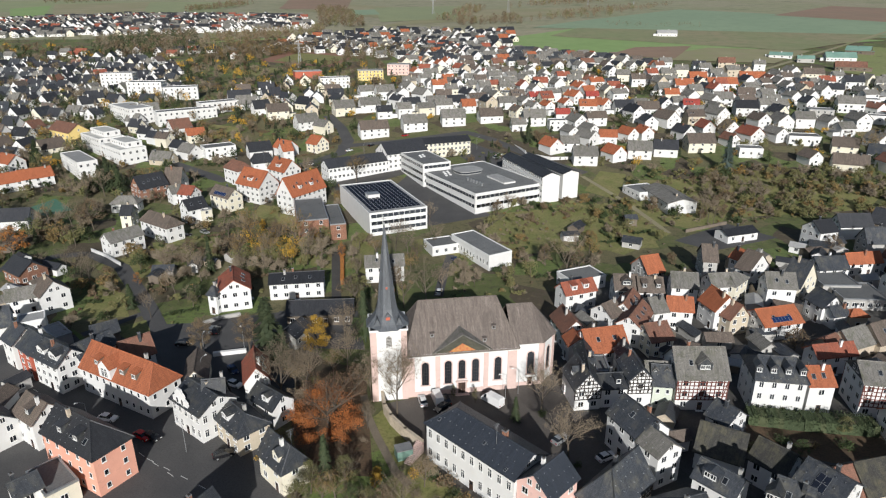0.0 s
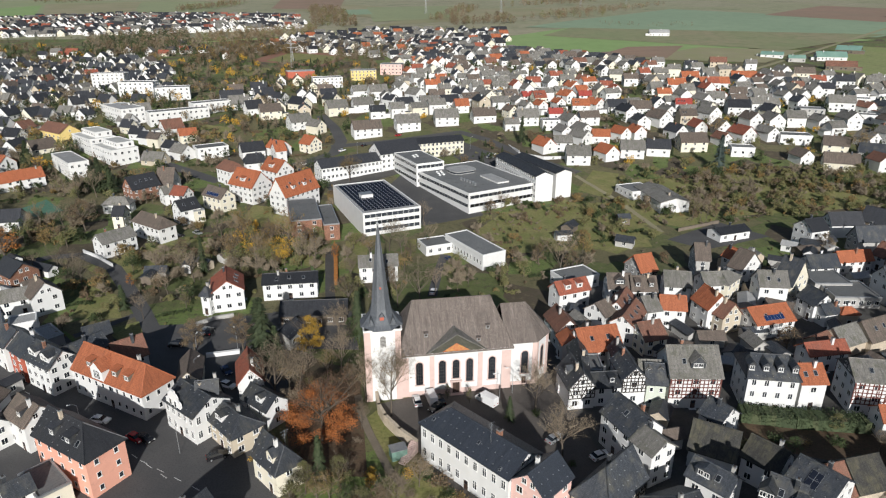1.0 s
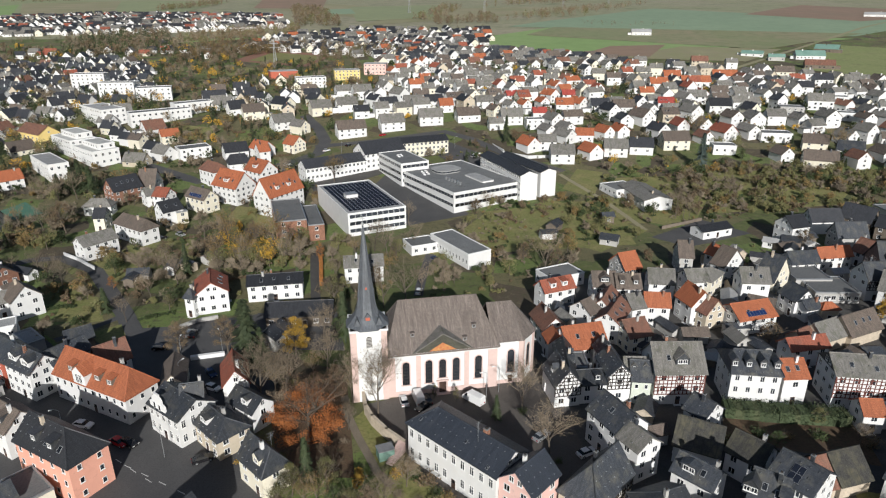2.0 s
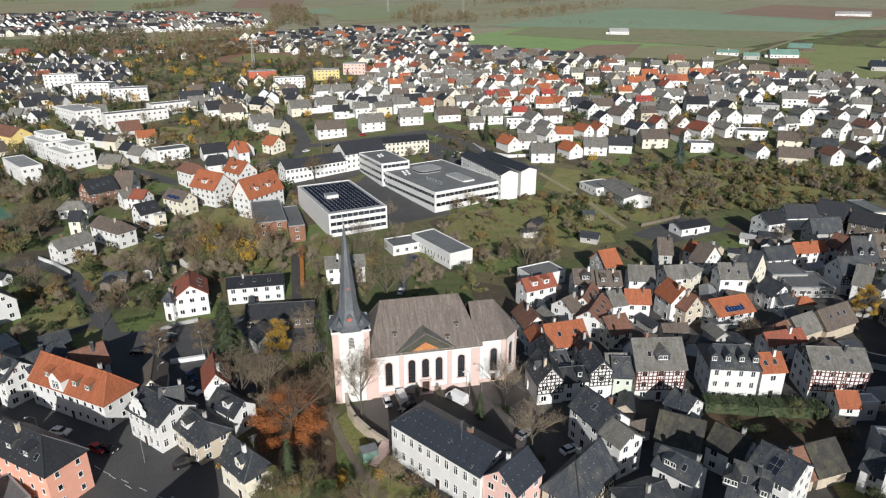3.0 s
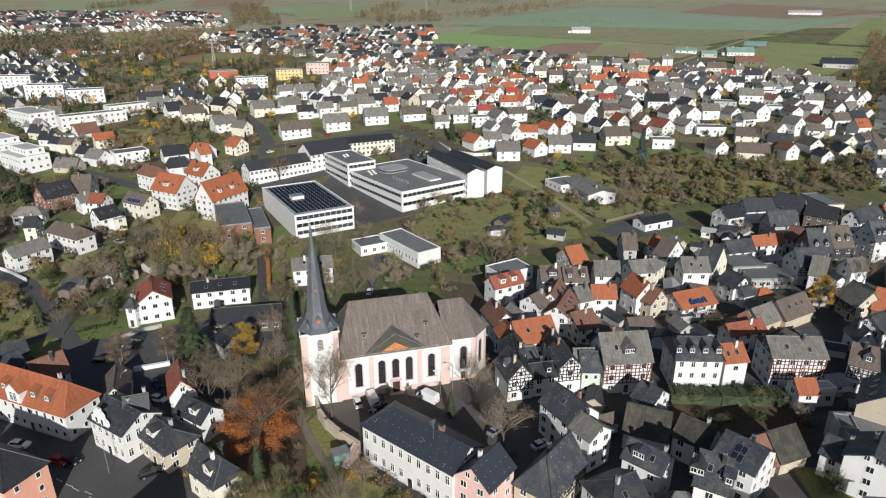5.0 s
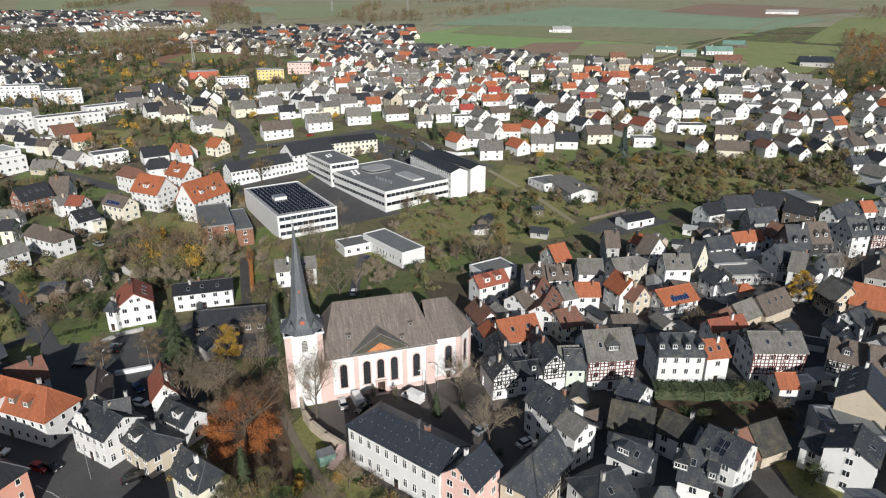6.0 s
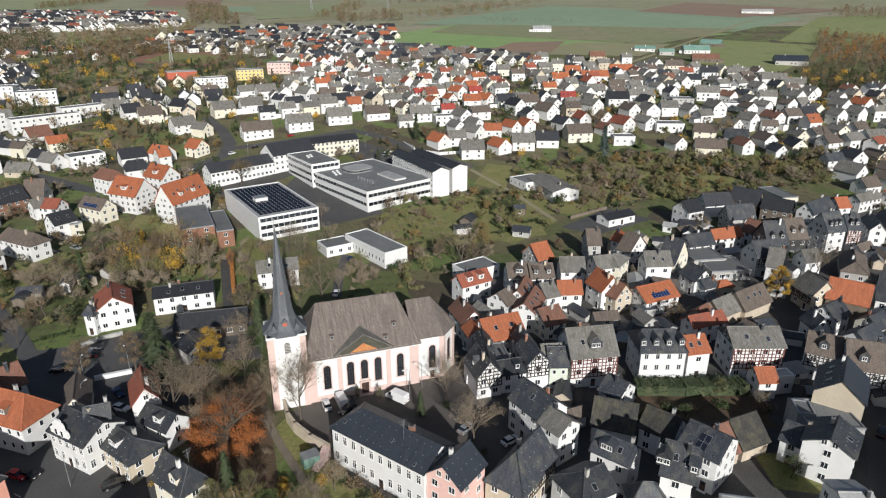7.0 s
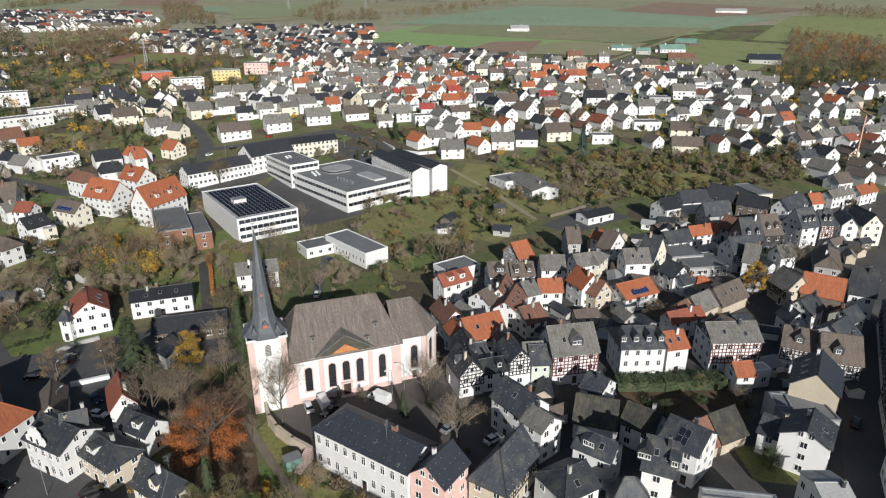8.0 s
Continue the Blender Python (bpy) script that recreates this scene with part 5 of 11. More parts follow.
def row_house(m, L, W, he, hr, roof, wall):
    """One of the nearer houses of those rows, with its own parts."""
    rnd = random.Random(int(abs(m.translation.x * 3 + m.translation.y * 11)))
    root = thing("house", m, f"{WALLWORD[wall]} family house with a {ROOFWORD[roof]} gabled roof", "house")
    k, a, b, h = wall_kit(L, W, he, hr, (0, 0), base=-4)
    part("wall", k, WALL[wall], root)
    part("roof", roof_kit(L, W, he, hr), ROOF[roof], root)
    part("chimney", chimney_mesh(1.2, 0.6, rnd.choice((0, 1, 2, 3))), None, root, at=pose(rnd.uniform(-0.3, 0.3) * L, 0.7, hr - 0.5))
    turn = math.degrees(m.to_euler().z) % 360
    fr = sides(a, b)
    for s, ahead in (("s", 0), ("e", 90), ("n", 180), ("w", 270)):
        if math.cos(radians(turn + ahead)) < 0.25:
            continue
        place, length = fr[s]
        n = max(1, int(length / 4.2))
        for z in ((0.9, 3.5) if h > 4.7 else (0.9,)):
            for i in range(n):
                if rnd.random() < 0.85:
                    part("window", window_mesh(rnd.choice((1.1, 1.3, 1.8)), 1.2), None, root, at=place((i + 0.5 + rnd.uniform(-0.12, 0.12)) / n * length - length / 2, z))
        if s in "ew" and hr - he > 2.6:
            part("window", window_mesh(1.1, 1.1), None, root, at=place(0, h + 0.4))
    if rnd.random() < 0.3:
        part("balcony", balcony_mesh(), None, root, at=fr["s"][0](rnd.uniform(-0.2, 0.2) * L, min(2.7, h - 1.2)))
    if rnd.random() < 0.3:
        for i in range(rnd.randrange(1, 4)):
            part("skylight", skylight_mesh(), None, root, at=on_slope(-L * 0.3 + 1.8 * i, 0.5, -1, W, he, hr))
    if rnd.random() < 0.5:
        e, w2, l2, h2 = rnd.choice((-1, 1)), rnd.uniform(3.0, 5.0), rnd.uniform(3.0, 6.0), rnd.uniform(2.4, 3.0)
        x0, x1 = sorted((e * (a - 0.2), e * (a + l2)))
        y0 = rnd.uniform(-b + 0.3, b - w2)
        k = Kit()
        k.box(x0, x1, y0, y0 + w2, -3, h2, 0)
        k.box(x0 - 0.2, x1 + 0.2, y0 - 0.2, y0 + w2 + 0.2, h2, h2 + 0.2, 1)
        part("annex", k, [WALL[wall], ROOF["flat"]], root)
    return root


def balcony_mesh():
    if "balcony" not in MESHES:
        k = Kit()
        k.box(-2.2, 2.2, -1.4, 0.0, -0.18, 0.0, 0)
        for i in range(23):
            k.box(-2.2 + i * 0.2, -2.16 + i * 0.2, -1.4, -1.36, 0.0, 0.9, 1)
        k.box(-2.25, 2.25, -1.44, -1.32, 0.9, 0.98, 1)
        for e in (-1, 1):
            k.box(e * 2.2 - 0.04, e * 2.2 + 0.04, -1.4, 0.0, 0.1, 0.95, 1)
        MESHES["balcony"] = k.mesh("balcony", [WALL["grey"], DOOR])
    return MESHES["balcony"]


def far_house(x, y, rot, L, W, he, hr, roof, wall):
    """A house of the rows beyond, with its walls, roof slabs and window openings, joined with its neighbours."""
    if roof == "grey" and x < -60 and int(x * 7 + y * 3) % 3:
        roof = "anthracite"
    if roof in ("anthracite", "slate") and x > -20 and int(x * 7 + y * 3) % 5 < 3:
        roof = "grey"
    for s in (roof, "w" + wall, "glass"):
        if s not in FAR_SLOTS:
            FAR_SLOTS.append(s)
    if x < -120:
        he *= 0.75
    elif x > -60 and L < 20:
        he, hr = he * 1.22, hr + he * 0.2
    note_foot(x, y, rot, L, W)
    m = pose(x, y, land(x, y), 0, 0, rot)
    if math.hypot(x, y) < 470:
        return row_house(m, L, W, he, hr, roof, wall)
    wk, a, b, h = wall_kit(L, W, he, hr, (0, 0), base=-4)
    FAR.solid([m @ Vector(p) for p in wk.v], wk.f, FAR_SLOTS.index("w" + wall))
    rk = roof_kit(L, W, he, hr)
    FAR.solid([m @ Vector(p) for p in rk.v], rk.f, FAR_SLOTS.index(roof))
    rnd = random.Random(int(abs(x * 3 + y * 11)))
    g = FAR_SLOTS.index("glass")
    for e in (-1, 1):
        for z in (0.9, 3.5):
            if z + 1.2 > h:
                continue
            for length, at in ((2 * a, lambda u: (u, e * (b + 0.01))), (2 * b, lambda u: (e * (a + 0.01), u))):
                n = int(length / 3.2)
                for i in range(n):
                    if rnd.random() < 0.45:
                        continue
                    u = (i + 0.5) / n * length - length / 2
                    (x0, y0), (x1, y1) = at(u - 0.6), at(u + 0.6)
                    t = 0.04
                    bx = (min(x0, x1) - t, max(x0, x1) + t, min(y0, y1) - t, max(y0, y1) + t)
                    p = [(px, py, pz) for pz in (z, z + 1.2) for px, py in ((bx[0], bx[2]), (bx[1], bx[2]), (bx[1], bx[3]), (bx[0], bx[3]))]
                    FAR.solid([m @ Vector(q) for q in p], [(0, 1, 5, 4), (1, 2, 6, 5), (2, 3, 7, 6), (3, 0, 4, 7), (4, 5, 6, 7)], g)
    if rnd.random() < 0.5:      # a lower side building or garage
        e, w2, l2, h2 = rnd.choice((-1, 1)), rnd.uniform(3.0, 5.0), rnd.uniform(3.0, 6.0), rnd.uniform(2.4, 3.2)
        x0, x1 = sorted((e * (a - 0.2), e * (a + l2)))
        y0 = rnd.uniform(-b, b - w2)
        p = [(px, py, pz) for pz in (-3, h2) for px, py in ((x0, y0), (x1, y0), (x1, y0 + w2), (x0, y0 + w2))]
        FAR.solid([m @ Vector(q) for q in p], [(0, 1, 5, 4), (1, 2, 6, 5), (2, 3, 7, 6), (3, 0, 4, 7)], FAR_SLOTS.index("w" + wall))
        p = [(px, py, pz) for pz in (h2, h2 + 0.2) for px, py in ((x0 - 0.2, y0 - 0.2), (x1 + 0.2, y0 - 0.2), (x1 + 0.2, y0 + w2 + 0.2), (x0 - 0.2, y0 + w2 + 0.2))]
        FAR.solid([m @ Vector(q) for q in p], [(0, 1, 5, 4), (1, 2, 6, 5), (2, 3, 7, 6), (3, 0, 4, 7), (4, 5, 6, 7)], FAR_SLOTS.index(roof))
    c = m @ Vector((rnd.uniform(-L * 0.3, L * 0.3), rnd.choice((-0.8, 0.8)), hr))
    FAR.box(c.x - 0.35, c.x + 0.35, c.y - 0.35, c.y + 0.35, c.z - 1.5, c.z + 0.9, FAR_SLOTS.index("w" + wall))


def far_houses_done():
    mats = [GLASS if s == "glass" else WALL[s[1:]] if s[0] == "w" and s[1:] in WALL else ROOF[s] for s in FAR_SLOTS]
    tagged(new("far_houses", FAR.mesh("far_houses", mats)), "many white houses with grey, brown and red roofs", "houses", kind="stuff")
# ================= houses =================

# south of the church
parish = house(7.9, 99.1, -45.9, 23.1, 10.2, 8.6, 11.6, 'blue', 'white', gap=2.05, storeys=2, tall=1.9, big=1.0, wins='sne', sky=0, chimney=0, label='long white two-storey parish building with a blue-grey slate roof', hip=(4.1, 0))
for u, v in ((-9.0, 0.38), (2.2, 0.5), (8.8, 0.16)):
    part("skylight", skylight_mesh(), None, parish, at=on_slope(u, v, -1, 10.2, 8.6, 11.6) @ Matrix.Diagonal((0.6, 0.6, 1, 1)))
part("chimney", chimney_mesh(1.5, 0.9, 0), None, parish, "red brick chimney", at=pose(4.5, 0.5, 11.1))
house(18.1, 88.3, 44.7, 8.6, 7.9, 8.4, 11.8, 'blue', 'pink', wins='swe', label='pink plastered wing with a blue-grey slate gabled roof')
house(30.5, 89.5, 44.5, 13.4, 8.3, 5.5, 10.9, 'slate', 'beige', timber='sne', label='half-timbered barn with a patched dark slate roof', hip=(4.5, 0.0))
house(38.9, 105.9, -66.9, 9.9, 8.6, 7.5, 11.1, 'slate', 'white', sky=1)
house(40.9, 98.6, -62.2, 6.1, 6.8, 7.5, 9.9, 'grey', 'white', sky=0)
house(49.0, 89.9, -48.1, 8.2, 6.7, 6.8, 9.4, 'slate', 'white', dormers=[(-1.0, -1, 3.0, 'gable')], sky=2)
house(39.9, 82.9, 18.2, 8.4, 8.9, 6.5, 9.2, 'slate', 'white', sky=1, hip=(4.0, 0.0))
house(49.7, 79.1, -12.0, 7.0, 5.5, 5.4, 8.6, 'slate', 'grey', hip=(2.6, 2.6), chimney=0)
house(56.7, 81.4, -36.7, 5.8, 9.3, 9.5, 13.8, 'slate', 'white', dormers=[(-2.5, -1, 2.4, 'gable'), (2.5, -1, 1.6, 'shed')], sky=2)
house(66.7, 88.1, -56.3, 8.2, 9.7, 7.5, 10.6, 'slate', 'white', solar=2)
house(90.1, 84.6, 41.0, 9.1, 9.3, 8.0, 10.4, 'slate', 'white', sky=1, wins='sw', gap=5)
house(78.2, 94.6, 13.9, 7.6, 9.1, 3.0, 7.4, 'moss', 'stone', chimney=0, wins='')
house(72.4, 93.1, 13.9, 4.0, 8.7, 2.9, 7.2, 'rust', 'stone', chimney=0, wins='', label='low stone barn with worn red-brown tiles')
house(59.2, 111.4, -57.3, 5.7, 7.5, 5.0, 7.8, 'slate', 'white')
house(54.9, 103.0, -30.4, 9.1, 9.8, 4.0, 8.2, 'moss', 'white', chimney=0)
house(62.5, 97.3, -50.4, 7.4, 7.9, 5.2, 8.4, 'moss', 'white')
flat_building(67.3, 73.4, -21.0, 12.4, 2.2, 6.0, 'grey', 'sheet', wins='')
house(82.6, 70.7, -12.0, 5.8, 9.8, 7.0, 8.6, 'sheet', 'white', hip=(0, 0))

# town houses with half-timbering
house(74.4, 123.4, -9.0, 11.4, 10.9, 8.6, 12.0, 'slate', 'white', hip=(1.6, 1.6), gap=2.4, storeys=3, tall=1.5, big=1.0, dormers=[(-4.5, -1, 1.5, 'gable'), (-1.5, -1, 1.5, 'gable'), (1.5, -1, 1.5, 'gable'), (4.5, -1, 1.5, 'gable')], label='white mansion with a slate mansard roof and four dormers', chimney=0)
house(83.2, 122.7, 1.0, 6.4, 8.1, 7.0, 10.0, 'orange', 'white', solar=0, sky=2)
house(98.0, 121.3, -9.4, 13.0, 10.2, 8.5, 11.6, 'grey', 'white', timber='sn', timbermat=REDTIMBER, gablewall='slate', dormers=[], sky=2)
house(57.5, 125.3, -1.0, 12.0, 11.0, 8.0, 13.3, 'grey', 'white', timber='sn', timbermat=REDTIMBER, dormers=[(0.5, -1, 3.2, 'gable')], sky=2)
house(49.4, 124.1, -7.8, 5.0, 7.8, 6.0, 9.4, 'slate', 'pale green', gap=1.5, big=0.8, tall=1.1, chimney=0)
house(31.6, 124.4, 98.2, 9.4, 6.8, 5.5, 9.6, 'slate', 'white', timber='we', dormers=[(0, 1, 1.4, 'gable')])
house(38.1, 124.4, 4.9, 6.8, 7.1, 5.0, 7.1, 'slate', 'white', dormers=[(1, -1, 1.4, 'gable')])
house(43.9, 125.6, -86.5, 9.2, 6.1, 7.0, 10.1, 'slate', 'white', timber='we')
house(44.4, 134.8, -85.1, 5.3, 4.9, 6.0, 8.9, 'slate', 'white')
house(33.3, 128.7, 83.9, 15.7, 4.7, 6.5, 9.3, 'slate', 'white', timber='we', dormers=[(-1.5, -1, 1.6, 'gable'), (1.5, -1, 1.6, 'gable')])
house(49.2, 125.9, -4.0, 6.6, 8.4, 6.2, 9.2, 'grey', 'pale green', gap=1.7, big=0.8, tall=1.1, dormers=[(-1.3, -1, 1.0, 'gable'), (1.3, -1, 1.0, 'gable')], chimney=0, label='pale green plastered house with two small eyebrow dormers')
house(40.1, 142.2, 12.4, 11.3, 10.8, 5.0, 9.2, 'orange', 'white', sky=2)
flat_building(37.6, 131.7, -1.8, 3.2, 7.4, 5.0, 'grey', 'flat', wins='')

# roofs behind the church
house(33.7, 152.2, -79.4, 10.5, 7.2, 5.0, 8.4, 'rust', 'white')
house(33.9, 142.9, -82.8, 5.8, 5.9, 5.0, 7.1, 'orange', 'white')
house(66.8, 191.2, 18.7, 7.0, 9.7, 5.0, 9.4, 'orange', 'grey', timber='s', chimney=0)
flat_building(44.6, 188.2, 23.9, 12.8, 8.9, 4.0, 'white', 'flat', label='low white building with a blue-grey flat roof')
house(39.6, 172.3, 21.8, 11.2, 6.7, 6.0, 8.9, 'red', 'white', dormers=[(-2, -1, 1.8, 'shed'), (2, -1, 1.8, 'shed')])
house(54.8, 175.4, -3.0, 7.5, 8.3, 6.0, 9.5, 'brown', 'white', dormers=[(0, -1, 3, 'gable')])
house(61.6, 173.5, -2.8, 7.9, 8.1, 6.0, 9.4, 'brown', 'white', dormers=[(-2, -1, 1.5, 'shed'), (2, -1, 1.5, 'shed')])
house(73.9, 178.7, -10.1, 8.4, 8.2, 5.0, 8.7, 'grey', 'white')
house(66.1, 160.5, -8.2, 7.5, 7.0, 6.0, 9.1, 'orange', 'white')
house(59.2, 160.5, 14.1, 5.0, 8.6, 6.0, 9.0, 'grey', 'white')
house(52.0, 161.5, 61.3, 11.7, 6.8, 6.0, 9.1, 'rust', 'white', sky=2)
house(52.1, 154.1, 58.2, 12.9, 7.4, 6.0, 8.8, 'rust', 'white', sky=3)
house(45.4, 157.6, 38.8, 6.0, 7.9, 6.0, 9.0, 'brown', 'white')
house(55.0, 146.9, 15.5, 7.1, 9.5, 5.0, 8.2, 'rust', 'cream')
house(88.8, 198.0, -8.5, 5.3, 9.7, 6.0, 10.6, 'brown', 'grey')
house(100.4, 196.7, -63.3, 6.9, 7.1, 6.0, 9.0, 'orange', 'white')
house(99.9, 189.3, -61.7, 5.9, 10.5, 6.0, 11.4, 'brown', 'white')
house(84.8, 178.6, 5.7, 8.2, 8.0, 5.5, 8.5, 'grey', 'white')
house(89.0, 179.6, 44.6, 10.5, 7.4, 6.0, 8.0, 'grey', 'cream', hip=(3.3, 3.3))
house(100.3, 173.8, -6.3, 8.9, 8.1, 7.0, 10.8, 'grey', 'white', sky=2)
house(109.1, 178.2, 128.7, 6.4, 12.0, 6.0, 13.2, 'slate', 'cream')
house(126.4, 193.0, 5.2, 10.8, 8.2, 5.0, 8.3, 'slate', 'white')
house(109.8, 165.2, -79.2, 7.6, 7.5, 5.0, 8.5, 'slate', 'white')
house(90.9, 156.9, 13.9, 12.8, 10.1, 4.6, 7.7, 'orange', 'white', solar=6, sky=2, chimney=0)
house(77.7, 161.7, -77.3, 8.5, 7.9, 6.0, 10.3, 'orange', 'white')
house(80.4, 157.2, -68.1, 5.0, 7.4, 5.0, 9.0, 'rust', 'beige')
house(140.7, 198.4, 8.5, 13.2, 5.9, 4.5, 7.6, 'orange', 'white')
house(154.2, 200.4, -66.6, 5.8, 9.0, 5.0, 9.2, 'rust', 'white')
house(149.4, 185.1, -7.7, 7.9, 11.9, 7.0, 14.2, 'slate', 'slate', dormers=[(-1.5, -1, 1.4, 'gable'), (1.8, -1, 1.4, 'gable')])
house(160.4, 189.6, -1.6, 7.8, 11.2, 7.0, 13.1, 'brown', 'slate', timber='s', dormers=[(-1.5, -1, 1.5, 'gable'), (1.8, -1, 1.5, 'gable')])
house(176.3, 190.7, 6.3, 8.6, 9.9, 8.0, 14.3, 'slate', 'white', dormers=[(-2, -1, 1.3, 'gable'), (0, -1, 1.3, 'gable'), (2, -1, 1.3, 'gable')])
house(185.6, 191.0, -11.7, 5.6, 9.5, 8.0, 12.7, 'slate', 'white', timber='s', timbermat=REDTIMBER, dormers=[(-1, -1, 1.3, 'gable'), (1, -1, 1.3, 'gable')])
house(195.4, 190.2, -119.7, 14.3, 6.0, 8.0, 11.3, 'slate', 'white')
house(201.1, 188.4, -97.7, 12.2, 8.7, 8.0, 12.5, 'slate', 'cream')
house(140.5, 223.5, 15.8, 8.6, 9.6, 7.0, 10.5, 'anthracite', 'white')
house(172.9, 232.9, -55.0, 12.1, 8.9, 5.5, 10.8, 'anthracite', 'wood', chimney=0)
house(179.8, 222.1, -47.7, 11.8, 8.5, 5.5, 9.5, 'anthracite', 'wood', chimney=0)
house(158.7, 234.0, -177.2, 13.6, 8.2, 5.0, 9.3, 'anthracite', 'white', chimney=0)
house(157.7, 216.2, -179.4, 12.2, 7.6, 5.0, 10.2, 'slate', 'grey')
flat_building(190.1, 236.7, 1.1, 7.6, 16.6, 7.0, 'cream', 'flat', wins='', label='windowless cream rendered tower block with a flat roof')
house(192.7, 216.1, 23.3, 16.7, 7.9, 6.0, 10.3, 'slate', 'white')
house(205.9, 219.1, -0.7, 6.2, 7.7, 6.0, 9.6, 'orange', 'white')
house(226.7, 228.5, 14.9, 14.7, 6.4, 5.0, 7.6, 'grey', 'white')
house(241.2, 229.7, 18.0, 14.1, 6.9, 5.0, 8.3, 'orange', 'white')
house(110.7, 160.7, 13.8, 5.6, 5.3, 4.0, 6.1, 'slate', 'white')
house(115.9, 159.9, 0.5, 5.8, 4.3, 4.0, 5.5, 'orange', 'beige', hip=(1.9, 1.9))
house(116.7, 149.1, 22.6, 13.3, 8.4, 3.4, 7.9, 'brown', 'stone', chimney=0, sky=3, wins='')
house(107.1, 146.4, 23.4, 11.0, 8.1, 3.4, 7.2, 'grey', 'stone', chimney=0, wins='')
house(100.2, 144.7, 28.5, 8.2, 6.0, 3.4, 5.9, 'rust', 'stone', chimney=0, wins='')
house(138.7, 149.2, -92.1, 8.8, 8.7, 5.0, 9.8, 'grey', 'beige', timber='sn', chimney=0)
house(145.5, 143.8, -45.5, 11.2, 10.0, 5.0, 10.0, 'orange', 'wood', chimney=0, wins='')
house(154.0, 139.0, -41.4, 7.2, 11.6, 7.0, 13.4, 'slate', 'white')
house(132.6, 135.5, 24.9, 8.5, 7.7, 5.0, 8.4, 'slate', 'white')
house(125.6, 132.2, -98.3, 6.6, 5.5, 4.0, 7.2, 'slate', 'white')
house(137.3, 126.1, 19.4, 6.9, 7.0, 6.5, 9.2, 'slate', 'cream')
house(127.2, 118.6, 23.5, 9.0, 9.8, 6.0, 10.2, 'slate', 'white')
house(113.9, 116.0, -40.4, 7.6, 8.7, 7.0, 10.9, 'brown', 'white', timber='s', dormers=[(0, -1, 2.2, 'gable')])
house(119.2, 109.5, -29.4, 8.9, 11.0, 7.0, 12.0, 'brown', 'white', timber='s', dormers=[(-1, -1, 2.2, 'gable')])
house(104.4, 99.3, 45.2, 12.0, 10.1, 8.5, 12.6, 'blue', 'beige', sky=3, wins='')
flat_building(97.2, 94.4, -12.0, 10.7, 10.0, 5.5, 'grey', 'flat', wins='')
flat_building(93.6, 96.5, -22.0, 3.4, 5.0, 6.0, 'grey', 'flat', wins='')
house(94.7, 111.0, -6.5, 5.0, 6.3, 4.5, 6.9, 'orange', 'white', chimney=0)
flat_building(98.6, 111.1, -1.4, 6.6, 3.2, 4.5, 'white', 'gravel')
house(87.0, 89.5, -54.1, 5.0, 7.0, 5.0, 7.8, 'slate', 'white')
house(95.8, 137.4, 9.4, 11.5, 5.8, 5.0, 7.4, 'red', 'white')
flat_building(126.0, 176.2, -3.8, 13.5, 12.5, 3.4, 'grey', 'flat', gap=2.0, wins='s')
house(139.7, 168.6, -42.0, 5.0, 10.4, 6.0, 11.0, 'grey', 'white')
house(137.9, 175.4, 0.3, 6.6, 9.0, 7.0, 11.4, 'slate', 'white', timber='s')
flat_building(123.4, 184.3, -1.7, 11.5, 11.2, 4.0, 'grey', 'flat', wins='')
house(169.3, 168.7, 51.2, 19.4, 8.4, 3.6, 6.2, 'brown', 'grey', hip=(3.8, 3.8))
house(152.3, 169.8, 4.0, 6.6, 6.7, 6.0, 9.4, 'grey', 'white')

# the far side of the dark street
house(140.8, 111.8, -133.1, 41.0, 8.9, 8.0, 11.1, 'slate', 'white', timber='sn')
house(117.0, 86.9, -130.4, 25.0, 8.3, 8.0, 10.4, 'slate', 'white', timber='sn', dormers=[(-3, 1, 1.8, 'gable'), (2, 1, 1.8, 'gable')])
house(99.8, 68.4, -127.6, 20.5, 8.6, 8.0, 10.4, 'slate', 'white', dormers=[(-3, 1, 1.8, 'gable'), (2, 1, 1.8, 'gable')])

# along the street to the west
house(-72.0, 126.0, -28.5, 24.4, 9.1, 6.4, 11.4, 'orange', 'white', hip=(0, 3.0), gap=2.2, sky=0, big=0.9, tall=1.3, dormers=[(-6.6, -1, 1.9, 'shed', 'wood'), (-2.2, -1, 4.0, 'gable', 'white'), (2.2, -1, 1.9, 'shed', 'wood'), (6.2, -1, 1.9, 'shed', 'wood')], label='long white building with an orange clay-tiled roof and shed dormers')
house(-75.4, 136.6, 43.0, 7.8, 6.4, 5.0, 9.5, 'rust', 'white')
house(-51.1, 115.2, -38.2, 11.5, 9.6, 6.7, 9.6, 'slate', 'white', gap=1.9, tall=1.8, big=1.0, stepgable=-1.5, label='ornate white town house with a stepped front gable and slate roof')
house(-41.5, 109.9, -44.7, 9.9, 7.8, 4.7, 7.3, 'slate', 'beige', hip=(0, 3.0), dormers=[(-2.0, -1, 2.6, 'gable', 'white')], label='ivy-grown beige house with a dark slate half-hipped roof')
house(-30.3, 98.0, -45.4, 9.0, 6.4, 5.2, 9.6, 'slate', 'cream', hip=(0.0, 1.2), dormers=[(1.5, -1, 2.2, 'gable', 'cream')], label='small cream house with a steep patched slate roof')
house(-68.2, 100.5, -30.2, 17.0, 8.6, 8.4, 12.6, 'anthracite', 'salmon', hip=(0, 6), dormers=[(-3, -1, 1.8, 'shed'), (2, -1, 2.0, 'shed')], sky=3, gap=2.8, big=0.9, tall=1.2, label='salmon plastered three-storey corner house with an anthracite hipped roof')
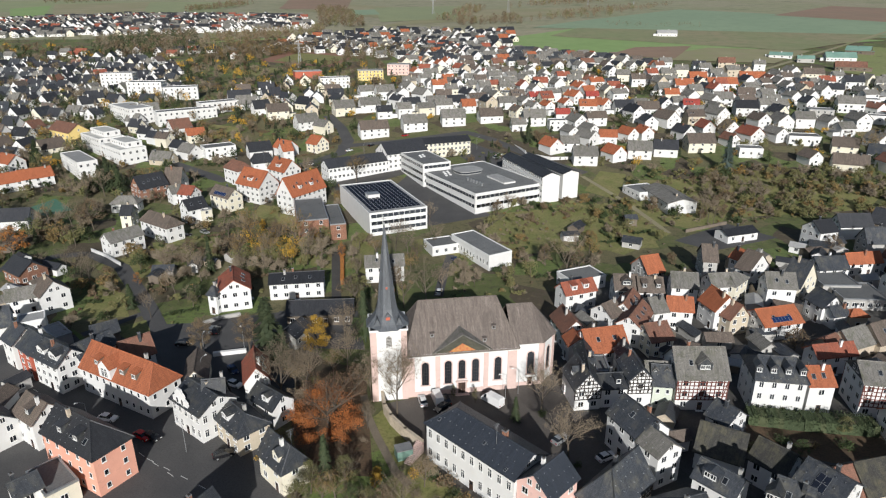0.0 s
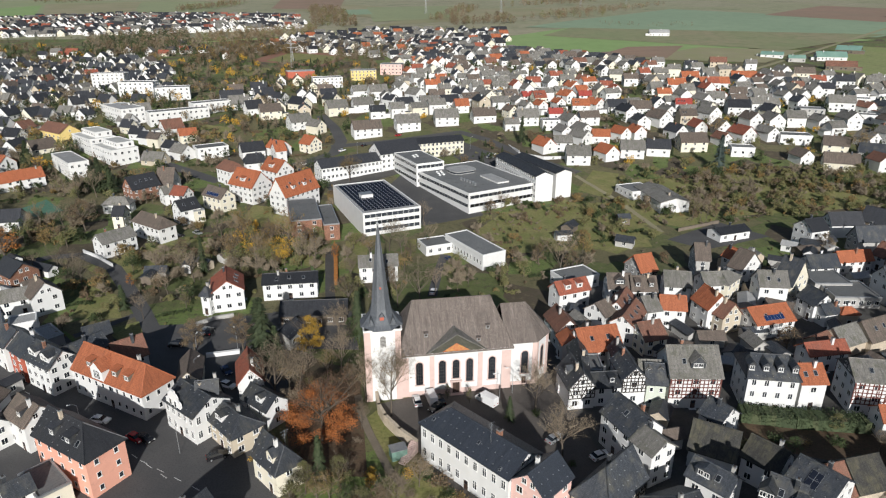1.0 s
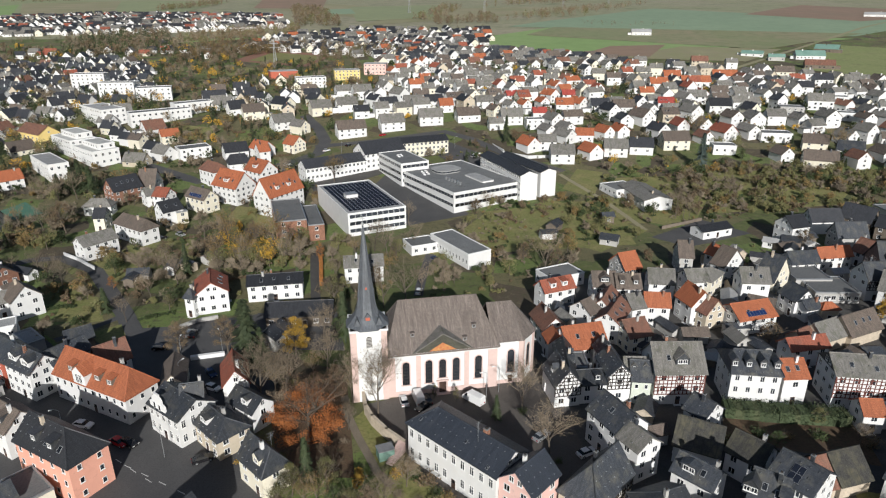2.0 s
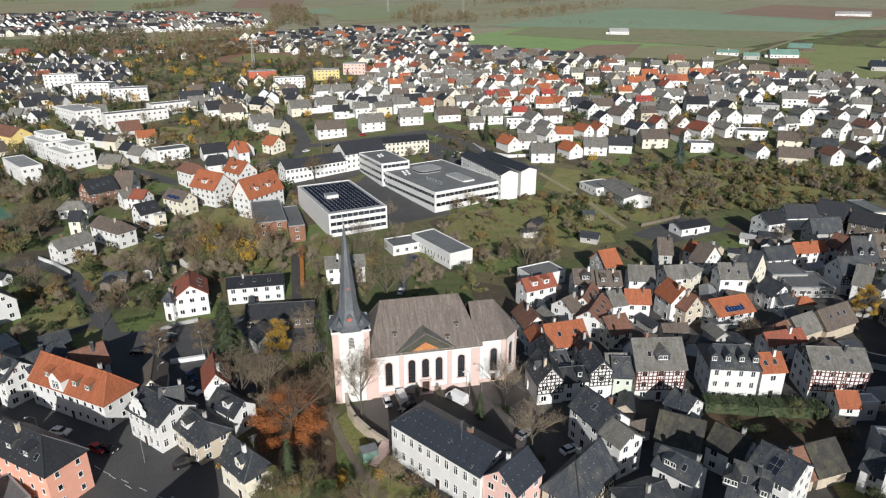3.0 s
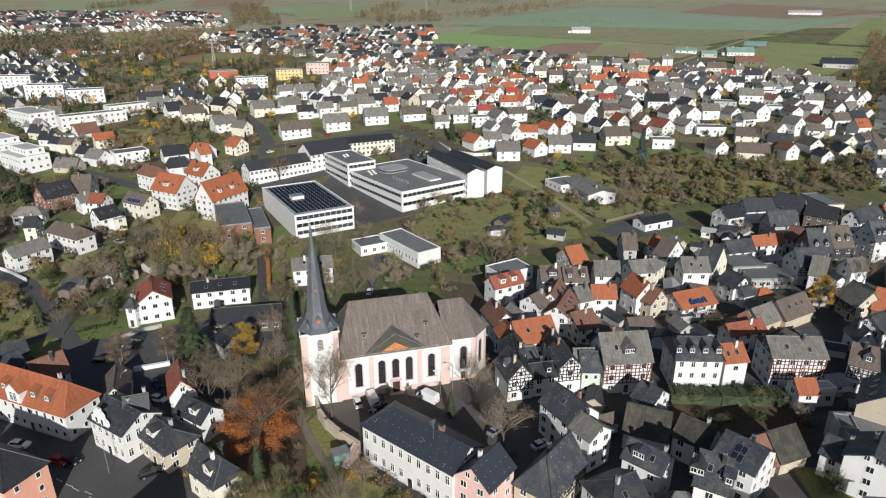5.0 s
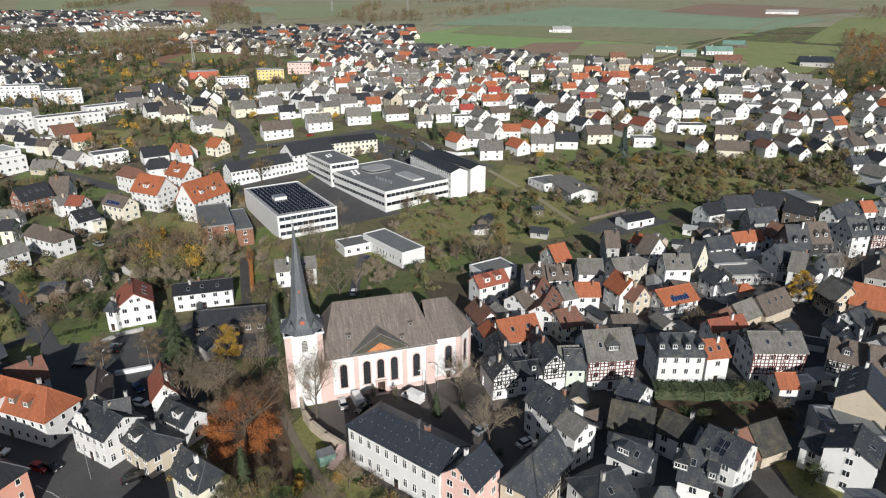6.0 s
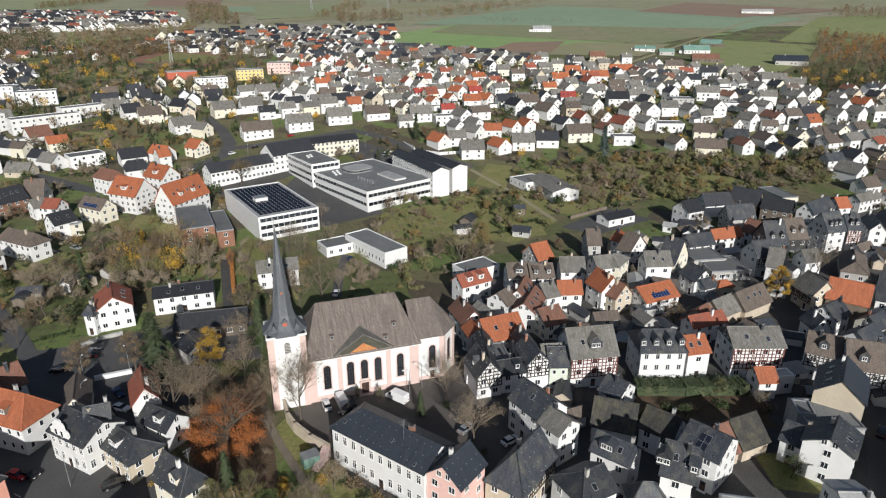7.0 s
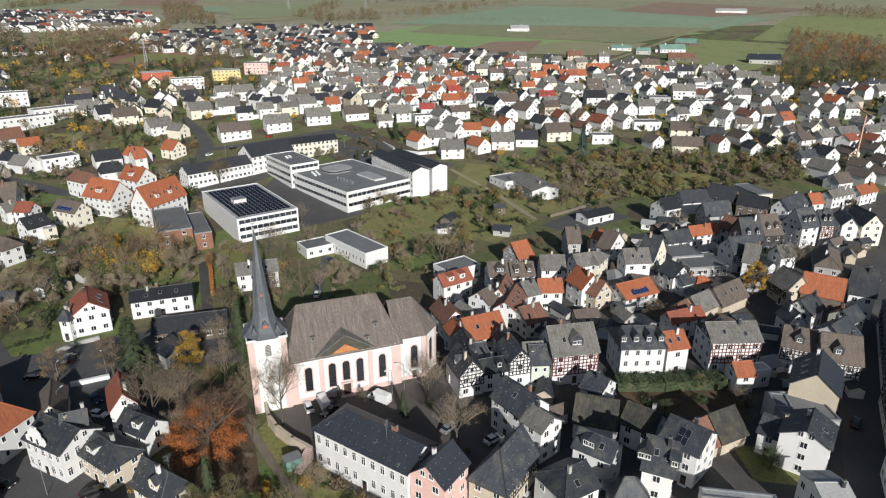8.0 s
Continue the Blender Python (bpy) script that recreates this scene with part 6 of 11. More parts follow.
house(-83.7, 111.0, -33.5, 8.6, 7.6, 6.4, 9.8, 'brown', 'white', dormers=[(1, -1, 1.6, 'shed')])
house(-92.5, 108.5, -33.5, 8.0, 8.0, 5.4, 8.8, 'slate', 'white')
house(-91.2, 132.0, -31.6, 11.0, 8.0, 7.2, 10.6, 'slate', 'white', gap=2.0, dormers=[(-2.6, -1, 3.0, 'gable', 'white'), (2.6, -1, 3.4, 'gable', 'white')], label='white corner house with two front gables and timbered balconies')
house(-85.4, 135.6, 58.0, 10.0, 6.4, 7.0, 10.0, 'slate', 'white')
house(-99.0, 136.9, -36.8, 8.0, 8.0, 7.2, 10.6, 'slate', 'red', label='orange-red plastered town house with a dark slate roof')
house(-106.0, 141.5, -36.0, 7.0, 8.0, 7.0, 10.4, 'slate', 'white')
house(-116.4, 171.6, 136.8, 8.0, 8.8, 6.0, 10.1, 'brown', 'white')
house(-123.8, 169.8, 31.5, 8.9, 6.7, 5.0, 7.7, 'grey', 'white')
house(-137.8, 193.1, -34.3, 12.2, 9.5, 4.0, 7.6, 'anthracite', 'brick', chimney=0)
flat_building(-114.2, 157.6, 30.1, 6.6, 6.2, 4.0, 'white', 'sheet')
house(-119.3, 153.5, -150.8, 5.0, 9.2, 5.0, 9.4, 'slate', 'white')
flat_building(-71.9, 94.0, 49.2, 5.6, 9.5, 4.0, 'cream', 'flat')
house(-74.4, 90.2, 48.6, 5.0, 5.4, 5.0, 7.2, 'slate', 'white')
house(-63.1, 175.5, 107.7, 12.2, 9.7, 6.5, 9.9, 'red', 'white', sky=3)
house(-67.0, 168.8, -18.3, 3.7, 3.1, 6.0, 8.5, 'slate', 'white', hip=(1.4, 1.4))
house(-45.6, 182.3, 8.3, 17.1, 9.5, 5.4, 7.2, 'anthracite', 'white', chimney=2, sky=3, label='long low white semi-detached house with a shallow dark roof')
house(-35.0, 164.1, 3.9, 19.2, 8.5, 3.6, 6.4, 'anthracite', 'wood', chimney=0, wins='s')
house(-39.8, 151.0, 71.1, 8.3, 6.1, 3.6, 5.8, 'anthracite', 'grey', chimney=0)
house(-43.4, 127.6, -72.0, 10.5, 6.4, 5.6, 9.4, 'red', 'white', sky=5)
house(-37.5, 117.5, -38.0, 9.0, 6.5, 5.0, 7.6, 'slate', 'white', dormers=[(1.0, -1, 2.0, 'gable', 'white')])
house(-58.6, 131.0, -74.7, 11.4, 5.9, 4.0, 6.8, 'brown', 'cream', chimney=0)
house(-48.8, 115.9, -168.9, 5.0, 10.2, 4.0, 10.9, 'slate', 'grey')
house(-117.7, 219.2, 52.9, 13.1, 8.3, 5.5, 8.4, 'grey', 'white')
house(-138.4, 266.7, 1.5, 12.2, 6.6, 4.0, 6.8, 'grey', 'white', hip=(3.0, 3.0))
house(-128.4, 247.6, 2.1, 5.0, 7.9, 5.5, 8.8, 'anthracite', 'cream')
house(-109.7, 234.7, -35.5, 18.5, 8.0, 6.0, 9.5, 'brown', 'white', hip=(2.0, 2.0))
house(-136.7, 286.6, 49.7, 13.9, 10.6, 5.5, 10.8, 'anthracite', 'brick', sky=4, chimney=0)
house(-128.1, 296.1, -179.1, 8.5, 11.7, 4.0, 11.3, 'brown', 'white')
house(-114.4, 276.6, -19.7, 7.7, 7.7, 5.0, 8.4, 'red', 'white')
house(-121.6, 278.0, 42.4, 5.5, 7.4, 5.0, 8.1, 'grey', 'white')
house(-104.1, 253.8, 46.3, 9.1, 8.7, 6.0, 9.8, 'anthracite', 'white', sky=2)
flat_building(-101.6, 256.7, 36.4, 4.3, 11.4, 5.0, 'cream', 'gravel')
house(-95.9, 270.5, -36.8, 13.8, 8.3, 6.0, 9.7, 'brown', 'cream', solar=8)

# orange-roofed flats
house(-85.2, 283.1, -34.0, 16.2, 12.5, 7.5, 14.0, 'orange', 'white', sky=3, dormers=[(0, -1, 3, 'shed')])
house(-101.6, 308.7, -41.9, 13.6, 9.4, 7.0, 10.7, 'rust', 'white', hip=(2.0, 2.0))
house(-77.9, 305.2, -40.0, 13.6, 10.7, 7.5, 12.7, 'orange', 'white', dormers=[(0, -1, 3, 'shed')])
house(-62.2, 269.8, 57.0, 21.2, 10.4, 8.0, 15.8, 'orange', 'white', sky=7, dormers=[(-4, -1, 1.8, 'shed'), (3, -1, 1.8, 'shed')])
house(-94.1, 324.9, -155.2, 11.2, 9.2, 5.5, 9.7, 'anthracite', 'white', hip=(2.0, 2.0))
house(-85.9, 343.2, 32.9, 6.6, 9.3, 6.0, 10.2, 'orange', 'white')
house(-71.7, 360.3, -37.4, 9.3, 10.1, 4.5, 8.8, 'orange', 'cream')

# school and halls
flat_building(-53.1, 243.0, 15.3, 11.5, 28.8, 8.4, 'brick', 'flat', label='red brick flat-roofed hall with a dark felt roof', wins='s', gap=5)
flat_building(-43.6, 243.0, 15.3, 6.0, 26.0, 6.2, 'brick', 'flat', wins='s', gap=3)
flat_building(-26.3, 259.6, 23.2, 24.1, 45.2, 8.7, 'white', 'sheet', name='school_hall', label='white three-storey school hall with solar panels on its roof', bands=1, rowsn=3, wins='se')
flat_building(17.2, 291.1, 29.8, 36.3, 49.9, 7.5, 'white', 'flat', bands=1, rowsn=2, name='school_wing', label='white flat-roofed school wing with ribbon windows', wins='sw')
flat_building(-9.0, 314.2, 26.0, 14.7, 28.0, 9.9, 'white', 'flat', bands=1, rowsn=3, name='school_wing', label='taller white flat-roofed school block with ribbon windows', wins='swn')
house(41.3, 296.8, -71.1, 44.7, 9.3, 11.0, 12.8, 'anthracite', 'white', name='school_wing', label='tall white school wing with a shallow anthracite roof', gap=2.0, chimney=0, wins='sn', big=1.5)
house(50.8, 299.0, -67.7, 39.5, 9.1, 11.0, 12.5, 'anthracite', 'white', name='school_wing', label='tall white school wing with a shallow anthracite roof', gap=2.4, chimney=0, wins='n')
house(-22.1, 334.3, 32.8, 24.5, 14.5, 8.0, 13.1, 'anthracite', 'white', name='school_wing', label='white school wing with a dark roof', chimney=0, wins='snwe')
house(1.0, 351.6, 20.5, 27.7, 10.6, 7.5, 9.9, 'anthracite', 'cream', name='school_wing', label='cream school wing with a dark roof and window rows', chimney=0, gap=2.2, wins='snwe')
house(-44.5, 318.3, -147.9, 34.6, 10.7, 6.5, 10.0, 'anthracite', 'white', name='school_wing', label='low white school wing with a dark roof', chimney=0, gap=2.2, wins='snwe')
flat_building(13.5, 213.0, -60.0, 25.0, 9.5, 5.4, 'white', 'flat', label='white hall with a dark flat roof', wins='s', gap=2.0, ww=0.8, wh=1.6, rowsn=1)
flat_building(-0.6, 219.4, 22.0, 10.5, 9.0, 3.4, 'white', 'flat', label='white annex with a mossy flat roof', wins='s', gap=3)
house(-19.3, 193.7, 7.8, 13.2, 7.1, 5.6, 8.5, 'grey', 'white', sky=2)

# north-east bungalows
house(100.7, 273.2, -82.5, 27.1, 14.0, 4.4, 6.2, 'grey', 'white', hip=(0, 0), gap=3.5)
flat_building(93.0, 285.4, -70.9, 13.2, 13.2, 3.2, 'white', 'flat')
house(113.4, 231.4, 19.2, 14.9, 8.0, 3.2, 4.8, 'anthracite', 'white', gap=4)

# houses of the old town below, south of the view
house(-41.5, 78.0, 62, 14, 9, 6.0, 10.5, 'slate', 'white', gap=4)
# ================= ground, far town, plants =================

# ground
patch('pavement_1', (-9.5, 85.5), (107.0, 60.8), (277.1, 241.6), (51.4, 190.6), PAVING, 'dark grey paving of the old town lanes', 'pavement', 30, 30, 0.030)
patch('pavement_2', (-14.0, 122.2), (5.9, 89.7), (33.1, 97.6), (30.4, 137.9), PAVING2, 'dark asphalt churchyard square', 'pavement', 8, 8, 0.060)
patch('road_1', (-90.3, 87.6), (-24.8, 85.0), (-62.3, 162.6), (-141.6, 155.9), ASPHALT, 'dark asphalt street and parking area', 'road', 16, 16, 0.045)
strip('road_2', [(87.3, 62.6), (105.8, 84.6), (129.8, 112.2), (158.2, 134.2), (202.7, 174.2)], 9.0, ASPHALT, 'narrow dark asphalt street between old houses', 'road', 0.060)
strip('road_3', [(-152.4, 200.4), (-139.3, 213.7), (-128.9, 216.0), (-111.4, 203.4), (-99.5, 186.9), (-88.3, 171.4), (-79.0, 157.0), (-72.0, 142.9)], 5.0, ASPHALT, 'grey asphalt lane past gardens', 'road', 0.090)
strip('road_4', [(-77.7, 431.7), (-64.0, 401.7), (-56.5, 377.2), (-57.9, 354.3), (-73.1, 337.1), (-91.1, 323.6), (-110.6, 310.5), (-147.3, 339.4), (-185.5, 355.6)], 7.0, ASPHALT, 'curving residential asphalt street', 'road', 0.090)
strip('road_5', [(-61.1, 366.7), (-26.3, 375.7), (14.3, 390.9), (30.4, 375.5), (47.2, 348.1), (72.8, 317.2)], 6.0, ASPHALT, 'residential street behind the school', 'road', 0.090)
patch('schoolyard_1', (-24.8, 296.5), (-5.6, 246.2), (20.8, 258.9), (-12.2, 334.6), ASPHALT, 'grey asphalt school yard', 'pavement', 16, 16, 0.050)
patch('schoolyard_2', (3.2, 357.4), (23.1, 322.0), (45.3, 333.7), (16.7, 371.5), ASPHALT, 'grey asphalt school yard', 'pavement', 16, 16, 0.050)
patch('schoolyard_3', (-61.1, 325.6), (-50.5, 290.8), (-12.0, 325.4), (-30.8, 344.0), PAVING, 'grey paved school yard', 'pavement', 16, 16, 0.050)
patch('lawn_1', (-46.3, 205.0), (-34.7, 199.9), (-40.0, 221.5), (-48.9, 218.6), LAWN, 'patchy autumn lawn', 'lawn', 10, 10, 0.040)
patch('lawn_2', (-33.5, 205.0), (-24.5, 195.1), (-25.8, 227.3), (-34.9, 230.5), LAWN, 'patchy autumn lawn', 'lawn', 10, 10, 0.040)
patch('lawn_3', (37.9, 242.1), (65.6, 214.6), (90.6, 237.1), (56.9, 280.6), LAWN, 'patchy autumn lawn', 'lawn', 10, 10, 0.040)
patch('lawn_4', (82.0, 274.2), (94.1, 247.0), (103.3, 239.2), (102.6, 288.4), LAWN, 'patchy autumn lawn', 'lawn', 10, 10, 0.040)
patch('lawn_5', (-152.3, 382.8), (-125.9, 385.5), (-128.5, 407.2), (-154.8, 415.4), LAWN, 'patchy autumn lawn', 'lawn', 10, 10, 0.040)
patch('lawn_6', (-123.2, 204.9), (-103.5, 188.2), (-89.6, 204.9), (-102.2, 221.4), LAWN, 'patchy autumn lawn', 'lawn', 10, 10, 0.040)
patch('lawn_7', (-111.7, 188.2), (-106.4, 166.1), (-90.7, 164.3), (-100.4, 181.7), LAWN, 'patchy autumn lawn', 'lawn', 10, 10, 0.040)
patch('lawn_8', (246.9, 359.5), (281.3, 325.0), (324.4, 358.4), (300.3, 389.3), LAWN, 'patchy autumn lawn', 'lawn', 10, 10, 0.040)
patch('lawn_9', (-82.2, 256.8), (-58.0, 238.2), (-58.7, 265.0), (-82.2, 274.5), LAWN, 'patchy autumn lawn', 'lawn', 10, 10, 0.040)
patch('lawn_10', (67.3, 291.8), (79.2, 278.4), (93.2, 315.3), (81.1, 321.0), LAWN, 'patchy autumn lawn', 'lawn', 10, 10, 0.040)
patch('lawn_11', (-15.4, 117.3), (-9.3, 100.8), (-4.5, 105.8), (-13.5, 120.4), LAWN, 'patchy autumn lawn', 'lawn', 10, 10, 0.040)
patch('lawn_12', (123.9, 278.2), (138.0, 261.2), (166.2, 308.2), (143.5, 319.5), LAWN, 'patchy autumn lawn', 'lawn', 10, 10, 0.040)
patch('court', (-184.5, 270.9), (-171.3, 259.4), (-163.6, 267.7), (-180.2, 283.8), COURT, 'green sports court', 'court', 4, 4, 0.080)
patch('lawn_24', (-110.9, 164.0), (-87.9, 166.1), (-80.6, 155.2), (-97.0, 150.5), SOIL, 'shaded garden ground behind the street', 'lawn', 8, 8, 0.075)
patch('lawn_25', (-93.0, 158.6), (-85.6, 163.6), (-80.8, 155.6), (-85.4, 151.6), LAWN, 'shaded strip of lawn beside the lane', 'lawn', 6, 6, 0.095)
strip('path_4', [(-99.5, 154.9), (-93.2, 161.2), (-88.5, 167.6)], 2.6, ASPHALT, 'short grey drive off the lane', 'road', 0.13)
note_foot(-175.0, 270.0, -45, 17, 22)
note_foot(-163.0, 256.0, -45, 20, 16)
patch('sports_field_1', (-210.2, 614.1), (-164.8, 597.7), (-154.9, 640.7), (-206.4, 666.5), LAWN, 'green football pitch', 'lawn', 12, 8, 0.100)
patch('track', (-195.1, 695.0), (-110.5, 643.1), (-94.1, 729.6), (-176.0, 777.9), CLAYTRACK, 'red-brown running track', 'track', 12, 8, 0.080)
patch('sports_field_2', (-177.8, 693.3), (-116.1, 661.2), (-101.6, 717.7), (-164.8, 754.0), LAWN, 'green infield of the running track', 'lawn', 12, 8, 0.160)
strip('path_1', [(70.4, 313.0), (76.5, 295.1), (83.1, 274.1), (87.6, 249.1), (89.5, 237.2)], 2.4, STUBBLE, 'pale gravel garden path', 'road', 0.090)
strip('path_2', [(-6.4, 96.1), (-9.3, 100.0), (-11.8, 105.9), (-14.2, 111.4), (-16.8, 118.3), (-18.5, 126.0)], 1.7, EARTHPATH, 'narrow footpath below the church wall', 'road', 0.090)
patch('car_park', (89.1, 229.4), (99.7, 218.5), (130.1, 232.0), (116.9, 248.4), ASPHALT, 'dark asphalt car park', 'road', 8, 8, 0.060)
strip('path_3', [(2.8, 214.8), (0.5, 199.3), (-1.5, 179.4)], 3.0, ASPHALT, 'narrow drive between gardens', 'road', 0.090)
patch('yard_1', (-72.0, 162.0), (-44.0, 170.0), (-34.5, 125.9), (-63.6, 126.1), ASPHALT, 'dark asphalt car park between old houses', 'road', 10, 10, 0.055)
patch('yard_2', (-48.7, 169.4), (-25.4, 169.6), (-20.6, 146.8), (-38.3, 147.8), ASPHALT, 'dark asphalt yard beside a long shed', 'road', 8, 8, 0.050)

patch('leaf_litter', (-28.0, 99.5), (-13.5, 98.5), (-18.5, 132.0), (-37.5, 129.5), LITTER_SHADE, 'brown fallen leaves under the trees', 'ground', 10, 14, 0.030)
patch('lawn_26', (-4.6, 103.4), (10.6, 87.8), (4.6, 81.8), (-11.5, 96.5), LAWN, 'leaf-strewn grass along the parish building', 'lawn', 8, 8, 0.055)
patch('lawn_13', (-9.0, 97.8), (0.5, 97.0), (5.0, 86.2), (-12.0, 86.3), LAWN, 'rough autumn grass below the parish building', 'lawn', 8, 8, 0.035)

# Dark litter colour here puts the terrace's shade into the ground.
patch('lawn_14', (62.0, 108.0), (90.0, 98.0), (94.0, 112.0), (66.0, 115.0), LITTER_SHADE, 'terrace garden below a hedge, ground darkened for shade', 'lawn', 8, 6, 0.050)
patch('lawn_15', (78.0, 82.0), (88.0, 78.0), (88.0, 90.0), (80.0, 92.0), LAWN, 'small shaded back garden', 'lawn', 6, 6, 0.050)

# fields on the slope behind the town
patch('field_1', (43.5, 837.1), (198.2, 700.7), (545.8, 821.1), (254.4, 1039.8), FIELD, 'bright green winter wheat field', 'field', 30, 20, 0.340)
patch('field_2', (132.4, 997.3), (560.3, 843.9), (797.2, 1006.2), (503.6, 1447.2), TEALFIELD, 'blue-green young crop field', 'field', 30, 20, 0.410)
patch('field_3', (600.4, 1232.3), (695.3, 1039.9), (1056.5, 1220.7), (896.6, 1569.2), PLOUGH, 'red-brown ploughed field', 'field', 20, 16, 0.500)
patch('field_4', (200.8, 687.8), (327.0, 651.2), (409.9, 738.5), (306.2, 768.6), STUBBLE, 'dry stubble field', 'field', 20, 16, 0.390)
patch('field_5', (-364.7, 815.7), (-186.1, 894.7), (-133.9, 939.0), (-267.6, 879.5), FIELD, 'long green field strip between the settlements', 'field', 30, 10, 0.360)
patch('field_6', (-361.3, 1536.7), (-110.8, 1204.6), (-65.7, 1557.2), (-352.7, 1890.7), STUBBLE, 'pale stubble field', 'field', 20, 12, 0.470)
patch('field_7', (-94.8, 1020.3), (126.5, 1180.5), (433.3, 1559.8), (35.3, 1495.6), STUBBLE, 'dry grassy slope', 'field', 20, 12, 0.430)
patch('field_8', (-767.3, 1271.2), (-480.5, 1274.2), (-521.2, 1908.5), (-1141.8, 1907.6), HILL2, 'green hill pasture', 'field', 20, 12, 0.430)
patch('field_9', (358.5, 603.2), (400.5, 527.7), (592.5, 697.5), (491.5, 766.7), LAWN2, 'green meadow', 'field', 20, 12, 0.360)
patch('field_10', (557.6, 745.4), (702.6, 631.0), (1251.2, 1147.0), (843.9, 1033.6), LAWN2, 'green meadow with scattered trees', 'field', 20, 12, 0.340)
patch('field_11', (-1194.8, 1534.7), (-783.1, 1413.3), (-593.0, 1963.7), (-1683.3, 2173.8), HILL2, 'green hill pasture', 'field', 20, 12, 0.360)
patch('field_12', (-769, 1199), (-743, 1256), (-1026, 1784), (-1025, 1607), FIELD, 'green winter field on the hill', 'field', 24, 16, 0.52)
patch('field_13', (-746, 1290), (-602, 1351), (-847, 1970), (-1057, 1853), STUBBLE, 'pale brown stubble on the hill', 'field', 24, 16, 0.54)
patch('field_14', (-599, 1351), (-466, 1269), (-522, 1797), (-783, 1824), HILL2, 'green hill pasture', 'field', 24, 16, 0.56)
patch('field_15', (-374, 1547), (-211, 1483), (-286, 2149), (-487, 2174), PLOUGH, 'pale ploughed field on the hill', 'field', 24, 16, 0.6)
patch('field_16', (-199, 1283), (-122, 1312), (-151, 1501), (-220, 1460), TEALFIELD, 'blue-green strip of young crop', 'field', 24, 16, 0.62)
patch('field_17', (-102, 1099), (29, 1198), (68, 1673), (-159, 1580), HILL2, 'green hill pasture', 'field', 24, 16, 0.6)
patch('field_18', (142, 892), (391, 738), (591, 873), (198, 983), OLIVEFIELD, 'olive-brown harvested field', 'field', 24, 16, 0.55)
patch('field_19', (176, 715), (241, 687), (292, 782), (224, 776), PLOUGH, 'brown harvested plot beside the houses', 'field', 24, 16, 0.62)
strip('track_1', [(275.1, 588.6), (391.2, 703.3), (624.9, 931.5), (794.6, 1082.8), (1431.8, 1701.8)], 5.0, STUBBLE, 'pale farm track', 'road', 0.600)
patch('lawn_20', (0.7, 212.3), (81.0, 222.0), (85.7, 277.8), (28.5, 262.6), LAWN, 'rough grass of allotment gardens', 'lawn', 20, 14, 0.035)
patch('lawn_21', (76.5, 245.2), (113.0, 245.2), (151.6, 309.6), (96.6, 306.0), LAWN, 'rough grass on the slope', 'lawn', 20, 14, 0.035)
patch('lawn_22', (122.3, 255.2), (185.4, 264.4), (221.6, 302.9), (155.5, 318.4), LAWN, 'rough grass on the slope', 'lawn', 20, 14, 0.035)
patch('lawn_23', (-99.5, 204.9), (-78.3, 212.9), (-89.4, 233.7), (-111.1, 227.5), LAWN, 'garden lawn', 'lawn', 10, 10, 0.035)

# far settlements

# houses north of the school
house(-42.4, 386.8, 19, 18.0, 11.0, 5.0, 9.7, 'brown', 'white', far=True, gap=4.0)
house(-18.1, 397.9, 16, 15.6, 11.0, 5.0, 9.7, 'grey', 'white', far=True, gap=4.0)
house(6.3, 408.1, 8, 15.6, 11.0, 5.0, 9.7, 'grey', 'white', far=True, gap=4.0)
house(30.3, 414.0, 12, 15.6, 11.0, 4.0, 8.7, 'brown', 'white', far=True, gap=4.0)
far_house(-50.7, 443.7, 20, 14.4, 11.0, 4.0, 8.7, 'grey', 'white')
far_house(-31.4, 451.6, 133, 10.8, 8.6, 5.0, 8.7, 'anthracite', 'white')
far_house(-57.9, 489.2, 22, 12.0, 9.6, 4.5, 8.6, 'grey', 'white')
far_house(-43.5, 483.7, 22, 14.4, 11.0, 5.0, 9.7, 'grey', 'white')
far_house(-15.2, 471.6, 132, 13.2, 10.6, 5.0, 9.5, 'grey', 'white')
far_house(0.4, 474.1, 7, 12.0, 9.6, 4.0, 8.1, 'brown', 'white')
far_house(18.1, 477.1, 127, 12.0, 9.6, 4.5, 8.6, 'anthracite', 'white')
far_house(35.7, 485.2, 123, 12.0, 9.6, 4.0, 8.1, 'grey', 'cream')
far_house(-27.8, 507.1, 127, 12.0, 9.6, 4.5, 8.6, 'grey', 'white')
far_house(9.1, 532.6, 5, 12.0, 9.6, 4.0, 8.1, 'brown', 'white')
flat_building(52.8, 484.3, 10, 14.4, 11.0, 5.1, 'cream', "flat", gap=3.4, wins="swe")
far_house(65.9, 466.8, 14, 9.6, 7.7, 4.0, 7.3, 'bright', 'white')
far_house(48.7, 422.5, 118, 9.6, 7.7, 4.0, 7.3, 'brown', 'cream')
house(46.4, 394.8, 8, 9.6, 7.7, 4.0, 7.3, 'grey', 'white', far=True, gap=4.0)
far_house(60.6, 434.8, 121, 9.6, 7.7, 4.0, 7.3, 'grey', 'white')
far_house(70.1, 433.9, 113, 9.6, 7.7, 4.5, 7.8, 'orange', 'white')
far_house(84.2, 443.8, 110, 9.6, 7.7, 4.0, 7.3, 'orange', 'white')
house(77.5, 416.5, -1, 9.6, 7.7, 4.0, 7.3, 'bright', 'white', far=True, gap=4.0)
house(57.5, 405.8, 4, 14.4, 11.0, 5.0, 9.7, 'grey', 'white', far=True, gap=4.0)
flat_building(70.6, 395.4, 3, 10.8, 8.6, 5.6, 'white', "flat", gap=3.4, wins="swe")
far_house(93.7, 465.1, 121, 12.0, 9.6, 4.5, 8.6, 'orange', 'white')
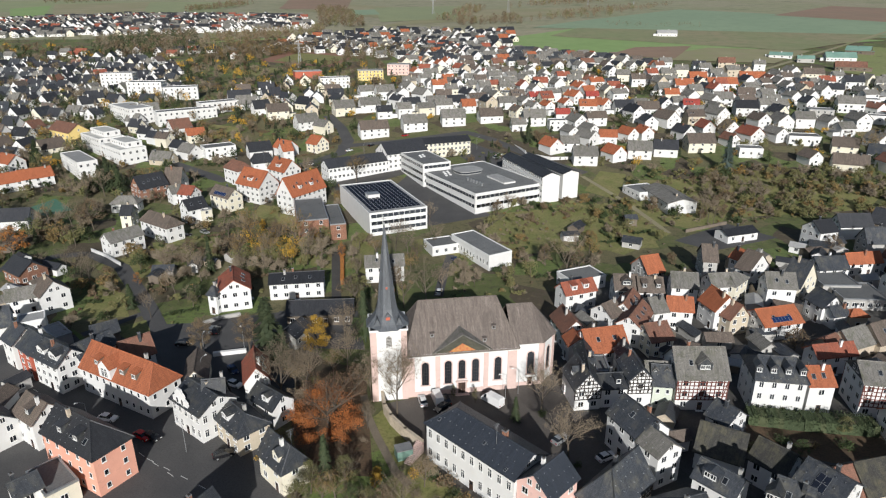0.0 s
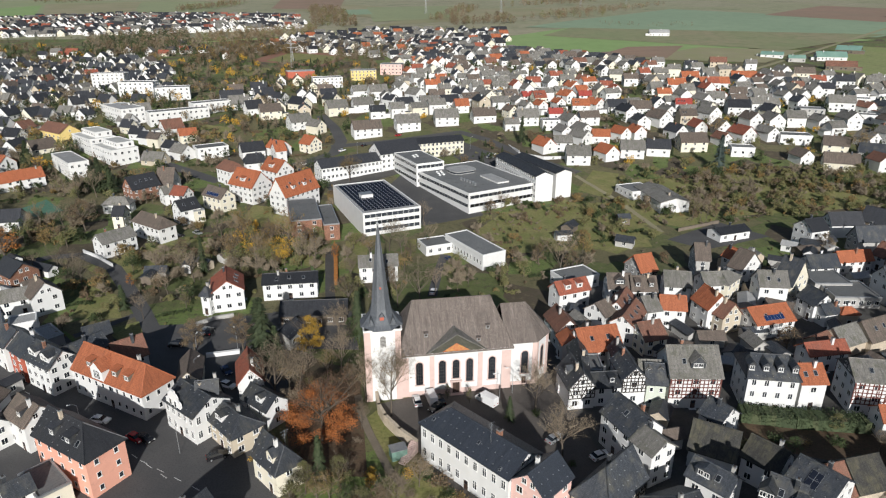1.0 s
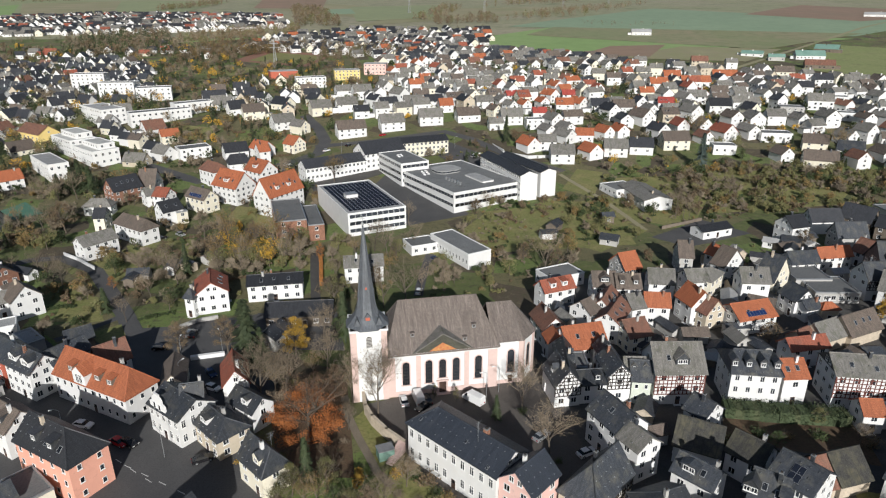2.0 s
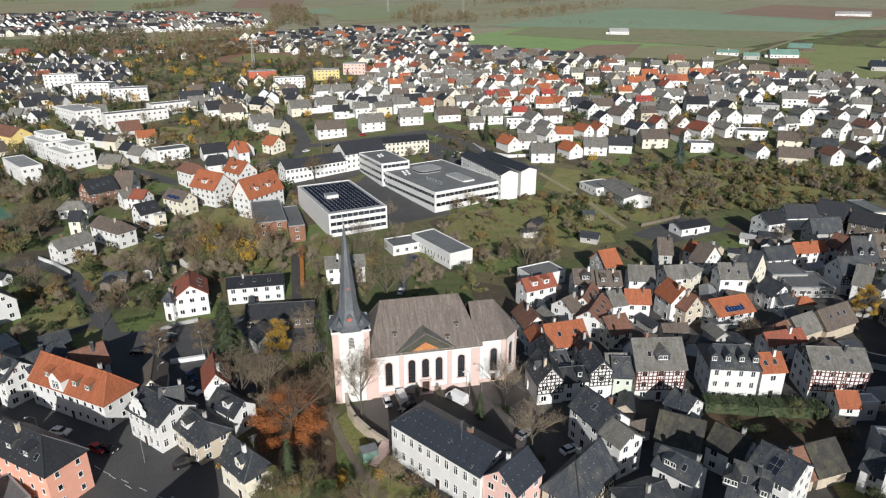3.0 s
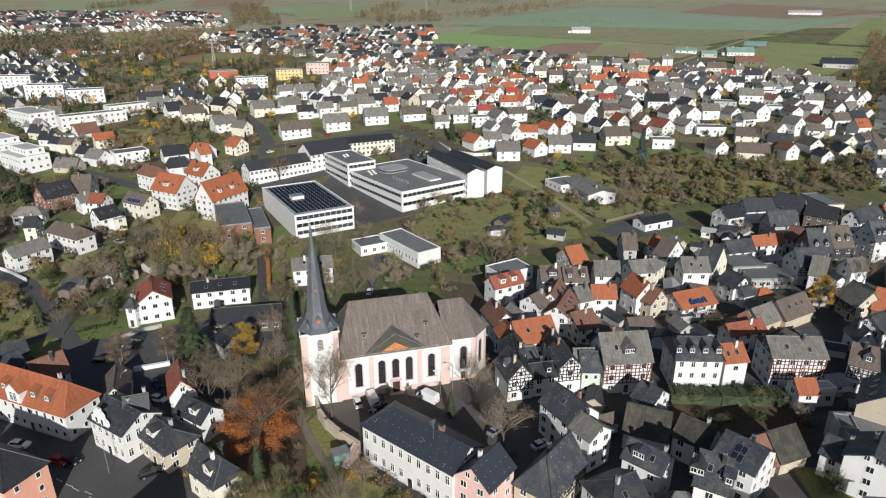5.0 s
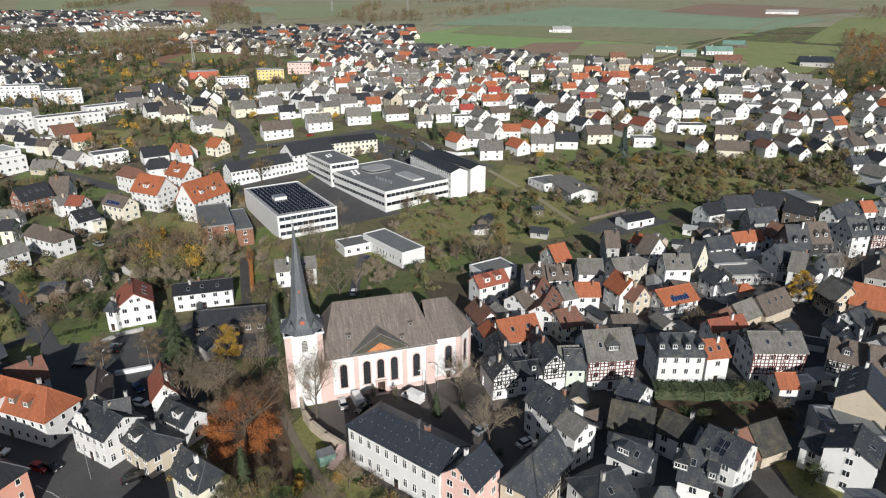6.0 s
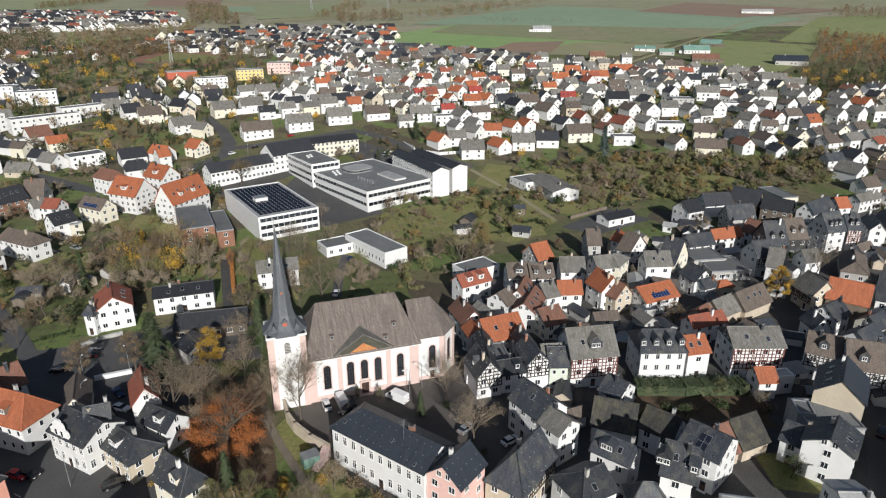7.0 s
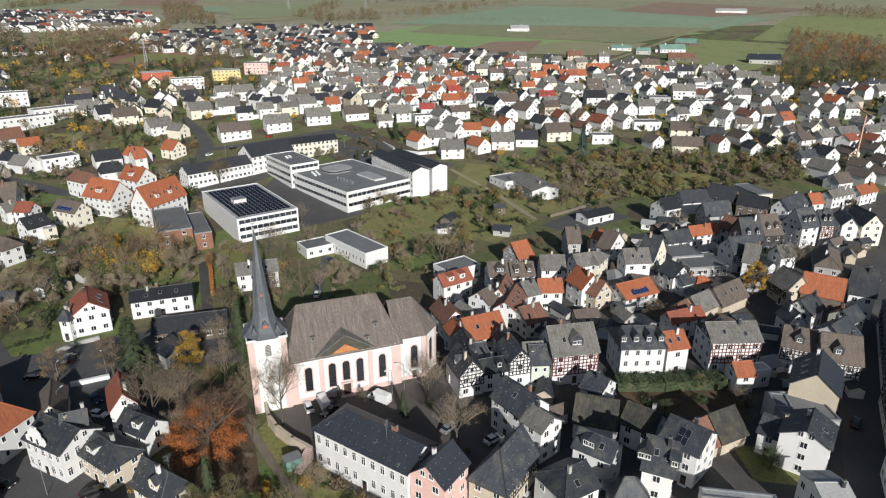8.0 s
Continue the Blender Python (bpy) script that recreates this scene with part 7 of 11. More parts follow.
far_house(97.0, 432.2, -5, 12.0, 9.6, 4.5, 8.6, 'orange', 'white')
far_house(108.2, 438.5, 122, 12.0, 9.6, 4.0, 8.1, 'orange', 'white')
far_house(107.4, 467.5, -3, 9.6, 7.7, 4.0, 7.3, 'bright', 'white')
far_house(132.7, 507.7, -8, 9.6, 7.7, 4.5, 7.8, 'red', 'white')
far_house(120.5, 430.4, 1, 13.2, 10.6, 4.0, 8.5, 'anthracite', 'white')
far_house(122.8, 413.0, 112, 12.0, 9.6, 5.0, 9.1, 'anthracite', 'white')
far_house(134.1, 422.3, -5, 14.4, 11.0, 4.5, 9.2, 'brown', 'white')
house(60.7, 354.3, 117, 12.0, 9.6, 4.0, 8.1, 'orange', 'white', far=True, gap=4.0)
house(71.1, 355.0, -1, 10.8, 8.6, 5.0, 8.7, 'grey', 'white', far=True, gap=4.0)
house(84.3, 368.1, 123, 12.0, 9.6, 4.0, 8.1, 'grey', 'white', far=True, gap=4.0)
house(75.5, 333.7, -4, 13.2, 10.6, 5.0, 9.5, 'grey', 'white', far=True, gap=4.0)
house(95.9, 368.8, -8, 10.8, 8.6, 4.0, 7.7, 'orange', 'white', far=True, gap=4.0)
house(92.6, 340.1, 112, 12.0, 9.6, 4.0, 8.1, 'orange', 'white', far=True, gap=4.0)
house(108.4, 372.2, 117, 10.8, 8.6, 4.5, 8.2, 'orange', 'white', far=True, gap=4.0)
house(118.9, 375.9, 104, 10.8, 8.6, 4.0, 7.7, 'orange', 'white', far=True, gap=4.0)
house(107.3, 343.5, -11, 13.2, 10.6, 4.5, 9.0, 'grey', 'white', far=True, gap=4.0)
far_house(15.5, 609.1, 129, 12.0, 9.6, 4.0, 8.1, 'red', 'white')
far_house(29.1, 600.8, 131, 12.0, 9.6, 4.0, 8.1, 'brown', 'white')
far_house(40.9, 586.0, 5, 12.0, 9.6, 4.0, 8.1, 'grey', 'white')
far_house(56.2, 577.9, 15, 12.0, 9.6, 5.0, 9.1, 'brown', 'white')
far_house(65.9, 545.6, 125, 12.0, 9.6, 4.0, 8.1, 'grey', 'cream')
far_house(78.2, 525.9, 1, 12.0, 9.6, 4.5, 8.6, 'red', 'white')
far_house(99.9, 567.2, 120, 12.0, 9.6, 4.5, 8.6, 'slate', 'white')
far_house(108.5, 541.4, -4, 12.0, 9.6, 4.0, 8.1, 'grey', 'cream')
far_house(122.3, 540.0, 123, 12.0, 9.6, 4.0, 8.1, 'rust', 'white')
far_house(127.1, 612.7, 112, 12.0, 9.6, 5.0, 9.1, 'slate', 'white')
far_house(149.5, 588.9, 110, 12.0, 9.6, 4.0, 8.1, 'slate', 'white')
far_house(154.2, 561.8, -7, 12.0, 9.6, 4.5, 8.6, 'grey', 'cream')
far_house(159.5, 536.4, -0, 12.0, 9.6, 5.0, 9.1, 'brown', 'white')
far_house(49.7, 510.9, 5, 12.0, 9.6, 4.0, 8.1, 'grey', 'white')
far_house(23.3, 549.2, 5, 10.8, 8.6, 4.5, 8.2, 'anthracite', 'white')
flat_building(82.0, 497.3, 1, 14.4, 11.0, 4.6, 'white', "flat", gap=3.4, wins="swe")
far_house(104.5, 499.9, 113, 12.0, 9.6, 5.0, 9.1, 'orange', 'white')
house(122.4, 346.4, -12, 13.2, 10.6, 4.0, 8.5, 'anthracite', 'white', far=True, gap=4.0)
house(143.6, 353.5, -0, 15.6, 11.0, 5.0, 9.7, 'brown', 'cream', far=True, gap=4.0)
flat_building(167.5, 343.6, -11, 12.0, 9.6, 4.6, 'white', "flat", gap=3.4, wins="swe")
house(178.4, 368.5, 109, 13.2, 10.6, 4.5, 9.0, 'red', 'white', far=True, gap=4.0)
flat_building(206.4, 363.4, -12, 16.8, 11.0, 4.6, 'white', "flat", gap=3.4, wins="swe")
house(193.3, 329.5, 99, 10.8, 8.6, 4.0, 7.7, 'brown', 'white', far=True, gap=4.0)
house(220.2, 345.4, -25, 13.2, 10.6, 4.5, 9.0, 'brown', 'cream', far=True, gap=4.0)
house(207.6, 318.5, -22, 16.8, 11.0, 4.0, 8.7, 'brown', 'cream', far=True, gap=4.0)
house(231.2, 330.8, -28, 13.2, 10.6, 5.0, 9.5, 'slate', 'white', far=True, gap=4.0)
house(227.2, 317.5, 96, 10.8, 8.6, 5.0, 8.7, 'rust', 'white', far=True, gap=4.0)
house(141.6, 374.1, 112, 12.0, 9.6, 4.5, 8.6, 'anthracite', 'white', far=True, gap=4.0)
far_house(166.3, 432.3, -14, 10.8, 8.6, 4.5, 8.2, 'bright', 'white')
far_house(184.8, 447.2, 111, 12.0, 9.6, 4.5, 8.6, 'grey', 'white')
far_house(173.0, 405.3, 111, 13.2, 10.6, 5.0, 9.5, 'grey', 'white')
far_house(198.7, 422.7, -9, 14.4, 11.0, 4.5, 9.2, 'anthracite', 'white')
far_house(193.5, 391.4, 103, 12.0, 9.6, 5.0, 9.1, 'brown', 'white')
far_house(205.3, 387.9, 93, 13.2, 10.6, 5.0, 9.5, 'grey', 'white')
far_house(221.9, 394.0, -7, 12.0, 9.6, 4.5, 8.6, 'grey', 'white')
flat_building(243.4, 414.7, -18, 14.4, 11.0, 5.6, 'grey', "flat", gap=3.4, wins="swe")
far_house(233.4, 386.8, 100, 10.8, 8.6, 4.5, 8.2, 'grey', 'white')
far_house(252.4, 388.5, 94, 13.2, 10.6, 5.0, 9.5, 'grey', 'white')
far_house(271.7, 430.7, -18, 16.8, 11.0, 5.0, 9.7, 'grey', 'white')
flat_building(272.9, 400.9, -23, 12.0, 9.6, 4.6, 'white', "flat", gap=3.4, wins="swe")
far_house(283.8, 397.1, 85, 13.2, 10.6, 5.0, 9.5, 'grey', 'white')
far_house(306.7, 411.1, -23, 12.0, 9.6, 5.0, 9.1, 'grey', 'white')
far_house(196.6, 455.4, -13, 13.2, 10.6, 4.0, 8.5, 'anthracite', 'white')
far_house(218.2, 467.3, -14, 12.0, 9.6, 5.0, 9.1, 'brown', 'white')
far_house(224.5, 443.2, -13, 12.0, 9.6, 4.5, 8.6, 'anthracite', 'white')
far_house(261.7, 463.0, 98, 12.0, 9.6, 4.0, 8.1, 'grey', 'white')
far_house(293.3, 486.9, -19, 12.0, 9.6, 4.5, 8.6, 'anthracite', 'white')
flat_building(295.9, 450.1, -17, 13.2, 10.6, 4.6, 'white', "flat", gap=3.4, wins="swe")
far_house(357.5, 475.4, -25, 19.2, 11.0, 5.0, 9.7, 'grey', 'white')
far_house(362.0, 458.7, -29, 19.2, 11.0, 4.0, 8.7, 'grey', 'white')
far_house(353.3, 517.7, -23, 18.0, 11.0, 4.0, 8.7, 'grey', 'white')
far_house(326.8, 520.3, -11, 14.4, 11.0, 4.5, 9.2, 'anthracite', 'white')
far_house(265.1, 501.5, 94, 12.0, 9.6, 4.5, 8.6, 'grey', 'white')
far_house(315.3, 559.4, -9, 16.8, 11.0, 4.5, 9.2, 'brown', 'cream')
far_house(300.5, 567.6, 98, 14.4, 11.0, 5.0, 9.7, 'anthracite', 'white')
far_house(292.7, 610.8, -9, 10.8, 8.6, 5.0, 8.7, 'anthracite', 'white')
far_house(260.1, 551.9, -14, 20.4, 11.0, 4.0, 8.7, 'orange', 'white')
far_house(223.7, 524.5, -3, 24.0, 11.0, 4.0, 8.7, 'orange', 'white')
far_house(211.4, 544.3, -6, 14.4, 11.0, 4.5, 9.2, 'orange', 'white')
far_house(188.0, 509.8, -4, 14.4, 11.0, 4.5, 9.2, 'orange', 'white')
far_house(270.2, 630.1, -13, 15.6, 11.0, 4.0, 8.7, 'rust', 'beige')
far_house(211.2, 627.3, 0, 12.0, 9.6, 5.0, 9.1, 'grey', 'white')
far_house(211.2, 582.8, -7, 12.0, 9.6, 5.0, 9.1, 'grey', 'cream')
far_house(236.5, 609.3, -5, 12.0, 9.6, 4.5, 8.6, 'anthracite', 'white')
far_house(195.5, 571.2, -2, 13.2, 10.6, 4.0, 8.5, 'grey', 'cream')
far_house(350.1, 422.1, 94, 12.0, 9.6, 4.5, 8.6, 'slate', 'white')
far_house(315.0, 373.6, 91, 12.0, 9.6, 4.5, 8.6, 'slate', 'cream')
far_house(265.2, 348.9, -20, 9.6, 7.7, 4.0, 7.3, 'brown', 'white')
house(256.0, 312.9, 85, 12.0, 9.6, 4.5, 8.6, 'anthracite', 'cream', far=True, gap=4.0)
far_house(164.3, 467.2, -2, 10.8, 8.6, 5.0, 8.7, 'orange', 'cream')
far_house(309.6, 527.6, -15, 12.0, 9.6, 4.0, 8.1, 'red', 'white')
house(139.7, 400.3, 114, 14.4, 11.0, 5.0, 9.7, 'brown', 'white', far=True, gap=4.0)
house(-148.4, 356.1, 149, 10.8, 8.6, 4.5, 8.2, 'anthracite', 'white', far=True, gap=4.0)
house(-140.8, 349.5, 145, 12.0, 9.6, 4.0, 8.1, 'grey', 'white', far=True, gap=4.0)
far_house(-192.3, 400.8, 154, 9.6, 7.7, 5.0, 8.3, 'grey', 'cream')
far_house(-181.2, 387.8, 158, 9.6, 7.7, 4.5, 7.8, 'grey', 'white')
house(-171.5, 377.7, 150, 9.6, 7.7, 4.0, 7.3, 'anthracite', 'white', far=True, gap=4.0)
house(-163.9, 372.4, 155, 9.6, 7.7, 5.0, 8.3, 'brown', 'cream', far=True, gap=4.0)
far_house(-165.4, 399.5, 43, 13.2, 10.6, 4.0, 8.5, 'rust', 'white')
house(-148.7, 380.5, 31, 10.8, 8.6, 4.5, 8.2, 'orange', 'cream', far=True, gap=4.0)
house(-88.3, 353.1, 143, 12.0, 9.6, 4.5, 8.6, 'orange', 'white', far=True, gap=4.0)
house(-102.6, 350.6, 28, 13.2, 10.6, 4.0, 8.5, 'anthracite', 'white', far=True, gap=4.0)
flat_building(-126.1, 353.0, 33, 16.8, 11.0, 5.6, 'white', "flat", gap=3.4, wins="swe")
far_house(-199.3, 413.9, 158, 10.8, 8.6, 4.5, 8.2, 'grey', 'white')
far_house(-202.3, 436.0, 34, 18.0, 11.0, 4.0, 8.7, 'grey', 'white')
far_house(-95.2, 451.5, 145, 14.4, 11.0, 4.0, 8.7, 'grey', 'cream')
far_house(-129.1, 487.1, 26, 14.4, 11.0, 4.0, 8.7, 'grey', 'white')
far_house(-110.2, 427.4, 23, 14.4, 11.0, 5.0, 9.7, 'brown', 'cream')
far_house(-112.1, 467.1, 147, 10.8, 8.6, 5.0, 8.7, 'grey', 'white')
house(-86.7, 404.4, 33, 14.4, 11.0, 4.5, 9.2, 'grey', 'white', far=True, gap=4.0)
house(-74.3, 394.8, 143, 10.8, 8.6, 4.5, 8.2, 'grey', 'cream', far=True, gap=4.0)
far_house(-74.1, 460.0, 138, 12.0, 9.6, 5.0, 9.1, 'anthracite', 'cream')
far_house(-67.4, 435.4, 25, 14.4, 11.0, 5.0, 9.7, 'grey', 'cream')
far_house(-124.6, 440.1, 35, 12.0, 9.6, 5.0, 9.1, 'grey', 'white')
far_house(-138.6, 455.5, 28, 14.4, 11.0, 4.5, 9.2, 'grey', 'white')
far_house(-310.0, 593.5, 38, 10.8, 8.6, 4.0, 7.7, 'red', 'cream')
far_house(-288.4, 652.9, 152, 12.0, 9.6, 5.0, 9.1, 'grey', 'white')
far_house(-305.0, 806.7, 30, 9.6, 7.7, 5.0, 8.3, 'anthracite', 'white')
far_house(-284.8, 753.7, 35, 9.6, 7.7, 5.0, 8.3, 'red', 'white')
far_house(-258.8, 481.3, 35, 12.0, 9.6, 4.0, 8.1, 'anthracite', 'cream')
far_house(-252.6, 458.6, 50, 12.0, 9.6, 5.0, 9.1, 'grey', 'white')
far_house(-235.4, 463.9, 155, 12.0, 9.6, 5.0, 9.1, 'anthracite', 'white')
far_house(-148.2, 471.6, 24, 16.8, 11.0, 5.0, 9.7, 'anthracite', 'white')

# larger buildings among the far houses
flat_building(-170.3, 424.9, 36, 38.0, 10.0, 7.0, 'white', 'flat', 'long white flat-roofed terrace with balconies', wins='sw', gap=3.2)
flat_building(-155.7, 445.6, 39, 26.0, 10.0, 7.0, 'white', 'flat', 'long white terrace with a flat roof', wins='s', gap=3.2)
flat_building(-270.4, 546.6, 4, 26.0, 12.0, 11.0, 'white', 'flat', 'white four-storey block of flats', wins='se', gap=3.4)
flat_building(-227.2, 500.1, 2, 26.0, 12.0, 11.0, 'white', 'flat', 'white block of flats with beige balconies', wins='se', gap=3.4)
flat_building(-197.1, 489.2, 17, 24.0, 12.0, 9.0, 'white', 'flat', 'white plastered three-storey block of flats', wins='se', gap=3.4)
flat_building(-207.5, 428.0, -43.4, 33.0, 15.0, 9.0, 'white', 'sheet', 'white block of flats with a metal roof', wins='se', gap=3.4)
flat_building(-197.5, 367.0, -42.6, 27.0, 14.0, 8.4, 'white', 'gravel', 'bright white stepped modern flats with terraces', wins='se', gap=3.0)
flat_building(-196.0, 368.5, -42.6, 20.0, 9.0, 2.7, 'white', 'gravel', 'set-back white top storey of modern flats', wins='se', gap=3.0, dz=8.4, name='penthouse')
flat_building(-177.0, 348.5, -42.6, 26.0, 14.0, 7.6, 'white', 'gravel', 'bright white stepped modern flats with terraces', wins='se', gap=3.0)
flat_building(-175.5, 350.0, -42.6, 19.0, 9.0, 2.7, 'white', 'gravel', 'set-back white top storey of modern flats', wins='se', gap=3.0, dz=7.6, name='penthouse')
flat_building(-191.2, 328.0, -47.0, 31.0, 9.6, 7.6, 'white', 'sheet', 'white terraced house block with a striped sheet roof', wins='se', gap=3.0)
far_house(-227.0, 385.5, -35.4, 25, 13, 8.5, 11.0, 'rust', 'yellow')
flat_building(-89.6, 537.8, 17, 24.0, 12.0, 8.0, 'white', 'flat', 'white flat-roofed school building', wins='s', gap=3.0)
flat_building(-121.3, 587.2, 22, 24.0, 11.0, 6.0, 'red', 'sheet', 'red hall with a grey metal roof', wins='')
flat_building(-64.0, 576.6, 11, 22.0, 12.0, 8.0, 'yellow', 'flat', 'yellow plastered three-storey block of flats', wins='s', gap=3.0)
flat_building(-40.3, 604.4, -4, 20.0, 14.0, 9.0, 'pink', 'flat', 'pale pink three-storey block of flats', wins='s', gap=3.2)
far_house(294.8, 883.1, -10, 26.0, 14.0, 4.0, 8.0, 'sheet', 'white')
far_house(800.7, 1143.9, -31, 55.0, 16.0, 4.0, 8.0, 'sheet', 'white')
far_house(351.9, 689.7, -33, 22.0, 10.0, 3.0, 6.0, 'teal', 'white')
far_house(361.8, 659.7, -19, 16.0, 9.0, 3.0, 6.0, 'teal', 'grey')
far_house(400.6, 668.0, -17, 28.0, 16.0, 3.5, 8.5, 'teal', 'white')
far_house(448.1, 715.8, -40, 24.0, 14.0, 3.5, 8.0, 'teal', 'wood')
far_house(376.8, 609.1, -24, 26.0, 14.0, 3.5, 8.0, 'rust', 'wood')
far_house(451.2, 580.2, -26, 30.0, 18.0, 4.0, 9.0, 'blue', 'grey')
house(-210.6, 296.1, 47, 16.0, 10.0, 4.6, 8.8, 'orange', 'white', far=True, gap=3.6)
house(-200.9, 304.8, 45, 15.0, 10.0, 4.6, 8.8, 'orange', 'white', far=True, gap=3.6)
house(-228.6, 329.5, 153, 13.0, 10.0, 5.0, 9.2, 'orange', 'white', far=True, gap=3.6)
house(-174.4, 245.8, 10, 14.0, 10.0, 4.0, 8.2, 'anthracite', 'white', far=True, gap=3.6)
far_house(-226.7, 363.9, 52, 14.0, 10.0, 3.4, 7.6, 'brown', 'cream')

# the far rows
far_house(-88, 431, 103, 12.0, 8.5, 5.4, 8.8, 'slate', 'beige')
far_house(-108, 444, 105, 10.0, 9.1, 3.8, 8.2, 'grey', 'cream')
far_house(-127, 467, 94, 10.7, 9.8, 5.0, 8.9, 'slate', 'beige')
far_house(-92, 475, 98, 11.9, 9.7, 3.8, 8.1, 'slate', 'white')
far_house(-79, 477, 16, 11.9, 8.5, 5.4, 9.3, 'anthracite', 'beige')
far_house(-101, 490, 103, 13.0, 8.6, 3.8, 7.5, 'slate', 'white')
far_house(-84, 494, 7, 11.8, 8.1, 5.4, 9.4, 'brown', 'beige')
far_house(-155, 505, 18, 11.6, 8.5, 5.0, 8.2, 'brown', 'white')
far_house(-136, 507, 4, 10.3, 9.6, 5.4, 9.5, 'anthracite', 'white')
far_house(-97, 515, 98, 11.7, 9.5, 3.8, 8.4, 'anthracite', 'cream')
far_house(-144, 524, 16, 9.7, 8.6, 3.8, 6.9, 'anthracite', 'white')
far_house(-128, 527, 100, 11.5, 8.3, 3.8, 7.1, 'slate', 'beige')
far_house(-131, 554, 105, 11.2, 8.0, 4.4, 7.5, 'anthracite', 'white')
far_house(-117, 554, 105, 11.7, 9.6, 3.8, 8.3, 'rust', 'cream')
house(76, 380, 110, 11.3, 8.1, 3.8, 7.1, 'grey', 'white', far=True, gap=4.0)
house(88, 383, 108, 13.0, 9.2, 3.8, 7.3, 'grey', 'white', far=True, gap=4.0)
house(83, 397, 109, 13.1, 9.7, 5.0, 9.2, 'grey', 'white', far=True, gap=4.0)
house(96, 403, 9, 13.3, 8.1, 5.0, 8.7, 'brown', 'white', far=True, gap=4.0)
far_house(-39, 425, 14, 10.5, 8.5, 3.8, 7.5, 'anthracite', 'white')
far_house(-26, 426, 20, 10.0, 8.1, 5.0, 8.9, 'grey', 'white')
far_house(-12, 431, 22, 11.7, 8.9, 4.4, 7.7, 'grey', 'cream')
far_house(0, 436, 14, 12.2, 9.6, 5.0, 8.8, 'grey', 'white')
far_house(17, 438, 12, 10.0, 9.1, 3.8, 8.2, 'orange', 'white')
far_house(31, 444, 112, 13.0, 9.2, 5.4, 9.0, 'slate', 'beige')
far_house(44, 448, 12, 12.8, 8.7, 3.8, 7.7, 'anthracite', 'white')
far_house(57, 452, 106, 13.0, 9.2, 3.8, 7.3, 'grey', 'white')
far_house(72, 455, 19, 9.7, 9.2, 5.0, 9.6, 'red', 'cream')
far_house(127, 471, 19, 13.0, 8.5, 5.0, 8.3, 'grey', 'white')
far_house(-22, 443, 19, 12.5, 8.2, 4.4, 8.4, 'anthracite', 'white')
far_house(-5, 448, 10, 13.5, 8.3, 4.4, 8.4, 'grey', 'white')
far_house(9, 452, 19, 13.5, 9.6, 3.8, 8.1, 'anthracite', 'white')
far_house(24, 458, 23, 13.4, 8.3, 4.4, 8.2, 'brown', 'white')
far_house(37, 462, 108, 12.9, 9.4, 5.4, 9.2, 'grey', 'cream')
far_house(53, 465, 14, 10.2, 8.6, 5.0, 8.9, 'brown', 'beige')
far_house(79, 471, 23, 12.3, 8.6, 5.4, 8.7, 'grey', 'white')
far_house(91, 476, 10, 10.0, 8.1, 5.4, 8.9, 'anthracite', 'beige')
far_house(107, 481, 20, 10.2, 9.1, 5.0, 8.8, 'orange', 'white')
far_house(122, 484, 101, 10.6, 8.8, 5.0, 9.0, 'grey', 'cream')
far_house(134, 488, 106, 9.6, 8.3, 4.4, 8.4, 'red', 'white')
far_house(-36, 463, 101, 10.6, 8.1, 5.4, 8.9, 'grey', 'white')
far_house(69, 492, 110, 9.5, 8.1, 5.0, 8.5, 'grey', 'white')
far_house(-30, 479, 106, 10.5, 8.8, 5.4, 8.7, 'grey', 'white')
far_house(6, 489, 16, 9.5, 8.7, 5.4, 9.4, 'grey', 'cream')
far_house(17, 491, 15, 9.6, 8.5, 4.4, 7.8, 'grey', 'white')
far_house(31, 498, 19, 9.9, 9.7, 5.4, 10.1, 'grey', 'white')
far_house(62, 506, 105, 10.2, 8.9, 5.0, 9.3, 'red', 'white')
far_house(73, 509, 104, 12.5, 8.5, 4.4, 8.3, 'anthracite', 'cream')
far_house(90, 514, 104, 12.7, 9.7, 5.4, 9.9, 'slate', 'white')
far_house(107, 518, 113, 12.1, 8.3, 3.8, 6.8, 'anthracite', 'white')
far_house(122, 524, 19, 12.9, 9.0, 5.0, 8.4, 'orange', 'white')
far_house(135, 526, 22, 11.7, 8.3, 4.4, 7.6, 'slate', 'white')
far_house(-3, 510, 11, 12.3, 8.8, 5.4, 9.3, 'orange', 'white')
far_house(11, 514, 107, 13.3, 8.8, 5.0, 9.0, 'anthracite', 'white')
far_house(24, 517, 19, 10.0, 8.9, 4.4, 7.8, 'grey', 'cream')
far_house(38, 522, 16, 12.5, 9.5, 3.8, 7.2, 'red', 'cream')
far_house(54, 524, 10, 10.5, 8.7, 5.0, 9.1, 'grey', 'beige')
far_house(-10, 521, 104, 11.6, 8.3, 5.4, 8.6, 'grey', 'white')
far_house(30, 535, 14, 10.5, 8.8, 5.4, 9.1, 'brown', 'white')
far_house(46, 540, 10, 11.3, 8.7, 3.8, 7.0, 'slate', 'white')
far_house(84, 548, 102, 12.7, 9.0, 3.8, 8.2, 'grey', 'white')
far_house(101, 554, 12, 11.8, 8.3, 5.0, 8.6, 'red', 'white')
far_house(113, 558, 19, 11.2, 8.8, 5.4, 8.8, 'grey', 'cream')
far_house(-28, 538, 12, 11.7, 9.5, 4.4, 7.9, 'grey', 'beige')
far_house(-15, 545, 22, 11.2, 8.3, 5.4, 9.3, 'anthracite', 'white')
far_house(4, 548, 12, 9.9, 8.9, 4.4, 8.0, 'orange', 'white')
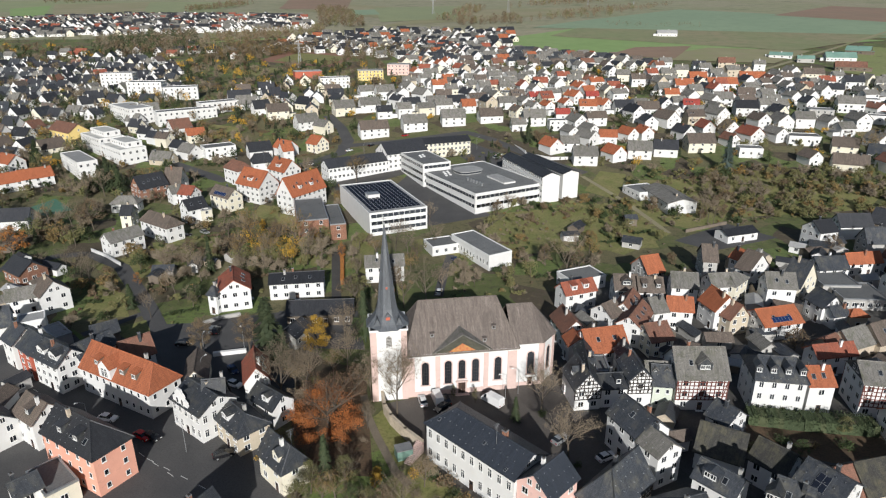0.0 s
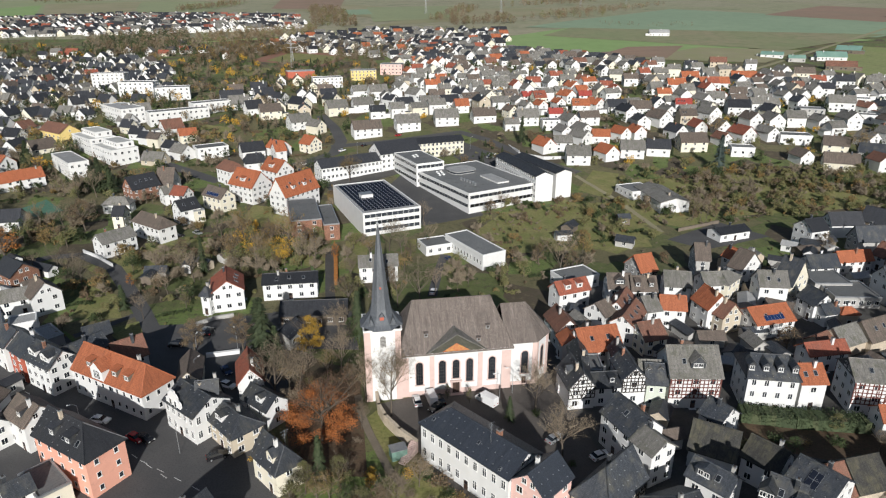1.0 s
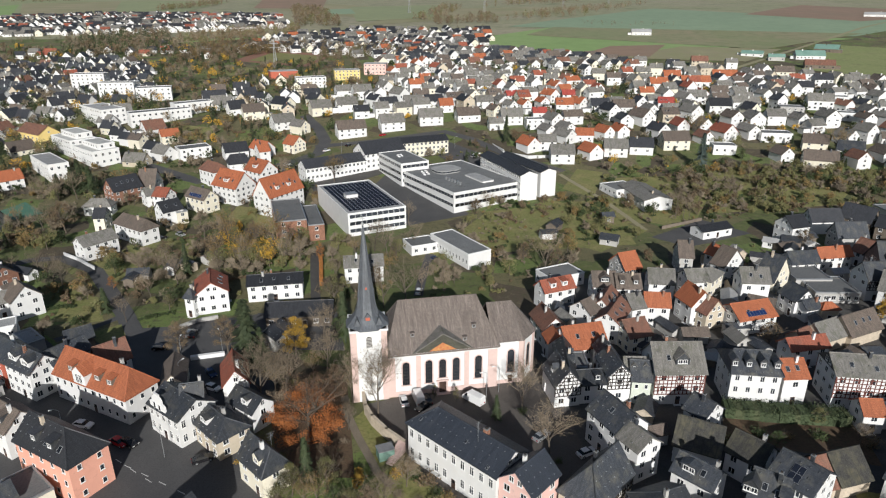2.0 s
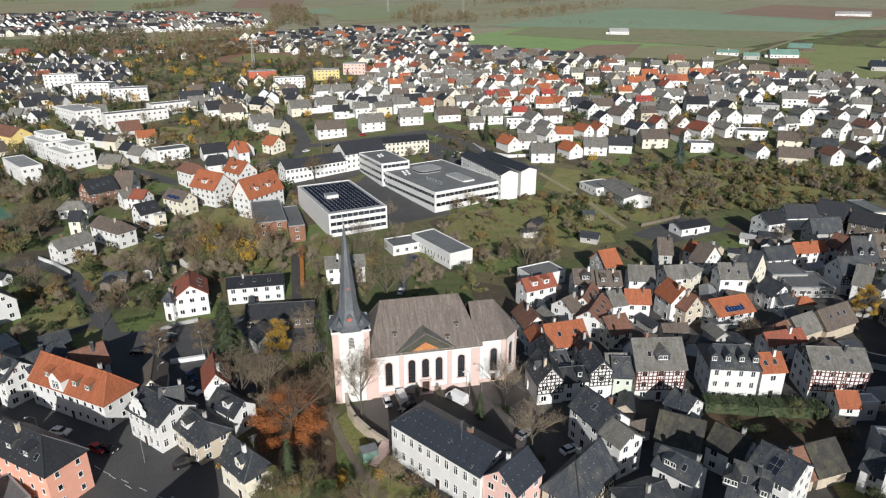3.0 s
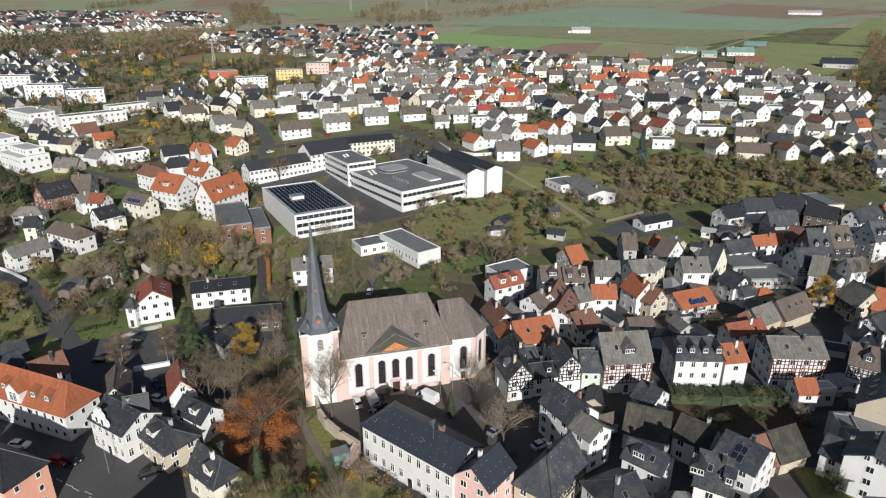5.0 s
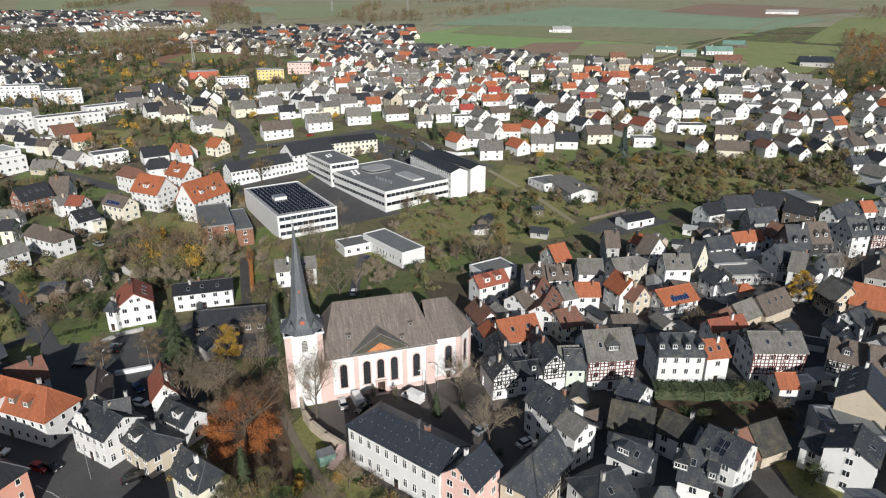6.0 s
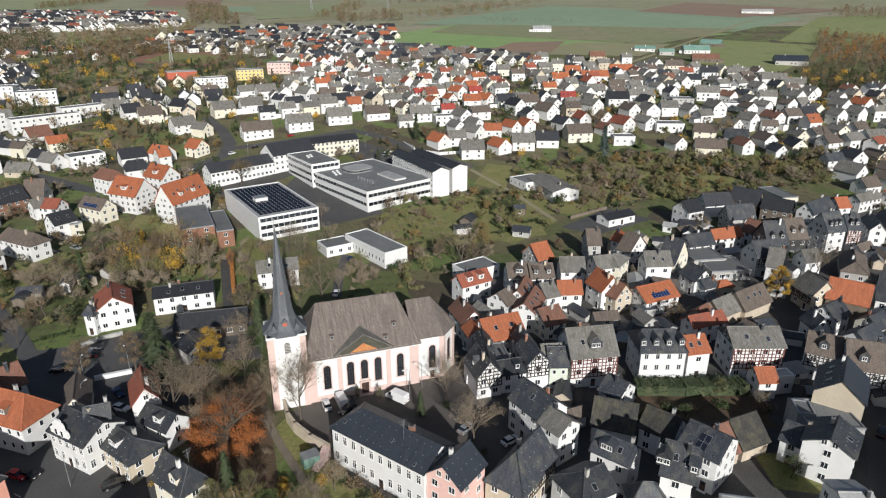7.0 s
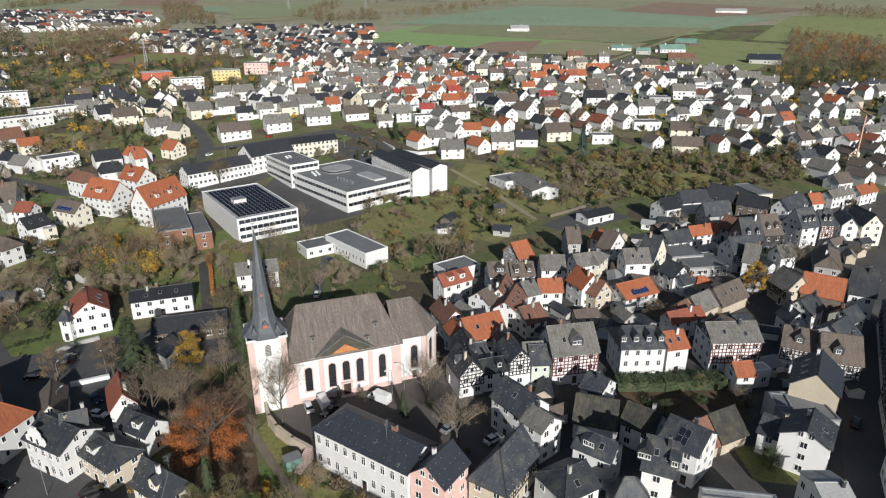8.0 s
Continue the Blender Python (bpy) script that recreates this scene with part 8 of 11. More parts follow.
far_house(31, 557, 101, 9.9, 9.7, 5.4, 10.0, 'grey', 'white')
far_house(44, 561, 12, 12.7, 9.3, 4.4, 8.6, 'grey', 'white')
far_house(58, 562, 22, 10.5, 9.4, 4.4, 7.8, 'grey', 'white')
far_house(72, 567, 16, 12.4, 8.4, 4.4, 7.4, 'grey', 'white')
far_house(88, 573, 103, 10.6, 9.6, 3.8, 7.9, 'anthracite', 'white')
far_house(-23, 557, 19, 12.5, 8.6, 3.8, 7.6, 'brown', 'white')
far_house(4, 564, 109, 9.9, 8.4, 5.4, 8.6, 'grey', 'white')
far_house(18, 569, 107, 9.8, 8.9, 4.4, 8.3, 'anthracite', 'white')
far_house(36, 575, 99, 10.0, 9.3, 4.4, 8.2, 'red', 'white')
far_house(77, 585, 105, 12.4, 8.3, 5.4, 8.7, 'grey', 'white')
far_house(-24, 579, 113, 11.5, 8.6, 5.4, 9.0, 'orange', 'white')
far_house(-11, 583, 10, 13.4, 8.5, 3.8, 7.8, 'grey', 'white')
far_house(4, 585, 105, 11.8, 9.6, 3.8, 7.9, 'grey', 'white')
far_house(20, 592, 99, 10.7, 9.2, 5.4, 9.8, 'grey', 'beige')
far_house(48, 598, 14, 10.4, 8.7, 4.4, 7.8, 'brown', 'white')
far_house(-17, 596, 10, 10.5, 9.4, 5.4, 9.1, 'red', 'white')
far_house(-4, 600, 105, 11.2, 9.4, 4.4, 8.2, 'grey', 'cream')
far_house(-3, 623, 108, 13.0, 9.4, 5.4, 9.5, 'orange', 'white')
far_house(23, 629, 19, 13.5, 9.0, 4.4, 8.0, 'brown', 'white')
far_house(-12, 636, 109, 12.6, 9.3, 5.0, 8.4, 'brown', 'white')
far_house(4, 639, 113, 12.0, 9.5, 5.0, 9.4, 'orange', 'white')
far_house(-17, 657, 113, 10.2, 9.5, 5.0, 8.8, 'anthracite', 'beige')
far_house(292, 347, 6, 9.7, 9.8, 5.4, 10.1, 'orange', 'white')
far_house(244, 355, 101, 12.1, 9.0, 3.8, 7.9, 'grey', 'white')
far_house(257, 358, 107, 10.9, 9.2, 5.4, 9.9, 'grey', 'white')
far_house(275, 360, 103, 12.8, 9.7, 5.4, 9.1, 'rust', 'white')
far_house(290, 363, 5, 12.0, 9.4, 5.0, 9.2, 'brown', 'white')
far_house(303, 366, 16, 13.4, 9.8, 4.4, 9.2, 'anthracite', 'white')
house(164, 362, 105, 10.3, 8.2, 3.8, 7.2, 'rust', 'white', far=True, gap=4.0)
house(194, 370, 104, 12.3, 8.7, 4.4, 7.8, 'grey', 'white', far=True, gap=4.0)
far_house(237, 376, 10, 10.5, 8.9, 3.8, 7.4, 'grey', 'white')
far_house(272, 382, 98, 10.7, 9.0, 5.4, 8.7, 'brown', 'white')
far_house(285, 385, 106, 11.7, 8.0, 5.4, 8.7, 'slate', 'white')
far_house(305, 387, 102, 9.8, 9.5, 5.4, 9.0, 'brown', 'white')
far_house(318, 391, 14, 10.1, 9.1, 3.8, 8.1, 'grey', 'white')
house(156, 379, 98, 11.2, 8.6, 5.4, 9.6, 'red', 'white', far=True, gap=4.0)
house(171, 380, 93, 10.7, 9.7, 4.4, 9.0, 'grey', 'white', far=True, gap=4.0)
far_house(326, 408, 99, 13.2, 9.7, 5.0, 9.4, 'grey', 'white')
far_house(338, 412, 103, 11.7, 8.2, 4.4, 8.4, 'anthracite', 'white')
house(127, 395, 95, 12.1, 9.1, 5.0, 8.4, 'slate', 'white', far=True, gap=4.0)
far_house(158, 403, 3, 11.3, 9.2, 4.4, 8.2, 'brown', 'beige')
far_house(216, 414, 105, 11.1, 9.0, 3.8, 8.3, 'anthracite', 'cream')
far_house(284, 423, 107, 11.6, 8.8, 3.8, 7.3, 'rust', 'white')
far_house(298, 426, 104, 13.0, 9.6, 3.8, 7.3, 'slate', 'cream')
far_house(342, 434, 4, 11.7, 8.6, 5.0, 8.4, 'brown', 'white')
far_house(150, 416, 97, 13.3, 9.4, 3.8, 8.0, 'grey', 'white')
far_house(164, 418, 4, 11.4, 8.9, 3.8, 7.3, 'slate', 'white')
far_house(179, 423, 105, 10.9, 8.8, 4.4, 8.2, 'grey', 'cream')
far_house(213, 427, 4, 10.1, 8.4, 5.4, 9.3, 'slate', 'white')
far_house(225, 432, 8, 11.4, 8.8, 3.8, 7.6, 'anthracite', 'white')
far_house(244, 432, 101, 9.6, 8.6, 5.4, 9.7, 'slate', 'white')
far_house(324, 448, 100, 12.3, 9.5, 4.4, 8.3, 'anthracite', 'white')
far_house(342, 450, 98, 11.0, 9.4, 4.4, 8.7, 'anthracite', 'cream')
far_house(132, 435, 9, 11.2, 8.3, 5.0, 8.1, 'grey', 'beige')
far_house(151, 439, 95, 10.1, 8.9, 3.8, 8.2, 'slate', 'white')
far_house(161, 442, 3, 9.9, 8.3, 4.4, 8.1, 'grey', 'white')
far_house(210, 449, 8, 12.2, 9.3, 3.8, 7.7, 'brown', 'white')
far_house(245, 455, 104, 10.7, 8.2, 5.4, 8.8, 'grey', 'white')
far_house(306, 466, 9, 11.7, 8.7, 4.4, 7.5, 'grey', 'white')
far_house(324, 470, 18, 11.3, 8.7, 3.8, 6.9, 'grey', 'white')
far_house(336, 474, 104, 11.4, 8.0, 4.4, 8.3, 'brown', 'white')
far_house(175, 459, 102, 12.1, 9.3, 5.4, 9.1, 'grey', 'white')
far_house(204, 465, 94, 11.6, 9.8, 3.8, 7.8, 'red', 'white')
far_house(234, 471, 14, 11.4, 9.3, 3.8, 7.8, 'slate', 'white')
far_house(252, 475, 11, 9.7, 8.7, 5.0, 8.3, 'slate', 'white')
far_house(263, 478, 97, 11.8, 9.1, 5.4, 9.8, 'grey', 'beige')
far_house(279, 479, 105, 11.1, 9.7, 5.0, 9.0, 'grey', 'white')
far_house(311, 483, 96, 10.6, 9.4, 3.8, 7.7, 'anthracite', 'white')
far_house(330, 487, 11, 11.3, 9.6, 4.4, 8.0, 'slate', 'cream')
far_house(343, 491, 9, 12.1, 8.0, 5.4, 8.8, 'brown', 'beige')
far_house(360, 493, 13, 12.4, 9.1, 3.8, 8.2, 'grey', 'cream')
far_house(172, 481, 95, 12.1, 8.3, 4.4, 8.5, 'brown', 'white')
far_house(187, 484, 13, 11.5, 9.7, 4.4, 9.0, 'slate', 'cream')
far_house(204, 488, 102, 10.9, 9.6, 5.0, 9.7, 'red', 'white')
far_house(232, 492, 9, 12.0, 9.3, 5.0, 8.8, 'grey', 'white')
far_house(248, 496, 15, 9.8, 8.1, 3.8, 6.8, 'brown', 'white')
far_house(280, 503, 3, 9.9, 9.4, 3.8, 7.7, 'rust', 'cream')
far_house(295, 504, 103, 9.7, 9.6, 4.4, 8.3, 'grey', 'white')
far_house(371, 517, 94, 12.0, 9.5, 4.4, 8.7, 'brown', 'white')
far_house(168, 498, 10, 10.3, 9.7, 3.8, 8.6, 'grey', 'white')
far_house(203, 504, 104, 9.6, 9.0, 3.8, 7.3, 'slate', 'white')
far_house(216, 509, 8, 10.2, 8.9, 5.4, 9.4, 'red', 'white')
far_house(252, 513, 16, 9.9, 9.0, 5.4, 8.8, 'brown', 'white')
far_house(264, 514, 97, 11.3, 8.8, 5.4, 9.5, 'anthracite', 'white')
far_house(283, 519, 12, 11.9, 9.6, 4.4, 8.1, 'slate', 'cream')
far_house(296, 521, 9, 9.9, 8.4, 3.8, 7.7, 'grey', 'white')
far_house(344, 531, 105, 12.2, 9.4, 4.4, 8.9, 'slate', 'cream')
far_house(361, 533, 15, 10.5, 9.2, 3.8, 7.9, 'grey', 'white')
far_house(173, 522, 106, 11.0, 9.6, 5.0, 9.8, 'grey', 'beige')
far_house(190, 525, 14, 9.6, 8.9, 3.8, 7.1, 'brown', 'white')
far_house(207, 528, 102, 10.2, 8.6, 3.8, 8.0, 'anthracite', 'cream')
far_house(250, 538, 97, 12.8, 9.1, 3.8, 7.5, 'anthracite', 'white')
far_house(268, 538, 97, 12.2, 8.8, 3.8, 7.8, 'rust', 'white')
far_house(283, 542, 16, 11.3, 9.6, 5.0, 9.0, 'brown', 'white')
far_house(296, 545, 105, 9.8, 8.6, 3.8, 8.0, 'slate', 'beige')
far_house(330, 549, 9, 10.7, 8.8, 4.4, 8.4, 'grey', 'white')
far_house(172, 541, 107, 10.8, 8.4, 4.4, 7.5, 'brown', 'white')
far_house(187, 540, 14, 12.3, 9.6, 3.8, 7.7, 'grey', 'white')
far_house(233, 551, 4, 11.3, 8.1, 3.8, 7.0, 'grey', 'white')
far_house(284, 559, 103, 12.9, 9.5, 4.4, 8.5, 'anthracite', 'white')
far_house(178, 562, 13, 10.5, 9.1, 5.4, 9.4, 'red', 'white')
far_house(224, 570, 95, 12.0, 9.3, 3.8, 7.4, 'brown', 'white')
far_house(238, 573, 2, 12.1, 8.6, 3.8, 7.8, 'grey', 'white')
far_house(253, 577, 14, 13.4, 8.7, 5.4, 9.3, 'slate', 'beige')
far_house(266, 579, 103, 10.2, 8.8, 4.4, 8.3, 'grey', 'beige')
far_house(234, 590, 7, 11.8, 9.6, 5.4, 9.4, 'grey', 'white')
far_house(198, 606, 13, 9.9, 8.4, 5.4, 9.0, 'rust', 'white')
settlement('far_houses', [(-41.2, 650.2), (204.9, 605.4), (194.8, 688.4), (-37.3, 834.3)], 14, 20, ['anthracite', 'anthracite', 'anthracite', 'anthracite', 'grey', 'grey', 'grey', 'grey', 'grey', 'grey', 'grey', 'slate', 'slate', 'slate', 'slate', 'brown', 'brown', 'brown', 'brown', 'orange', 'red', 'rust'], 6, 'dense rows of white houses with red and grey roofs', 0.05)
house(-152, 340, -16, 13.3, 8.9, 2.5, 6.9, 'grey', 'beige', far=True, gap=4.0)
far_house(-252, 441, -15, 10.8, 8.4, 3.1, 6.7, 'grey', 'white')
far_house(-235, 432, 75, 10.5, 9.2, 3.7, 7.1, 'slate', 'white')
far_house(-256, 350, 73, 11.0, 8.1, 4.1, 8.0, 'brown', 'white')
house(-239, 347, -16, 10.3, 9.2, 4.1, 7.9, 'anthracite', 'white', far=True, gap=4.0)
far_house(-268, 370, 72, 11.2, 9.2, 3.7, 7.5, 'anthracite', 'white')
far_house(-257, 367, 71, 10.0, 9.2, 3.7, 8.1, 'brown', 'white')
far_house(-241, 364, 82, 13.1, 9.8, 4.1, 7.9, 'anthracite', 'white')
far_house(-291, 398, -15, 12.5, 8.7, 2.5, 6.5, 'brown', 'white')
far_house(-275, 394, -19, 10.5, 8.2, 4.1, 8.0, 'brown', 'white')
far_house(-258, 390, -15, 12.6, 9.4, 3.1, 7.0, 'anthracite', 'white')
far_house(-294, 412, 78, 11.0, 9.2, 3.7, 7.0, 'rust', 'white')
far_house(-277, 411, -14, 11.1, 9.8, 3.7, 8.2, 'grey', 'white')
far_house(-260, 405, 74, 10.7, 8.5, 3.7, 7.3, 'rust', 'white')
far_house(-316, 442, -14, 9.9, 8.1, 3.1, 7.0, 'anthracite', 'white')
far_house(-301, 439, -18, 13.5, 9.7, 3.1, 6.8, 'slate', 'white')
far_house(-287, 434, 78, 12.0, 8.7, 4.1, 8.3, 'grey', 'white')
far_house(-270, 432, 77, 13.3, 9.5, 3.7, 8.2, 'slate', 'cream')
far_house(-258, 428, -18, 10.0, 8.9, 4.1, 8.4, 'anthracite', 'white')
far_house(-324, 461, 81, 11.5, 9.2, 2.5, 6.0, 'slate', 'white')
far_house(-309, 455, -10, 10.9, 9.0, 3.1, 6.5, 'slate', 'white')
far_house(-294, 454, -23, 10.5, 9.6, 3.1, 7.0, 'slate', 'white')
far_house(-273, 446, -15, 10.4, 9.5, 2.5, 7.1, 'brown', 'white')
far_house(-347, 488, 78, 12.4, 9.1, 3.1, 6.5, 'grey', 'white')
far_house(-335, 486, 73, 11.1, 8.0, 3.7, 6.7, 'anthracite', 'white')
far_house(-318, 482, -11, 9.5, 8.6, 3.1, 7.0, 'grey', 'beige')
far_house(-305, 478, 68, 10.2, 8.1, 4.1, 7.3, 'anthracite', 'white')
far_house(-287, 471, 77, 13.2, 9.1, 4.1, 8.4, 'anthracite', 'white')
far_house(-354, 506, 77, 10.9, 8.7, 3.7, 7.4, 'brown', 'white')
far_house(-338, 502, -20, 10.2, 8.8, 3.7, 7.9, 'slate', 'white')
far_house(-326, 500, 69, 10.8, 9.5, 4.1, 8.3, 'slate', 'white')
far_house(-312, 494, -16, 10.1, 8.5, 4.1, 7.6, 'anthracite', 'white')
far_house(-296, 491, -14, 13.1, 8.1, 2.5, 6.1, 'grey', 'white')
far_house(-284, 488, 82, 9.7, 9.1, 2.5, 5.8, 'anthracite', 'cream')
far_house(-239, 476, 72, 11.2, 8.3, 2.5, 5.8, 'slate', 'white')
far_house(-214, 470, -15, 12.3, 8.3, 3.7, 7.6, 'grey', 'beige')
far_house(-367, 530, -12, 12.3, 9.8, 3.1, 6.7, 'anthracite', 'cream')
far_house(-341, 525, 80, 12.7, 9.0, 4.1, 8.4, 'brown', 'white')
far_house(-326, 520, -14, 11.9, 8.1, 3.1, 6.4, 'slate', 'white')
far_house(-312, 516, 72, 10.4, 8.7, 3.7, 7.1, 'slate', 'beige')
far_house(-297, 512, 76, 10.1, 8.4, 2.5, 6.6, 'anthracite', 'beige')
far_house(-282, 509, 79, 11.4, 8.7, 2.5, 6.5, 'grey', 'white')
far_house(-267, 504, -10, 10.9, 8.6, 3.7, 6.9, 'grey', 'beige')
far_house(-387, 551, -12, 13.1, 9.6, 2.5, 6.9, 'anthracite', 'white')
far_house(-372, 550, 72, 11.5, 9.5, 3.7, 7.7, 'anthracite', 'white')
far_house(-348, 544, -18, 11.6, 8.8, 3.1, 6.6, 'rust', 'white')
far_house(-336, 539, -11, 13.0, 9.7, 3.7, 8.2, 'anthracite', 'white')
far_house(-322, 535, -8, 10.1, 9.8, 2.5, 7.2, 'slate', 'white')
far_house(-309, 532, -20, 12.0, 9.6, 4.1, 7.7, 'anthracite', 'white')
far_house(-294, 529, 72, 9.6, 8.5, 3.1, 6.2, 'slate', 'white')
far_house(-282, 525, 75, 10.0, 9.2, 3.1, 6.8, 'grey', 'white')
far_house(-263, 520, 72, 10.2, 8.5, 2.5, 5.9, 'anthracite', 'white')
far_house(-252, 517, 72, 12.0, 9.6, 4.1, 8.2, 'grey', 'white')
far_house(-207, 503, 74, 10.1, 9.2, 3.7, 7.6, 'anthracite', 'white')
far_house(-406, 580, 70, 9.6, 9.7, 3.1, 7.4, 'anthracite', 'white')
far_house(-390, 575, -20, 9.7, 9.6, 3.7, 7.6, 'slate', 'white')
far_house(-377, 573, -14, 12.0, 9.7, 4.1, 8.9, 'grey', 'white')
far_house(-361, 567, 83, 12.1, 9.5, 2.5, 6.0, 'anthracite', 'white')
far_house(-347, 563, 82, 13.5, 9.7, 2.5, 7.1, 'anthracite', 'beige')
far_house(-331, 558, 73, 13.4, 8.5, 4.1, 8.3, 'rust', 'cream')
far_house(-318, 557, 73, 11.6, 8.1, 2.5, 6.0, 'anthracite', 'white')
far_house(-301, 552, -15, 11.7, 8.5, 3.7, 7.3, 'anthracite', 'cream')
far_house(-244, 535, 74, 12.7, 8.2, 3.1, 7.1, 'anthracite', 'white')
far_house(-230, 532, -23, 12.7, 8.4, 3.7, 6.8, 'anthracite', 'white')
far_house(-215, 528, -14, 10.5, 8.8, 3.1, 6.6, 'grey', 'white')
far_house(-418, 600, 79, 10.1, 9.1, 3.7, 7.3, 'grey', 'white')
far_house(-402, 593, -13, 11.8, 9.3, 2.5, 6.1, 'slate', 'white')
far_house(-387, 589, 79, 10.5, 8.7, 3.1, 6.3, 'anthracite', 'white')
far_house(-374, 588, -22, 11.7, 8.5, 3.7, 7.0, 'slate', 'white')
far_house(-360, 584, -10, 9.8, 9.3, 3.7, 7.7, 'grey', 'white')
far_house(-344, 579, -11, 10.0, 9.5, 3.7, 8.1, 'slate', 'beige')
far_house(-331, 576, 82, 11.1, 9.6, 4.1, 8.3, 'anthracite', 'white')
far_house(-320, 572, 70, 10.4, 9.1, 2.5, 6.7, 'slate', 'white')
far_house(-305, 568, -8, 13.1, 9.2, 3.1, 7.1, 'anthracite', 'beige')
far_house(-250, 552, 68, 11.6, 8.3, 4.1, 7.7, 'grey', 'white')
far_house(-237, 549, 71, 13.1, 9.0, 2.5, 6.4, 'slate', 'white')
far_house(-438, 626, -8, 12.6, 8.2, 3.7, 7.0, 'anthracite', 'white')
far_house(-420, 620, -19, 9.9, 8.1, 4.1, 7.2, 'slate', 'white')
far_house(-406, 616, -11, 10.8, 9.1, 2.5, 6.7, 'slate', 'white')
far_house(-390, 614, 78, 10.9, 9.0, 3.7, 7.0, 'grey', 'white')
far_house(-380, 609, -22, 10.5, 9.7, 2.5, 6.3, 'grey', 'white')
far_house(-363, 606, -12, 12.5, 9.7, 3.1, 7.7, 'anthracite', 'white')
far_house(-349, 601, 76, 11.6, 9.8, 2.5, 6.4, 'grey', 'white')
far_house(-320, 595, 82, 9.9, 8.7, 3.7, 7.7, 'brown', 'white')
far_house(-293, 587, 80, 10.5, 9.0, 2.5, 6.1, 'slate', 'cream')
far_house(-280, 584, -12, 11.5, 9.7, 3.7, 7.9, 'anthracite', 'cream')
far_house(-265, 579, -19, 10.1, 9.8, 2.5, 6.5, 'grey', 'white')
far_house(-251, 577, 75, 11.5, 9.5, 2.5, 6.7, 'anthracite', 'white')
far_house(-238, 572, -14, 11.7, 9.4, 4.1, 7.5, 'slate', 'beige')
far_house(-451, 646, 83, 9.7, 9.2, 4.1, 8.0, 'anthracite', 'white')
far_house(-437, 641, 81, 11.4, 8.1, 3.1, 6.2, 'brown', 'white')
far_house(-420, 638, 71, 10.7, 9.8, 3.1, 6.7, 'slate', 'white')
far_house(-406, 631, 74, 10.6, 9.7, 3.7, 7.8, 'grey', 'white')
far_house(-377, 625, 75, 12.1, 8.9, 4.1, 7.9, 'anthracite', 'beige')
far_house(-353, 620, 74, 11.2, 8.8, 3.7, 7.8, 'anthracite', 'white')
far_house(-340, 616, 79, 12.3, 9.0, 2.5, 6.1, 'grey', 'white')
far_house(-310, 609, 67, 9.6, 9.0, 3.7, 7.6, 'anthracite', 'white')
far_house(-297, 605, 71, 12.3, 8.8, 3.7, 8.0, 'anthracite', 'beige')
far_house(-283, 599, 79, 9.6, 8.6, 4.1, 7.3, 'anthracite', 'white')
far_house(-271, 596, -14, 10.9, 9.1, 3.1, 6.4, 'grey', 'white')
far_house(-257, 592, 76, 13.1, 9.5, 3.1, 7.7, 'grey', 'white')
far_house(-243, 589, 78, 10.6, 9.2, 3.7, 7.5, 'slate', 'cream')
far_house(-467, 672, 70, 11.9, 8.5, 4.1, 7.6, 'slate', 'white')
far_house(-443, 664, 80, 11.1, 8.1, 3.1, 7.1, 'anthracite', 'beige')
far_house(-428, 662, -16, 13.5, 9.8, 4.1, 8.5, 'slate', 'white')
far_house(-416, 659, 81, 9.6, 9.6, 3.1, 7.3, 'anthracite', 'white')
far_house(-400, 653, -16, 13.1, 9.6, 2.5, 7.3, 'anthracite', 'white')
far_house(-385, 649, 81, 11.2, 8.6, 2.5, 6.3, 'anthracite', 'white')
far_house(-373, 647, -15, 10.5, 9.6, 2.5, 6.9, 'anthracite', 'beige')
far_house(-356, 641, -21, 9.5, 8.2, 4.1, 7.9, 'grey', 'beige')
far_house(-345, 639, 76, 9.8, 9.4, 2.5, 6.3, 'slate', 'white')
far_house(-326, 633, -18, 12.8, 9.0, 4.1, 8.3, 'slate', 'white')
far_house(-312, 628, -11, 11.7, 8.4, 3.7, 7.7, 'slate', 'white')
far_house(-296, 625, -21, 13.0, 9.2, 4.1, 8.4, 'anthracite', 'cream')
far_house(-268, 619, 73, 11.4, 8.5, 3.7, 7.0, 'slate', 'beige')
far_house(-251, 614, -15, 10.3, 9.2, 3.7, 8.1, 'anthracite', 'white')
far_house(-422, 673, 71, 12.4, 9.8, 4.1, 8.0, 'slate', 'white')
far_house(-392, 667, -17, 13.4, 8.6, 3.1, 6.3, 'anthracite', 'white')
far_house(-367, 662, -15, 11.7, 8.2, 4.1, 7.1, 'rust', 'white')
far_house(-336, 650, 73, 10.0, 9.4, 4.1, 7.9, 'slate', 'white')
far_house(-322, 647, -10, 12.6, 8.5, 2.5, 6.4, 'anthracite', 'white')
far_house(-292, 639, 75, 11.1, 9.2, 3.1, 6.5, 'slate', 'white')
far_house(-280, 637, 82, 11.2, 8.4, 3.7, 7.5, 'slate', 'white')
far_house(-263, 631, 69, 11.7, 9.1, 4.1, 7.6, 'anthracite', 'white')
far_house(-371, 683, 69, 10.1, 9.2, 3.7, 8.2, 'grey', 'beige')
far_house(-357, 679, -12, 13.3, 8.3, 3.1, 7.2, 'anthracite', 'white')
far_house(-342, 674, -17, 12.0, 9.0, 3.1, 7.5, 'grey', 'white')
far_house(-325, 671, 79, 10.4, 8.3, 4.1, 7.2, 'anthracite', 'white')
far_house(-312, 667, 74, 11.7, 9.8, 3.7, 8.0, 'anthracite', 'cream')
far_house(-300, 663, 70, 11.1, 9.3, 2.5, 6.2, 'grey', 'white')
